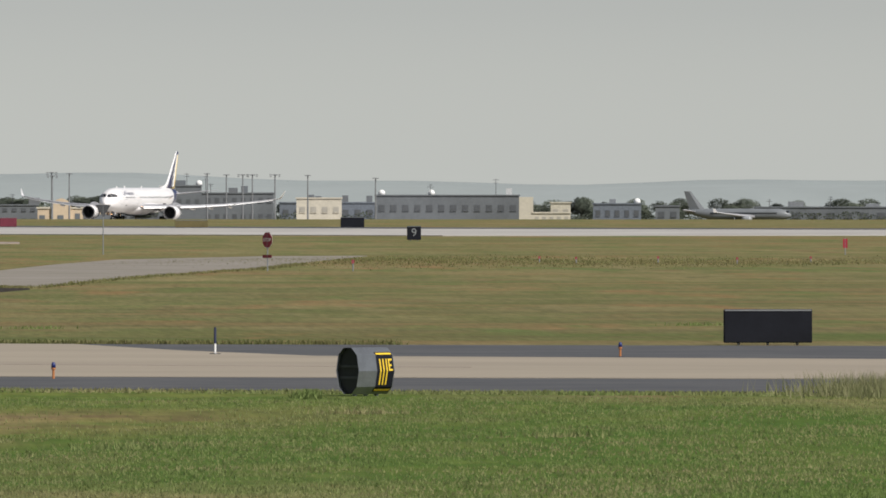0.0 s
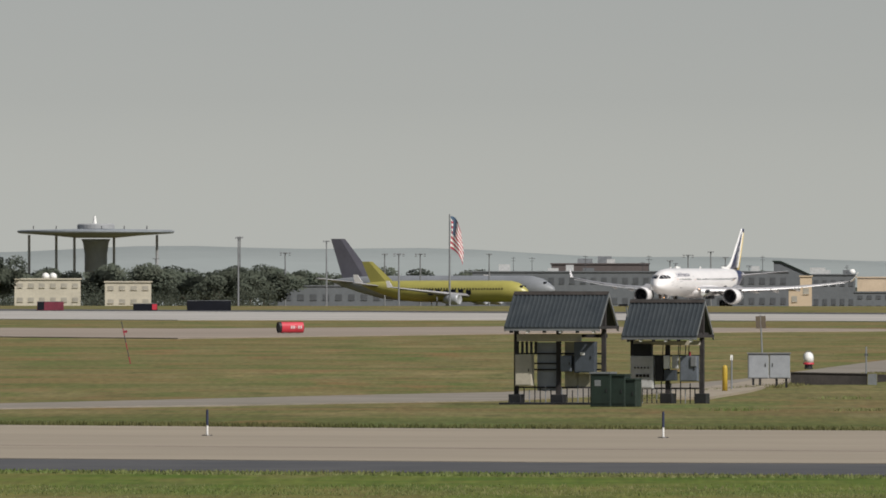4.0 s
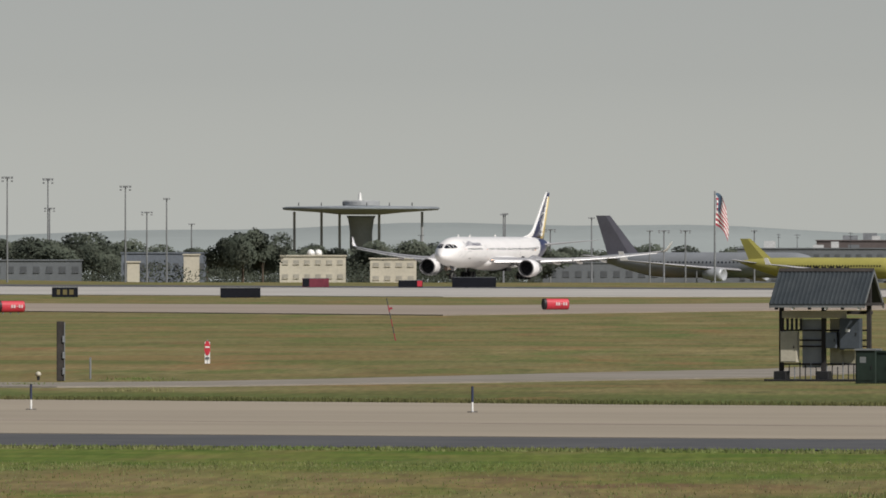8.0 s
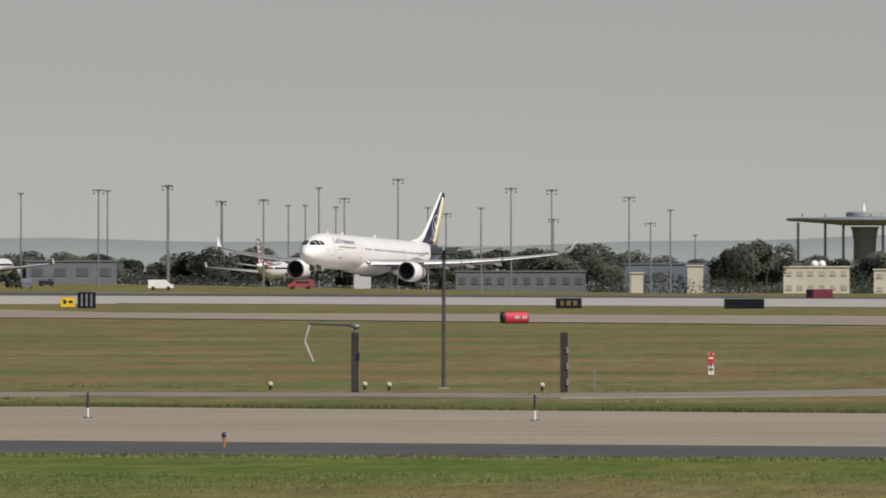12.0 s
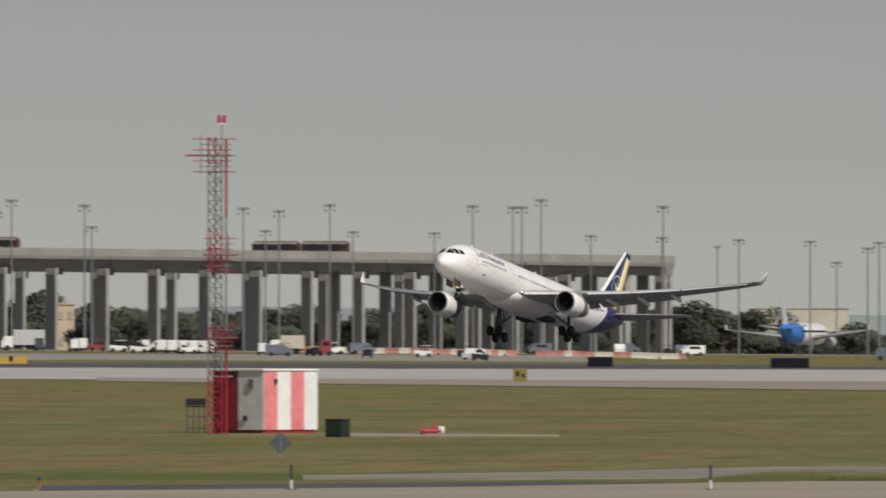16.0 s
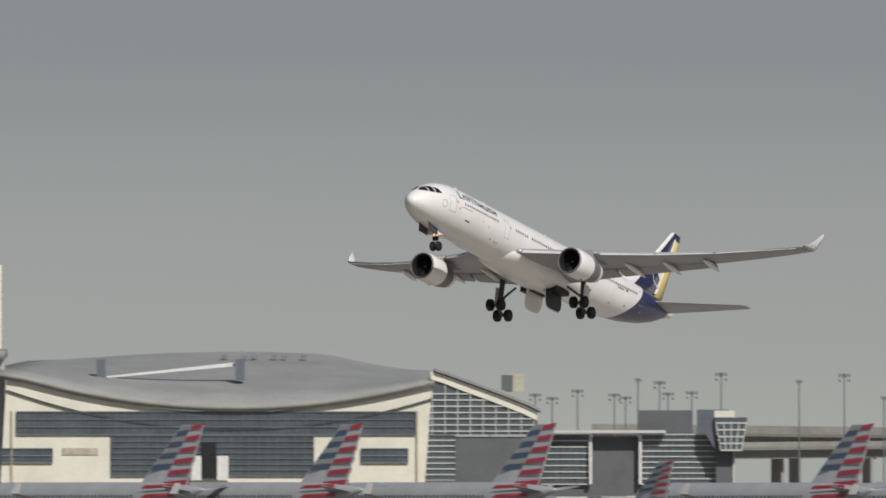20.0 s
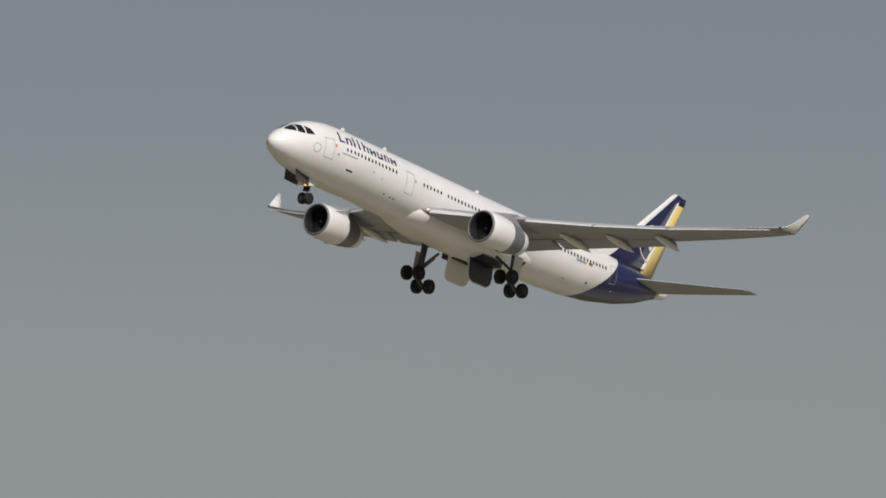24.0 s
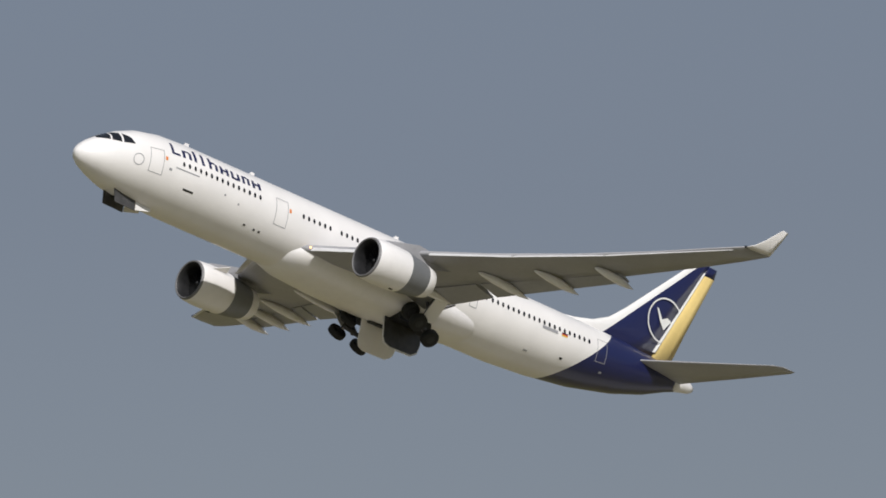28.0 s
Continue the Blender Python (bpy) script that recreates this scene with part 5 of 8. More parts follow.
# concrete headwall of the culvert
M_OLDWALL = mat("stained_wall", (0.045, 0.038, 0.034), 0.9, 0.0, 0.25, 0.8)
head = thing("culvert_headwall", stand(1330, 702), "long low dark stained culvert headwall beside the road", "wall")
part("wall", plate([(-1.75, 0, -0.1), (1.35, 0, 0.0), (1.35, 0, 0.42), (-1.75, 0, 0.48)], 0.3, 1), M_OLDWALL, head)
part("coping", plate([(-1.75, -0.05, 0.48), (1.35, -0.05, 0.42), (1.35, -0.05, 0.46), (-1.75, -0.05, 0.52)], 0.4, 1), M_OLDWALL, head)
part("pier", box(1.55, 0.1, 0.18, 0.36, 0.3, 0.52), M_STEEL, head, "pale concrete pier")
part("wing_wall", plate([(1.75, 0, 0.1), (4.3, 0, 0.32), (4.3, 0, 0.38), (1.75, 0, 0.42)], 0.3, 1), M_OLDWALL, head)


# roofed equipment sheds
M_ROOFING = mat("blue_grey_metal_roof", (0.05, 0.06, 0.068), 0.5, 0.35, 0.15, 0.6, second=(0.066, 0.076, 0.083))
M_POSTW = mat("dark_stained_timber", (0.035, 0.03, 0.03), 0.8, 0.0, 0.25, 0.3)
M_SHEDBLUE = mat("slate_enamel", (0.075, 0.088, 0.105), 0.5, 0.2, 0.12, 0.5)
M_MOUNT = mat("dusty_white_enamel", (0.5, 0.5, 0.49), 0.6, 0.0, 0.1, 0.4)
M_SHEDGREY = mat("grey_enamel", (0.16, 0.18, 0.21), 0.5, 0.2, 0.12, 0.5)


def gable_roof(t, w, dep, eave, ridge, over=0.0):
    slope = math.hypot(dep / 2, ridge - eave)
    for side in (-1, 1):
        bm = bmesh.new()
        ring = lambda x: [(x, side * dep / 2, eave), (x, 0, ridge), (x, 0, ridge + 0.05), (x, side * (dep / 2 + 0.02), eave + 0.05)]
        add_loft(bm, [ring(-w / 2), ring(w / 2)])
        part("roof_sheet", bm, M_ROOFING, t, "ribbed blue-grey metal roof sheet")
        n = int(w / 0.15)
        for k in range(n + 1):
            x = -w / 2 + w * k / n
            r = lambda e: [(x - 0.03, e[0], e[1]), (x + 0.03, e[0], e[1]), (x + 0.016, e[0], e[1] + 0.05), (x - 0.016, e[0], e[1] + 0.05)]
            part("rib", loft([r((side * (dep / 2 + 0.02), eave + 0.05)), r((0, ridge + 0.05))]), M_ROOFING, t)
    part("ridge_cap", loft([[(x, -0.12, ridge - 0.01), (x, 0, ridge + 0.11), (x, 0.12, ridge - 0.01), (x, 0, ridge + 0.06)] for x in (-w / 2 - 0.02, w / 2 + 0.02)]), M_OLDWALL, t, "dark brown ridge cap")
    for x in (-w / 2, w / 2):
        for side in (-1, 1):
            part("barge_board", loft([[(x - 0.03, side * dep / 2, eave - 0.08), (x + 0.03, side * dep / 2, eave - 0.08), (x + 0.03, side * dep / 2, eave + 0.06), (x - 0.03, side * dep / 2, eave + 0.06)],
                                      [(x - 0.03, 0, ridge - 0.08), (x + 0.03, 0, ridge - 0.08), (x + 0.03, 0, ridge + 0.06), (x - 0.03, 0, ridge + 0.06)]]), M_STEEL, t, "pale metal barge board")
        part("gable_brace", box(x, 0, eave + 0.05, 0.06, dep, 0.1), M_POSTW, t)
    part("fascia", box(0, -dep / 2 - 0.01, eave - 0.03, w, 0.03, 0.07), M_STEEL, t, "pale metal fascia")
    for k in range(6):
        x = -w / 2 + 0.2 + (w - 0.4) * k / 5
        part("rafter_end", box(x, -dep / 2 + 0.1, eave - 0.09, 0.07, 0.2, 0.1), M_WPAINT if k % 2 else M_POSTW, t)


def panel_box(t, x, y, z, w, dep, h, material, label, handle=True):
    b = part("panel_box", box(x, y, z, w, dep, h, bevel=0.012), material, t, label)
    part("door", box(x, y - dep / 2 - 0.008, z, w * 0.9, 0.016, h * 0.92), material, b)
    if handle:
        part("latch", box(x + w * 0.32, y - dep / 2 - 0.025, z, 0.03, 0.03, 0.1), M_DARK, b)
    return b


def rack_frame(t, xs, top, rails, x0, x1):
    """A single row of posts under the ridge, with the rails that carry the boxes."""
    for x in xs:
        part("post", box(x, 0, top / 2, 0.14, 0.14, top), M_POSTW, t)
        part("footing", box(x, -0.02, 0.17, 0.44, 0.42, 0.36, bevel=0.02), M_DARK, t, "dark concrete footing")
        part("rafter_tie", box(x, 0, top - 0.85, 0.08, 1.3, 0.1), M_POSTW, t)
    for z in rails:
        part("rail", box((x0 + x1) / 2, 0.1, z, x1 - x0, 0.05, 0.055), M_POSTW, t)


def conduits(t, x0, x1, n, tops, r=0.02):
    for k in range(n):
        x = x0 + (x1 - x0) * k / (n - 1)
        part("conduit", rod((x, 0.02, 0.0), (x, 0.02, tops[k % len(tops)]), r, n=6), M_STEEL if k % 3 == 1 else M_DARK, t)


M_OLIVEPANEL = mat("pale_olive_panel", (0.36, 0.335, 0.235), 0.6, 0.0, 0.1, 0.5)
shed = thing("equipment_shed", stand(848, 737, turn=-17), "open timber equipment rack under a ribbed metal roof", "shed", "equipment sheds")
gable_roof(shed, 3.36, 2.3, 2.6, 3.78)
rack_frame(shed, (-1.62, -0.1, 1.52), 3.5, (0.59, 1.2, 1.41, 1.75), -1.6, 1.5)
part("beam", box(-0.4, -0.14, 2.29, 2.3, 0.08, 0.24), M_BEIGE, shed, "beige tie beam")
part("beam", box(0.0, 0.14, 2.36, 3.2, 0.08, 0.12), M_POSTW, shed)
part("slab", box(-0.1, 0.1, 0.03, 3.9, 1.5, 0.08), M_DARK, shed, "dark concrete slab")
panel_box(shed, -1.27, -0.18, 1.18, 0.6, 0.3, 1.07, M_BEIGE, "beige control box")
panel_box(shed, 0.24, -0.16, 1.41, 0.4, 0.24, 0.55, M_SHEDGREY, "grey junction box")
panel_box(shed, 0.92, -0.18, 1.63, 0.74, 0.3, 1.07, M_SHEDBLUE, "blue-grey distribution cabinet")
part("warning_label", box(0.86, -0.36, 1.75, 0.15, 0.01, 0.1), M_WPAINT, shed)
part("back_panel", box(-0.56, 0.18, 1.3, 0.72, 0.05, 1.66), M_PALEGREY, shed, "pale grey back panel")
part("back_panel", box(0.32, 0.18, 1.35, 0.5, 0.05, 1.6), M_OLIVEPANEL, shed, "pale olive back panel")
part("back_panel", box(0.75, 0.18, 0.82, 0.5, 0.05, 0.5), M_OLIVEPANEL, shed, "pale olive lower panel")
for k in range(4):
    part("cable_run", box(-1.42 + 0.16 * k, 0.05, 1.95, 0.08, 0.06, 0.42), M_DARK, shed)
part("cable_duct", box(0.5, -0.1, 1.42, 0.08, 0.1, 0.52), M_DARK, shed)
conduits(shed, -1.35, 1.35, 15, (0.62, 0.5, 0.66, 0.58))

shed2 = thing("equipment_shed", stand(1036, 735, turn=-17), "smaller open timber rack under a ribbed metal roof", "shed", "equipment sheds")
gable_roof(shed2, 2.66, 2.1, 2.28, 3.5)
rack_frame(shed2, (-1.26, 0.0, 1.24), 3.25, (0.52, 1.06, 1.65), -1.25, 1.25)
part("beam", box(0.0, -0.12, 2.1, 2.4, 0.08, 0.15), M_BEIGE, shed2, "beige tie beam")
pb = panel_box(shed2, -0.86, -0.16, 1.08, 0.82, 0.22, 1.13, M_MOUNT, "pale metering panel", False)
bars(pb, M_DARK, [(-1.1 + 0.12 * k, 1.24, 0.05, 0.07) for k in range(5)] + [(-1.02 + 0.13 * k, 0.96, 0.1, 0.1) for k in range(4)], -0.3, "meter")
panel_box(shed2, -0.87, -0.1, 1.86, 0.68, 0.2, 0.4, M_DARK, "dark upper box", False)
panel_box(shed2, -0.25, -0.14, 1.21, 0.3, 0.2, 0.88, M_DARK, "dark switch box")
panel_box(shed2, 0.03, -0.2, 1.43, 0.2, 0.14, 0.45, M_WPAINT, "small white meter box", False)
panel_box(shed2, 0.34, -0.2, 1.43, 0.22, 0.14, 0.45, M_MOUNT, "small pale meter box", False)
panel_box(shed2, 0.16, -0.16, 0.98, 0.44, 0.16, 0.38, M_SHEDBLUE, "dark lower switch box", False)
panel_box(shed2, 0.83, -0.14, 1.21, 0.64, 0.22, 0.88, M_SHEDGREY, "grey junction cabinet")
panel_box(shed2, 1.02, -0.28, 1.46, 0.2, 0.06, 0.36, M_STEEL, "small grey cover", False)
conduits(shed2, -1.1, 1.15, 14, (0.55, 0.8, 0.5, 0.7))
for x in (-0.2, 0.36, 0.42, 0.62, 0.74):
    part("riser", rod((x, 0.05, 1.6), (x + 0.02, 0.05, 2.15), 0.016, n=6), M_DARK, shed2)
part("stub", rod((0.84, -0.12, 1.65), (0.84, -0.12, 1.8), 0.03, n=8), M_RED, shed2, "small red cap")
camera_arm = part("camera_bracket", rod((1.22, 0.1, 3.3), (1.3, 0.1, 3.75), 0.03), M_STEEL, shed2)
part("lamp_head", loft([[(1.3 + 0.07 * math.cos(a), y, 3.8 + 0.07 * math.sin(a)) for a in [math.pi / 4 * i for i in range(8)]] for y in (-0.1, 0.2)]), M_WPAINT, camera_arm, "small white floodlight")
part("lamp_head", loft([[(1.42 + 0.06 * math.cos(a), y, 3.88 + 0.06 * math.sin(a)) for a in [math.pi / 4 * i for i in range(8)]] for y in (-0.05, 0.2)]), M_DARK, camera_arm, "small dark floodlight")
arm2 = part("lamp_bracket", rod((-1.25, -0.4, 2.3), (-1.35, -0.5, 3.35), 0.025), M_STEEL, shed2)
part("lamp_head", box(-1.45, -0.55, 3.4, 0.3, 0.14, 0.07), M_DARK, arm2)

for u, h, w, lab in ((922, 1.12, 0.72, "dark green transformer cabinet with a sloping pale lid"), (950, 1.05, 0.62, "dark green transformer cabinet beside the shed"), (972, 0.9, 0.5, "smaller dark green utility cabinet")):
    c = thing("utility_cabinet", stand(u, 741, turn=-17), lab, "cabinet", "green cabinets")
    part("housing", box(0, 0, h / 2, w, 0.7, h, bevel=0.02), M_GREEN, c)
    part("lid", box(0, -0.02, h + 0.03, w * 1.04, 0.76, 0.06), M_STEEL if h > 1.1 else M_GREEN, c)
    part("door", box(0, -0.36, h * 0.5, w * 0.86, 0.02, h * 0.8), M_GREEN, c)
    part("latch", box(w * 0.3, -0.38, h * 0.5, 0.04, 0.03, 0.12), M_DARK, c)
    if h > 1.1:
        part("notice", box(-w * 0.12, -0.375, h * 0.72, w * 0.3, 0.01, 0.2), M_STEEL, c, "faded grey notice")

# twin-head lamp post
lp = thing("lamp_post", stand(-721, 731), "dark twin-head lamp post standing in the grass", "lamp post")
part("pole", rod((0, 0, 0), (0, 0, 4.85), 0.075, 0.06, 10), M_POLE, lp)
part("cross_arm", box(0, 0, 4.85, 0.9, 0.06, 0.06), M_POLE, lp)
for s in (-1, 1):
    head1 = part("lamp_head", box(s * 0.25, 0, 4.86, 0.44, 0.46, 0.26, bevel=0.03), M_POLE, lp, "dark boxy lamp head")
    part("lens", box(s * 0.25, 0, 4.725, 0.36, 0.38, 0.01), M_STEEL, head1)
part("base_plate", box(0, 0, 0.03, 0.35, 0.35, 0.06), M_CONCRETE, lp)

# square posts with brackets; one carries a bent arm with a hanging rod
for u, arm in ((-507, False), (-877, True)):
    t = thing("approach_post", stand(u, 737), "thick dark steel post with a bent arm and hanging rod" if arm else "thick dark steel post with pale bolted clips", "post")
    part("column", box(-0.02, 0, 1.03, 0.26, 0.2, 2.06, bevel=0.02), M_OLDWALL, t)
    part("flange", box(0.125, -0.11, 1.03, 0.03, 0.03, 2.0), M_STEEL, t, "pale steel flange")
    for z in (0.35, 0.9, 1.45) if not arm else (1.25,):
        part("clip", box(0.1, -0.13, z, 0.09, 0.05, 0.22), M_STEEL if not arm else M_BLUE, t, "pale clip" if not arm else "small blue tag")
    if arm:
        part("neck", rod((0, 0, 2.06), (0, 0, 2.22), 0.06), M_STEEL, t)
        hinge = part("hinge", loft(lathe([(2.2, 0.14), (2.26, 0.2), (2.32, 0.16), (2.36, 0.03)], 14, "z")), M_STEEL, t, "round hinge head", True)
        boom = part("boom", rod((0.05, 0, 2.3), (-1.62, 0, 2.36), 0.045), M_POLE, t, "horizontal boom")
        part("hanging_rod", rod((-1.58, 0, 2.34), (-1.75, 0, 1.75), 0.034), M_MOUNT, boom)
        part("hanging_rod", rod((-1.75, 0, 1.75), (-1.45, 0, 1.05), 0.034), M_MOUNT, boom)
for u, v in ((-861, 727), (-818, 728), (-547, 729), (-1028, 727)):
    t = thing("ground_light", stand(u, v + 6), "small pale ground light on a short stub", "light", "ground lights")
    part("stub", rod((0, 0, 0), (0, 0, 0.14), 0.05), M_DARK, t)
    part("cap", loft(lathe([(0.14, 0.08), (0.2, 0.1), (0.27, 0.08), (0.3, 0.02)], 12, "z")), M_BEIGE, t, "tan domed cap", True)

# striped equipment hut
HUT = stand(-2900, 677, turn=44)
hut = thing("equipment_hut", HUT, "small equipment hut painted in red and white stripes", "hut")
W, DP, H = 3.45, 3.35, 2.72
part("floor_skid", box(0, 0, 0.08, W - 0.1, DP - 0.1, 0.16), M_RED, hut, "dark red base")
part("core", box(0, 0, 0.16 + H / 2, W - 0.06, DP - 0.06, H - 0.04), M_WPAINT, hut)
# front reds are paled to show full sun; the side keeps the darker red
for k in range(4):
    w = W / 4
    m = M_WPAINT if k % 2 else mat("sunlit_red_paint", (0.74, 0.23, 0.24), 0.6, 0.0, 0.1, 0.6) if k == 0 else bpy.data.materials["sunlit_red_paint"]
    part("stripe_panel", box(-W / 2 + 0.0 + w * (k + 0.5), -DP / 2, 0.16 + H / 2, w - 0.01, 0.04, H), m, hut, "white panel" if k % 2 else "red panel paled as in full sun")
for k in range(2):
    w = DP / 2
    part("stripe_panel", box(-W / 2, -DP / 2 + w * (k + 0.5), 0.16 + H / 2, 0.04, w - 0.01, H), M_RED if k else M_WPAINT, hut, "dark red panel" if k else "white panel")
part("roof", box(0, 0, 0.16 + H + 0.04, W + 0.16, DP + 0.16, 0.1, bevel=0.02), M_WPAINT, hut)
part("vent", box(-W / 2 - 0.05, -0.9, 2.3, 0.08, 0.3, 0.4), M_STEEL, hut, "small wall vent")
part("socket", box(-W / 2 - 0.05, -0.5, 0.7, 0.08, 0.2, 0.22), M_DARK, hut)
part("lamp", box(-W / 2 + 0.7, -DP / 2 - 0.08, 2.4, 0.12, 0.14, 0.2), M_DARK, hut)
part("lamp", box(-W / 2 - 0.12, 0.3, 2.75, 0.2, 0.5, 0.08), M_DARK, hut, "canopy lamp")
part("cable_arm", box(-W / 2 - 0.35, 0.9, 2.62, 0.05, 1.6, 0.06), M_WPAINT, hut)

# lattice antenna mast beside the hut, painted in red and white lengths
mast = thing("antenna_mast", stand(-2981, 679), "lattice antenna mast in red and white lengths with dipole arrays", "mast")
S = 0.52
corners = [(-S, 0.0), (0.1, 0.0), (-0.2, 0.5)]
LEVELS = [(0, 2.9, 1), (2.9, 3.9, 0), (3.9, 4.9, 1), (4.9, 7.6, 0), (7.6, 9.4, 1), (9.4, 12.4, 0), (12.4, 13.6, 1)]
for z0, z1, red in LEVELS:
    m = M_RED if red else M_STEEL
    for x, y in corners:
        part("chord", rod((x, y, z0), (x, y, z1), 0.038, n=6), m, mast)
    n = max(1, int((z1 - z0) / 0.42))
    for k in range(n):
        a, b = z0 + (z1 - z0) * k / n, z0 + (z1 - z0) * (k + 1) / n
        bm = bmesh.new()
        add_rod(bm, (*corners[0], a), (*corners[1], a), 0.024, n=5)
        add_rod(bm, (*corners[k % 2], a), (*corners[1 - k % 2], b), 0.019, n=5)
        add_rod(bm, (*corners[1], a), (*corners[2], b), 0.019, n=5)
        add_rod(bm, (*corners[2], a), (*corners[0], b), 0.019, n=5)
        part("brace", bm, m, mast)
tube = part("tube", rod((0.3, 0.1, 0), (0.3, 0.1, 13.4), 0.055, 0.045, 10), M_STEEL, mast, "grey tubular mast")
part("tube_band", rod((0.3, 0.1, 9.9), (0.3, 0.1, 13.5), 0.06, n=10), M_RED, mast, "red band")
part("tube_band", rod((0.3, 0.1, 0), (0.3, 0.1, 4.6), 0.062, n=10), M_RED, mast, "red band")
part("beacon", rod((0.1, 0, 13.5), (0.1, 0, 14.5), 0.025), M_STEEL, mast)
for x in (-0.02, 0.22):
    part("beacon_lamp", rod((x, 0, 14.25), (x, 0, 14.6), 0.085, n=10), M_SIGNRED, mast, "red obstruction lamp")
part("beacon_yoke", box(0.1, 0, 14.22, 0.34, 0.1, 0.06), M_WPAINT, mast)
for zc, half, wide in ((12.75, 0.75, 1.0), (8.2, 0.75, 0.75), (4.4, 0.55, 0.65)):
    mid = -0.25 if zc > 12 else 0.05 if zc > 6 else 0.18
    arr = part("antenna_beam", box(mid if zc < 12 else -0.5, -0.2, zc, wide * 2.1, 0.08, 0.08), M_RED, mast, "red antenna beam")
    for k in range(7):
        z = zc - half + 2 * half * k / 6
        part("dipole", rod((mid - wide + (0.35 if zc > 12 and k % 2 else 0), -0.28, z), (mid + wide - (0.2 if k % 3 else 0), -0.28, z), 0.02, n=5), M_RED if k % 2 == 0 else M_STEEL, arr)
    for x in (mid - wide * 0.6, mid + 0.35):
        part("upright", rod((x, -0.26, zc - half * 1.15), (x, -0.26, zc + half * 1.25), 0.022, n=5), M_STEEL if zc > 12 else M_RED, arr)

rack = thing("transformer_rack", stand(-3023, 676), "dark transformer box on a spindly steel frame", "equipment")
part("box", box(0, 0, 1.42, 0.95, 0.5, 0.32, bevel=0.02), M_DARK, rack)
for x in (-0.4, -0.12, 0.14, 0.4):
    part("leg", box(x, 0, 0.64, 0.06, 0.3, 1.28), M_POLE, rack)
for z in (0.2, 0.75, 1.2):
    part("cross_bar", box(0, -0.1, z, 0.95, 0.04, 0.05), M_POLE, rack)
gb = thing("utility_cabinet", stand(-2772, 684, turn=-30), "low dark green utility cabinet beside the hut", "cabinet", "green cabinets")
part("housing", box(0, 0, 0.38, 0.85, 0.75, 0.76, bevel=0.02), M_GREEN, gb)
part("lid", box(0, 0, 0.78, 0.9, 0.8, 0.05), M_GREEN, gb)
part("door", box(0, -0.385, 0.38, 0.72, 0.02, 0.62), M_GREEN, gb)
valve = thing("pipe_valve", stand(-2603, 682), "red and white pipe valve standing on the path", "valve")
part("pipe", rod((-0.55, 0, 0.22), (0.45, 0, 0.22), 0.09), M_SIGNRED, valve)
part("flange", rod((-0.58, 0, 0.22), (-0.42, 0, 0.22), 0.2, n=12), M_RED, valve)
part("flange", rod((0.38, 0, 0.22), (0.5, 0, 0.22), 0.2, n=12), M_WPAINT, valve, "white flange")
part("stem", rod((0.05, 0, 0.25), (0.05, 0, 0.6), 0.05), M_SIGNRED, valve)
part("riser", rod((0.3, 0, 0.0), (0.3, 0, 0.45), 0.07), M_WPAINT, valve, "white riser")


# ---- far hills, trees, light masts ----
# distance haze is put into the pale blue-grey base colour of the hills
M_HILL = mat("haze_tinted_hills", (0.29, 0.315, 0.31), 1.0, 0.0, 0.05, 300.0, spec=0.0)


def build_hills():
    bm = bmesh.new()
    rows = []
    for i in range(161):
        u = 6500 - 100 * i
        b = AXIS + (784 - u) / FOCAL
        top = 7.2 + 4.6 * smooth(1500.0, 500.0, u) + 1.3 * math.sin(u / 610.0) + 0.9 * math.sin(u / 231.0 + 1.0) + 0.5 * math.sin(u / 83.0)
        line = []
        for d, z in ((4700, -9.0), (4760, top * 0.6), (4850, top), (4940, top * 0.5 - 4)):
            line.append(bm.verts.new((-math.sin(b) * d, math.cos(b) * d, z)))
        rows.append(line)
    for a, b in zip(rows, rows[1:]):
        for i in range(3):
            bm.faces.new((a[i], a[i + 1], b[i + 1], b[i]))
    tagged(part("backdrop", bm, M_HILL, soft=True), "low wooded hills on the horizon in a haze-tinted colour", "hills", kind="structure")


build_hills()
M_LEAF = island_mat("tree_leaves", (0.10, 0.118, 0.092), (0.118, 0.128, 0.098), dome=True)


def tree_mesh(seed, n, wide, tall):
    """Crown of small leaf clumps gathered round several boughs."""
    rng = random.Random(seed)
    boughs = [(rng.gauss(0, wide * 0.26), rng.gauss(0, wide * 0.26), tall * rng.uniform(0.42, 0.86), wide * rng.uniform(0.18, 0.3)) for _ in range(9)]
    vs, fs = [], []
    for _ in range(n):
        bx, by, bz, br = rng.choice(boughs)
        v = Vector((rng.gauss(0, 1), rng.gauss(0, 1), rng.gauss(0, 1))).normalized() * br * rng.uniform(0.55, 1.12)
        c = Vector((bx, by, bz)) + Vector((v.x, v.y, v.z * 0.8))
        a, b = Vector((rng.gauss(0, 1), rng.gauss(0, 1), rng.gauss(0, 1))).normalized(), Vector((rng.gauss(0, 1), rng.gauss(0, 1), rng.gauss(0, 1))).normalized()
        s = rng.uniform(0.1, 0.26) * wide / 9
        k = len(vs)
        vs += [c - a * s, c + b * s, c + a * s, c - b * s]
        fs.append((k, k + 1, k + 2, k + 3))
    me = bpy.data.meshes.new("crown")
    me.from_pydata([tuple(v) for v in vs], [], fs)
    me.materials.append(M_LEAF)
    return me, boughs


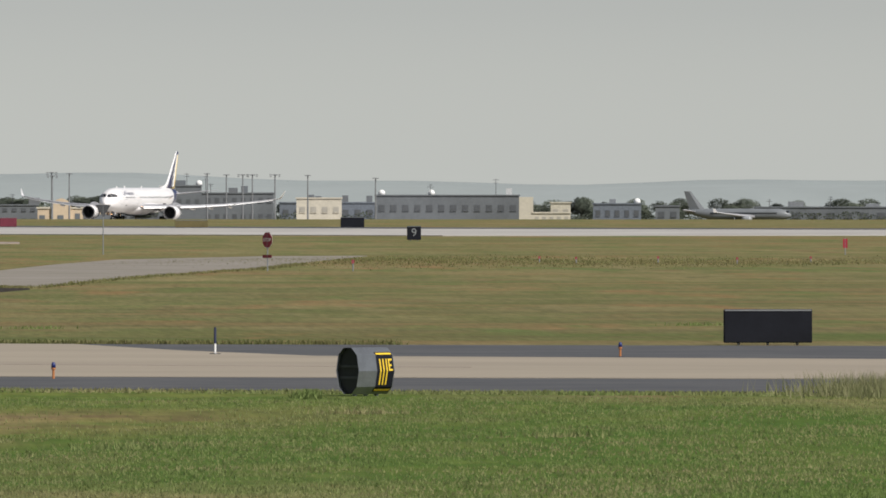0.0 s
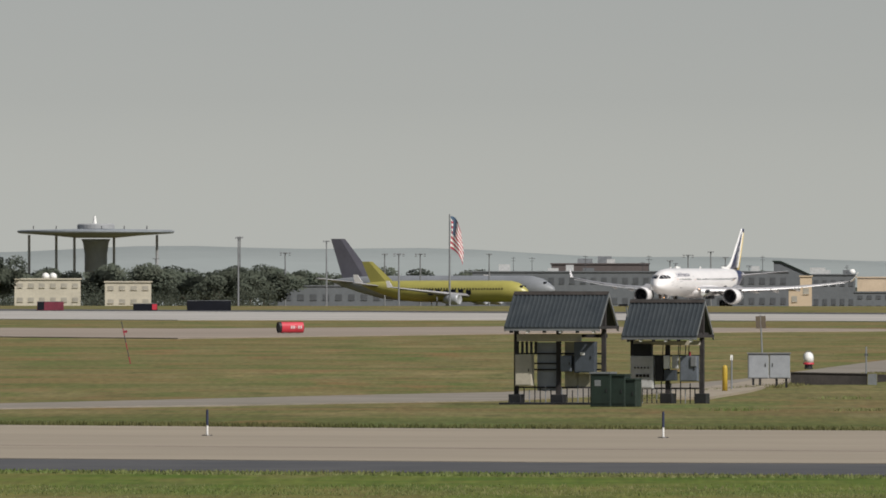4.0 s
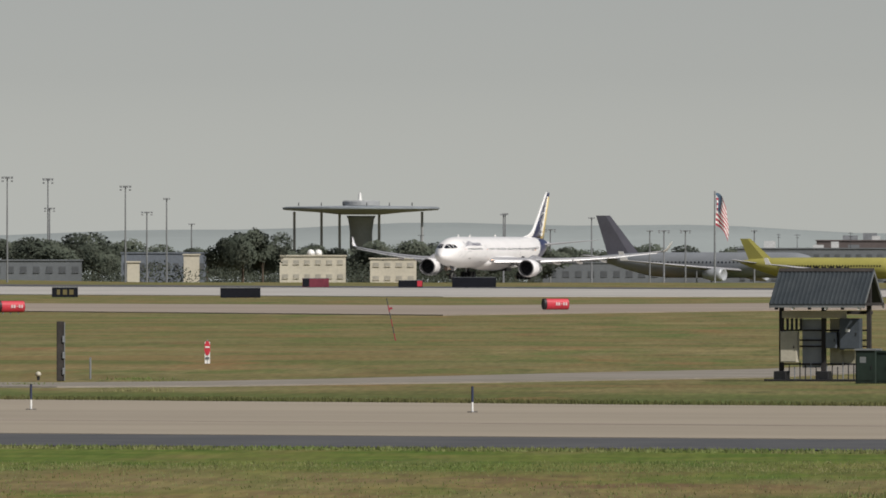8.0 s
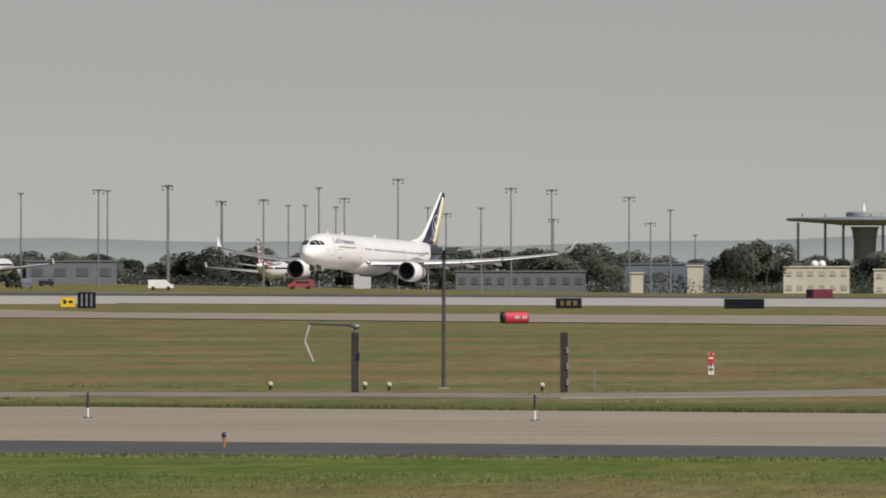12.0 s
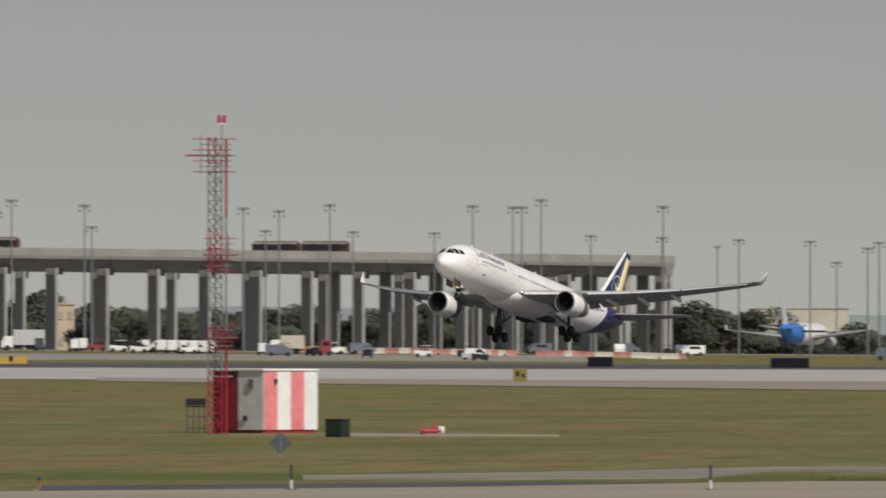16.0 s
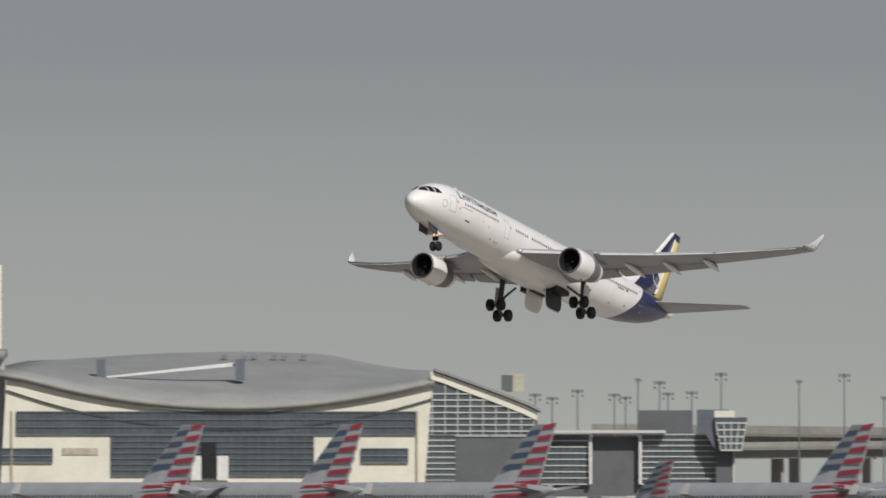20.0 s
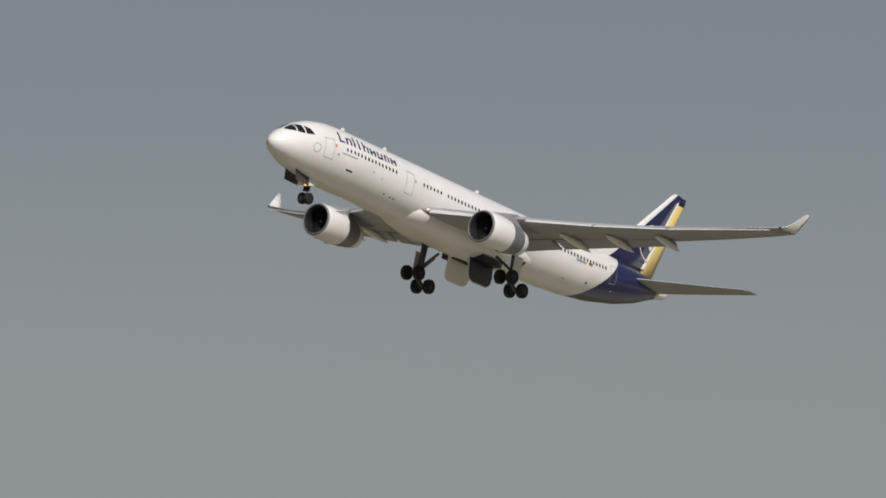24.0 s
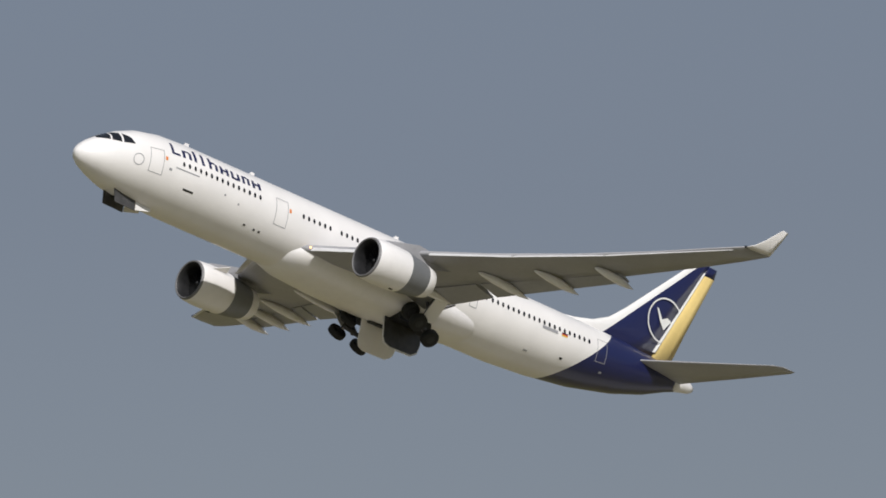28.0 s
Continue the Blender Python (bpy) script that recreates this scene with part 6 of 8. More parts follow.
def make_tree(seed, n=8000, wide=9.0, tall=9.0):
    t = thing("tree", Matrix.Identity(4), "broad dark green tree with an uneven crown", "tree", "far trees")
    me, boughs = tree_mesh(seed, n, wide, tall)
    c = new("crown", me)
    c.parent = t
    bm = rod((0, 0, -0.5), (0, 0, tall * 0.5), 0.28, 0.16, 7)
    for bx, by, bz, br in boughs[:5]:
        add_rod(bm, (0, 0, tall * 0.32), (bx, by, bz), 0.12, 0.04, 5)
    part("trunk", bm, M_BARK, t, "brown trunk and limbs")
    return t


TREES = [make_tree(s) for s in (11, 12, 13, 14)]
FREE = list(TREES)
rng = random.Random(77)


def fresh_copy(base, m):
    """A copy whose own size replaces that of the first one."""
    s = base.matrix_basis.to_scale()
    copy_thing(base, m @ Matrix.Diagonal((1 / s.x, 1 / s.y, 1 / s.z, 1)))


def plant(u, d, height, wide=None):
    x, y = spot(u, d)
    k = height / 10.4
    w = (wide or height * rng.uniform(0.95, 1.35)) / 9.0
    m = Matrix.Translation((x, y, lie(x, y))) @ Matrix.Rotation(rng.uniform(0, 6.28), 4, "Z") @ Matrix.Diagonal((w, w, k, 1))
    if FREE:
        FREE.pop().matrix_basis = m
    else:
        fresh_copy(TREES[rng.randrange(4)], m)


def tops(u0, u1, step, d, v_top, jitter):
    u = u0
    while u < u1:
        dd = d + rng.uniform(-90, 90)
        x, y = spot(u, dd)
        plant(u, dd, max(3.5, level_at(v_top + rng.uniform(-jitter, jitter), dd) - lie(x, y)))
        u += step * rng.uniform(0.7, 1.3)


tops(-2250, -1080, 62, 3350, 478, 9)
tops(-1080, -440, 55, 3300, 470, 9)
tops(-440, 160, 62, 3400, 483, 10)
tops(120, 345, 30, 3350, 489, 6)
tops(330, 720, 75, 3850, 488, 8)
plant(-185, 2900, 13.5, 9.5)
plant(-150, 2920, 12.0, 8.0)
tops(720, 1350, 90, 3750, 497, 5)
tops(1350, 3500, 85, 3800, 521, 6)
tops(-4350, -3230, 66, 3250, 428, 16)
tops(-3230, -2620, 58, 3300, 443, 12)
tops(-2620, -2060, 46, 3250, 433, 6)
tops(-4350, -2300, 80, 3150, 462, 10)

for u0, u1, v in ((1466, 1521, 518), (1604, 1672, 516), (1687, 1726, 520)):
    tops(u0, u1, 18, 3700, v, 3)

# nearer band of hedges and scrub behind the runway
M_SCRUB = island_mat("scrub_leaves", (0.085, 0.1, 0.08), (0.105, 0.114, 0.088))


def scrub(name, u0, u1, d0, d1, count, h, label):
    r = random.Random(int(u0 * 3 + d0))
    vs, fs = [], []
    for _ in range(count):
        u, d = r.uniform(u0, u1), r.uniform(d0, d1)
        x, y = spot(u, d)
        hh = h * (0.55 + 0.45 * noise.noise((u / 60.0, d / 90.0, 0.0)))
        c = Vector((x, y, lie(x, y) + r.uniform(0.0, 1.0) * hh))
        a, b = Vector((r.gauss(0, 1), r.gauss(0, 1), r.gauss(0, 1))).normalized(), Vector((r.gauss(0, 1), r.gauss(0, 1), r.gauss(0, 1))).normalized()
        s = r.uniform(0.15, 0.34)
        k = len(vs)
        vs += [tuple(c - a * s), tuple(c + b * s), tuple(c + a * s), tuple(c - b * s)]
        fs.append((k, k + 1, k + 2, k + 3))
    me = bpy.data.meshes.new(name)
    me.from_pydata(vs, [], fs)
    me.materials.append(M_SCRUB)
    tagged(new(name, me), label, "shrubs", kind="stuff")


scrub("woodland", -2300, 345, 3230, 3420, 64000, 7.0, "dense dark woodland behind the airfield")
scrub("woodland", 320, 700, 3800, 3900, 9000, 7.0, "dark woodland behind the parked airliners")
scrub("woodland", 700, 3500, 3650, 3850, 50000, 6.0, "distant dark woodland beyond the runway")
scrub("woodland", -4350, -2200, 3150, 3300, 60000, 8.0, "dark woodland beneath the viaduct")


M_MASTGREY = mat("mast_grey_paint", (0.20, 0.205, 0.21), 0.6, 0.2, 0.1, 3.0)


def light_mast(tall, arms):
    t = thing("light_mast", Matrix.Identity(4), "tall slender light mast with a ring of floodlights", "light mast", "light masts")
    part("pole", rod((0, 0, -1), (0, 0, tall), 0.2, 0.11, 8), M_MASTGREY, t)
    part("cross_arm", box(0, 0, tall, arms, 0.12, 0.02), M_MASTGREY, t)
    n = 4
    for k in range(n):
        x = -arms / 2 + arms * (k + 0.5) / n
        if arms > 2 and k in (0, 3):
            part("floodlight", box(x, -0.2, tall - 0.42, arms / n * 0.7, 0.45, 0.16), M_MASTGREY, t)
        part("floodlight", box(x, -0.2, tall - 0.1, arms / n * 0.72, 0.45, 0.2), M_MASTGREY, t)
    return t


MASTS = [light_mast(10.0, 2.3), light_mast(10.0, 1.3)]
USED = set()


def put_mast(u, v_top, d, wide=True):
    base = MASTS[0 if wide else 1]
    x, y = spot(u, d)
    z = lie(x, y)
    k = (level_at(v_top, d) - z) / 10.0
    s = 1.0 if d < 3200 else 1.15
    m = Matrix.Translation((x, y, z)) @ Matrix.Rotation(radians(facing(u)), 4, "Z") @ Matrix.Diagonal((s, s, k, 1))
    if wide not in USED:
        USED.add(wide)
        base.matrix_basis = m
    else:
        fresh_copy(base, m)


for u, v, far, wide in [
        (1557, 480, 1, 1), (1588, 482, 1, 0), (1832, 482, 1, 0), (1866, 484, 1, 0), (1895, 484, 1, 1), (1912, 484, 1, 1), (1952, 484, 1, 1), (2010, 485, 1, 0), (2130, 490, 1, 0),
        (279, 440, 1, 0), (130, 478, 1, 0), (359, 468, 1, 1), (432, 447, 0, 0), (535, 470, 1, 0), (560, 470, 0, 1), (598, 470, 1, 1), (1040, 482, 1, 0), (1072, 472, 1, 1), (1112, 466, 1, 0), (1138, 476, 1, 0), (1428, 478, 1, 0), (1558, 486, 1, 1), (720, 470, 1, 0),
        (-1210, 371, 0, 1), (-1115, 398, 1, 1), (-1040, 396, 1, 1), (-996, 405, 1, 0), (-966, 405, 1, 0), (-942, 374, 0, 0), (-897, 393, 1, 1), (-912, 408, 1, 0), (-802, 359, 0, 1), (-749, 409, 0, 0), (-717, 420, 1, 1), (-655, 410, 0, 0), (-602, 375, 0, 1),
        (-527, 430, 1, 1), (-393, 391, 0, 1), (-320, 413, 0, 0), (-355, 437, 0, 1), (-276, 458, 1, 0), (-530, 378, 1, 1), (276, 441, 0, 0),
        (-2062, 334, 0, 1), (-1936, 337, 0, 1), (-1889, 374, 1, 1), (-1834, 349, 0, 1), (-1814, 339, 0, 1), (-1784, 354, 0, 0), (-1700, 347, 0, 1), (-1616, 347, 0, 1), (-1618, 378, 0, 0), (-1543, 373, 0, 1), (-1469, 384, 0, 0), (-1332, 378, 0, 1),
        (-1316, 379, 1, 0), (-1208, 370, 0, 0), (-1113, 399, 1, 0), (-1040, 395, 0, 0),
        (-2786, 272, 0, 1), (-2745, 320, 0, 1), (-2601, 322, 0, 1), (-2533, 274, 0, 1), (-2462, 276, 0, 1), (-2446, 276, 0, 1), (-2412, 263, 0, 1), (-2324, 327, 0, 1), (-2196, 275, 0, 1), (-2198, 330, 0, 1), (-2100, 346, 1, 0),
        (-3843, 279, 0, 1), (-3788, 251, 0, 1), (-3706, 263, 0, 1), (-3682, 290, 0, 1), (-3488, 261, 0, 1), (-3425, 270, 0, 1), (-3388, 283, 0, 1), (-3376, 285, 0, 1), (-3349, 264, 0, 1), (-3220, 273, 0, 1), (-3207, 311, 0, 1), (-2939, 278, 0, 1), (-2876, 283, 0, 1), (-2900, 318, 0, 1),
        (-4645, 273, 0, 1), (-4538, 253, 0, 0), (-4500, 258, 0, 1), (-4485, 278, 0, 1), (-4443, 276, 0, 1), (-4391, 243, 0, 1), (-4253, 256, 0, 0), (-4173, 245, 0, 1), (-4103, 285, 0, 0), (-3968, 258, 0, 0), (-3952, 253, 0, 1), (-3846, 278, 0, 1),
        (-4800, 272, 0, 0), (-4720, 280, 0, 1), (-4690, 286, 0, 1), (-4580, 280, 0, 1), (-4560, 285, 0, 1)]:
    put_mast(u, v, 3400 if far else 2780, bool(wide))


# ---- parked airliners ----
M_SILVER = mat("silver_grey_paint", (0.36, 0.37, 0.385), 0.4, 0.1, 0.06, 5.0)
M_STRIPE_R = mat("stripe_red", (0.42, 0.06, 0.085), 0.4, 0.0, 0.05, 3.0)
M_STRIPE_B = mat("stripe_blue", (0.08, 0.125, 0.19), 0.4, 0.0, 0.05, 3.0)
M_YELBODY = mat("bright_yellow_paint", (0.37, 0.335, 0.09), 0.35, 0.0, 0.05, 4.0)
M_DULLGREY = mat("dull_grey_paint", (0.22, 0.23, 0.245), 0.5, 0.0, 0.06, 5.0)
M_PLUM = mat("dark_plum_paint", (0.15, 0.145, 0.175), 0.4, 0.0, 0.08, 4.0)
M_SKYBLUE = mat("sky_blue_paint", (0.03, 0.18, 0.55), 0.4, 0.0, 0.08, 4.0)


def parked_jet(m, L, R, body, fin_mat, label, stripes=False, group="", rear=None, tall=0.155, base=0.80, tip=0.935, foot=0.945):
    """Airliner on its wheels: y aft from the tip of the fin, nose at -0.96 L; z from the ground."""
    t = thing("airliner", m, label, "airplane", group)
    ax = R * 1.85
    y0 = -0.96 * L
    prof = [(0, 0.02, -0.12), (0.01, 0.28, -0.1), (0.03, 0.55, -0.06), (0.06, 0.82, -0.02), (0.1, 0.97, 0), (0.14, 1, 0), (0.4, 1, 0), (0.66, 1, 0), (0.76, 0.92, 0.07), (0.86, 0.66, 0.28), (0.94, 0.36, 0.46), (0.985, 0.14, 0.56), (1, 0.04, 0.58)]
    rings = [[(R * k * math.cos(a), y0 + f * L, ax + R * c + R * k * math.sin(a)) for a in [2 * math.pi * i / 20 for i in range(20)]] for f, k, c in prof]
    part("fuselage", loft(rings), body, t, soft=True)
    if rear:
        part("rear_band", loft([[(R * k * 1.01 * math.cos(a), y0 + f * L, ax + R * c + R * 1.01 * k * math.sin(a)) for a in [2 * math.pi * i / 20 for i in range(20)]] for f, k, c in prof[7:]]), rear, t, "coloured rear fuselage", True)
    h = tall * L
    z0, z1 = ax + R * 0.75, ax + R + h
    le = lambda z: y0 + L * (base + (tip - base) * (z - z0) / (z1 - z0))
    te = lambda z: y0 + L * (foot + (0.998 - foot) * (z - z0) / (z1 - z0))
    def fin_ring(z, th):
        a, b = le(z), te(z)
        return [(0, a, z), (th, a + 0.3 * (b - a), z), (0.03, b, z), (-0.03, b, z), (-th, a + 0.3 * (b - a), z)]
    part("fin", loft([fin_ring(z0, 0.32), fin_ring(z1, 0.14)]), fin_mat, t, "tail fin")
    if stripes:
        n = 11
        for k in range(n):
            za, zb = z0 + (z1 - z0) * (k + 0.06) / n, z0 + (z1 - z0) * (k + 0.94) / n
            ms = lambda z: le(z) * 0.5 + te(z) * 0.5
            for s in (-1, 1):
                x = s * (0.36 - 0.18 * k / n)
                if k % 2 == 0:
                    part("stripe", plate([(x, ms(za), za - 0.1), (x, te(za), za + 0.28), (x, te(zb), zb + 0.28), (x, ms(zb), zb - 0.1)], 0.02 * s, 0), M_STRIPE_R, t, "red tail stripe")
                if k > 2:
                    part("stripe", plate([(x, le(za) + 0.15, za - 0.2), (x, ms(za), za + 0.1), (x, ms(zb), zb + 0.1), (x, le(zb) + 0.15, zb - 0.2)], 0.02 * s, 0), M_STRIPE_B if k % 2 else M_SILVER, t, "blue or grey tail stripe")
        for z, h2 in ((ax + R * 0.62, R * 0.2), (ax + R * 0.12, R * 0.2)):
            for s in (-1, 1):
                part("stripe", plate([(s * R * 0.93, y0 + 0.77 * L, z), (s * R * 0.62, y0 + 0.905 * L, z + 0.25), (s * R * 0.62, y0 + 0.905 * L, z + h2 + 0.25), (s * R * 0.93, y0 + 0.79 * L, z + h2)], 0.05 * s, 0), M_STRIPE_R, t, "red fuselage stripe")
    span = 0.47 * L
    for s in (-1, 1):
        w = [[(s * x, y0 + f * L + a * c * L, z + b * th) for a, b in FOIL] for x, f, c, z, th in ((R * 0.6, 0.31, 0.16, ax - R * 0.45, 0.6), (span * 0.35, 0.41, 0.095, ax - R * 0.2, 0.4), (span, 0.56, 0.03, ax + R * 0.35, 0.15))]
        wing = part("wing", loft(w), M_GREY, t, "grey wing", True)
        part("winglet", plate([(s * span, y0 + 0.56 * L, ax + R * 0.35), (s * span, y0 + 0.595 * L, ax + R * 0.35), (s * span, y0 + 0.605 * L, ax + R * 0.35 + 0.035 * L), (s * span, y0 + 0.585 * L, ax + R * 0.35 + 0.035 * L)], s * 0.1, 0), M_WHITE, wing)
        ex, ez = s * span * 0.33, ax - R * 0.75
        er = R * 0.5
        part("engine", loft([[(ex + r * er * math.cos(a), y0 + f * L, ez + r * er * math.sin(a)) for a in [2 * math.pi * i / 16 for i in range(16)]] for f, r in ((0.335, 0.8), (0.33, 0.92), (0.345, 1.05), (0.38, 1.0), (0.42, 0.6))]), M_SILVER, t, "round engine pod", True)
        tp = [[(s * x, y0 + f * L + a * c * L, z + b * 0.2) for a, b in FOIL] for x, f, c, z in ((R * 0.2, 0.87, 0.085, ax + R * 0.45), (span * 0.33, 0.945, 0.03, ax + R * 0.75))]
        part("tailplane", loft(tp), M_GREY, t, "pale tailplane", True)
        gx = s * R * 1.1
        leg = part("main_gear", rod((gx, y0 + 0.515 * L, ax - R * 0.5), (gx, y0 + 0.515 * L, 0.6), 0.16), M_STEEL, t)
        for dx in (-0.4, 0.4):
            part("wheel", rod((gx + dx - 0.18, y0 + 0.515 * L, 0.55), (gx + dx + 0.18, y0 + 0.515 * L, 0.55), 0.55, n=14), M_BLACK, leg)
    ng = part("nose_gear", rod((0, y0 + 0.1 * L, ax - R * 0.8), (0, y0 + 0.1 * L, 0.5), 0.12), M_STEEL, t)
    for dx in (-0.3, 0.3):
        part("wheel", rod((dx - 0.12, y0 + 0.1 * L, 0.42), (dx + 0.12, y0 + 0.1 * L, 0.42), 0.42, n=12), M_BLACK, ng)
    rowb = bmesh.new()
    for s in (-1, 1):
        for k in range(36):
            f = 0.13 + 0.62 * k / 36
            add_box(rowb, s * R * 0.985, y0 + f * L, ax + R * 0.22, 0.06, 0.3, 0.4)
    part("window_band", rowb, M_GLASS, t, "row of small dark cabin windows")["kind"] = "stuff"
    part("cockpit_window", box(0, y0 + 0.035 * L, ax + R * 0.42, R * 0.9, 0.5, 0.5, Matrix.Rotation(radians(-30), 4, "X")), M_GLASS, t)
    return t


def jet_at(u, d, turn):
    x, y = spot(u, d)
    return pose(x, y, lie(x, y) + 0.08, 0, 0, facing(u, turn))


M_FINGREY = mat("pale_grey_fin_paint", (0.50, 0.51, 0.53), 0.4, 0.0, 0.05, 4.0)
# one flat grey that gives the far airliner its hazy look
M_HAZEGREY = mat("haze_grey_paint", (0.17, 0.18, 0.19), 0.5, 0.0, 0.08, 4.0)
striped = "silver airliner with red, white and blue striped tail at its gate"
big = parked_jet(jet_at(-4137, 2560, 230), 52.0, 3.1, M_SILVER, M_FINGREY, striped, True, "airliners at the terminal", tall=0.19, base=0.715, tip=0.905, foot=0.925)
for u, d, turn in ((-3838, 2560, 230), (-4699, 2560, 231), (-5040, 2570, 230), (-5322, 2580, 230)):
    copy_thing(big, jet_at(u, d, turn))
small = parked_jet(jet_at(-4486, 2545, 220), 41.0, 2.05, M_SILVER, M_FINGREY, "smaller silver airliner with a striped tail at its gate", True, "airliners at the terminal", base=0.73, tip=0.905)
copy_thing(small, jet_at(-3534, 2620, 242))
REGIONAL = parked_jet(jet_at(-1082, 2950, 165), 29.0, 1.7, M_WHITE, M_WHITE, "white regional airliner with striped tail taxiing away", True)
parked_jet(jet_at(-1985, 2850, 165), 30.0, 2.1, M_WHITE, M_FINGREY, "white airliner with a bright blue rear fuselage, parked", rear=M_SKYBLUE)
parked_jet(jet_at(-1553, 2900, 165), 28.0, 1.6, M_WHITE, M_WHITE, "small all-white airliner parked on the far apron")
parked_jet(jet_at(455, 3480, 58), 61.0, 2.95, M_DULLGREY, M_PLUM, "dull grey wide-body airliner with a dark plum tail, parked", tall=0.14)
YELLOW_JET = parked_jet(jet_at(443, 3340, 62), 42.0, 2.4, M_YELBODY, M_YELBODY, "bright yellow airliner taxiing beyond the runway", tall=0.1)
parked_jet(jet_at(2683, 3500, 75), 26.0, 1.4, M_HAZEGREY, M_HAZEGREY, "grey airliner with a dark tail on the far apron")
# black name bars on the yellow fuselage
for k in range(6):
    part("name_bar", box(2.38, -26.5 + 1.9 * k, 4.2, 0.1, 1.25, 1.3 if k % 3 else 1.0), M_SIGNBLACK, YELLOW_JET, "black lettering bar")
    part("name_bar", box(-2.38, -26.5 + 1.9 * k, 4.2, 0.1, 1.25, 1.3 if k % 3 else 1.0), M_SIGNBLACK, YELLOW_JET, "black lettering bar")

# big flag on its staff
flag = thing("flag", Matrix.Identity(4), "large red, white and blue flag hanging from a tall staff", "flag")
x, y = spot(650, 3300)
flag.matrix_basis = pose(x, y, lie(x, y), 0, 0, facing(650))
part("staff", rod((0, 0, 0), (0, 0, level_at(400, 3300) - lie(x, y)), 0.25, 0.15, 8), M_STEEL, flag)
zt = level_at(403, 3300) - lie(x, y)
for k in range(13):
    def edge(i, q):
        w = i / 6.0
        return (0.2 + 2.6 * w + 0.25 * math.sin(w * 5 + k * 0.35), 0.35 * math.sin(w * 7.0), zt - 0.55 * (k + q) - 3.4 * w * w - 0.3 * w)
    bm = bmesh.new()
    pts = [[bm.verts.new(edge(i, q)) for q in (0, 1)] for i in range(7)]
    for a, b in zip(pts, pts[1:]):
        bm.faces.new((a[0], b[0], b[1], a[1]))
    part("flag_stripe", bm, M_STRIPE_R if k % 2 == 0 else M_WPAINT, flag, "red stripe" if k % 2 == 0 else "white stripe")
bm = bmesh.new()
pts = []
for i in range(4):
    w = i / 6.0
    pts.append([bm.verts.new((0.2 + 2.6 * w + 0.25 * math.sin(w * 5 + q * 0.35), 0.35 * math.sin(w * 7.0) - 0.06, zt - 0.55 * q - 3.4 * w * w - 0.3 * w)) for q in (0, 7)])
for a, b in zip(pts, pts[1:]):
    bm.faces.new((a[0], b[0], b[1], a[1]))
part("canton", bm, M_STRIPE_B, flag, "dark blue canton")


# ---- vehicles and apron clutter ----
M_TRAINRED = mat("dull_red_paint", (0.30, 0.05, 0.05), 0.5, 0.0, 0.1, 2.0)
def box_truck(m, L, h, body, cab_mat, label, group="apron vehicles"):
    t = thing("box_truck", m, label, "truck", group)
    part("cargo_box", box(0.6, 0, 0.9 + h / 2, L, 2.4, h, bevel=0.05), body, t)
    part("cab", loft([[(-L / 2 + dx, y, z) for dx, z in ((0.55, 0.5), (-1.3, 0.5), (-1.3, 1.5), (-0.9, 2.3), (0.55, 2.4))] for y in (-1.1, 1.1)]), cab_mat, t)
    part("windscreen", box(-L / 2 - 1.14, 0, 1.85, 0.06, 1.9, 0.6, Matrix.Rotation(radians(-25), 4, "Y")), M_GLASS, t)
    part("chassis", box(0, 0, 0.65, L + 1.2, 1.0, 0.25), M_DARK, t)
    for x in (-L / 2 - 0.4, L / 2 - 0.6):
        for y in (-1.05, 1.05):
            part("wheel", rod((x, y - 0.15, 0.45), (x, y + 0.15, 0.45), 0.45, n=12), M_BLACK, t)
    return t


def van(m, body, label, L=4.6, h=1.9):
    t = thing("van", m, label, "van", "apron vehicles")
    part("body", loft([[(x, y, z) for x, z in ((-L / 2, 0.4), (L / 2, 0.4), (L / 2, h), (-L * 0.2, h), (-L * 0.36, h * 0.62), (-L / 2, h * 0.55))] for y in (-0.9, 0.9)]), body, t)
    part("side_window", box(0.2, -0.91, h * 0.76, L * 0.5, 0.03, h * 0.25), M_GLASS, t)
    for x in (-L * 0.3, L * 0.3):
        for y in (-0.85, 0.85):
            part("wheel", rod((x, y - 0.12, 0.36), (x, y + 0.12, 0.36), 0.36, n=12), M_BLACK, t)
    return t


def tug(m, body, label):
    t = thing("baggage_tug", m, label, "tractor", "apron vehicles")
    part("body", loft([[(x, y, z) for x, z in ((-1.4, 0.35), (1.4, 0.35), (1.4, 1.0), (0.2, 1.05), (-1.4, 1.2))] for y in (-0.75, 0.75)]), body, t)
    for x in (-0.2, 1.2):
        part("post", box(x, -0.6, 1.45, 0.07, 0.07, 0.9), M_DARK, t)
    part("canopy", box(0.5, 0, 1.92, 1.7, 1.5, 0.08), body, t)
    part("seat", box(0.6, 0, 1.25, 0.5, 1.0, 0.35), M_BLACK, t)
    for x in (-0.9, 0.95):
        for y in (-0.7, 0.7):
            part("wheel", rod((x, y - 0.12, 0.35), (x, y + 0.12, 0.35), 0.35, n=12), M_BLACK, t)
    return t


def cargo_can(m, body, label):
    t = thing("baggage_container", m, label, "container", "baggage containers")
    part("shell", loft([[(x, y, z) for x, z in ((-0.75, 0.5), (0.55, 0.5), (0.85, 0.9), (0.85, 2.1), (-0.75, 2.1))] for y in (-0.75, 0.75)]), body, t)
    part("door", box(0.03, -0.77, 1.32, 1.3, 0.03, 1.4), M_WPAINT, t)
    part("dolly", box(0, 0, 0.38, 1.8, 1.5, 0.16), M_DARK, t)
    for x in (-0.65, 0.65):
        for y in (-0.6, 0.6):
            part("wheel", rod((x, y - 0.07, 0.2), (x, y + 0.07, 0.2), 0.2, n=10), M_BLACK, t)
    return t


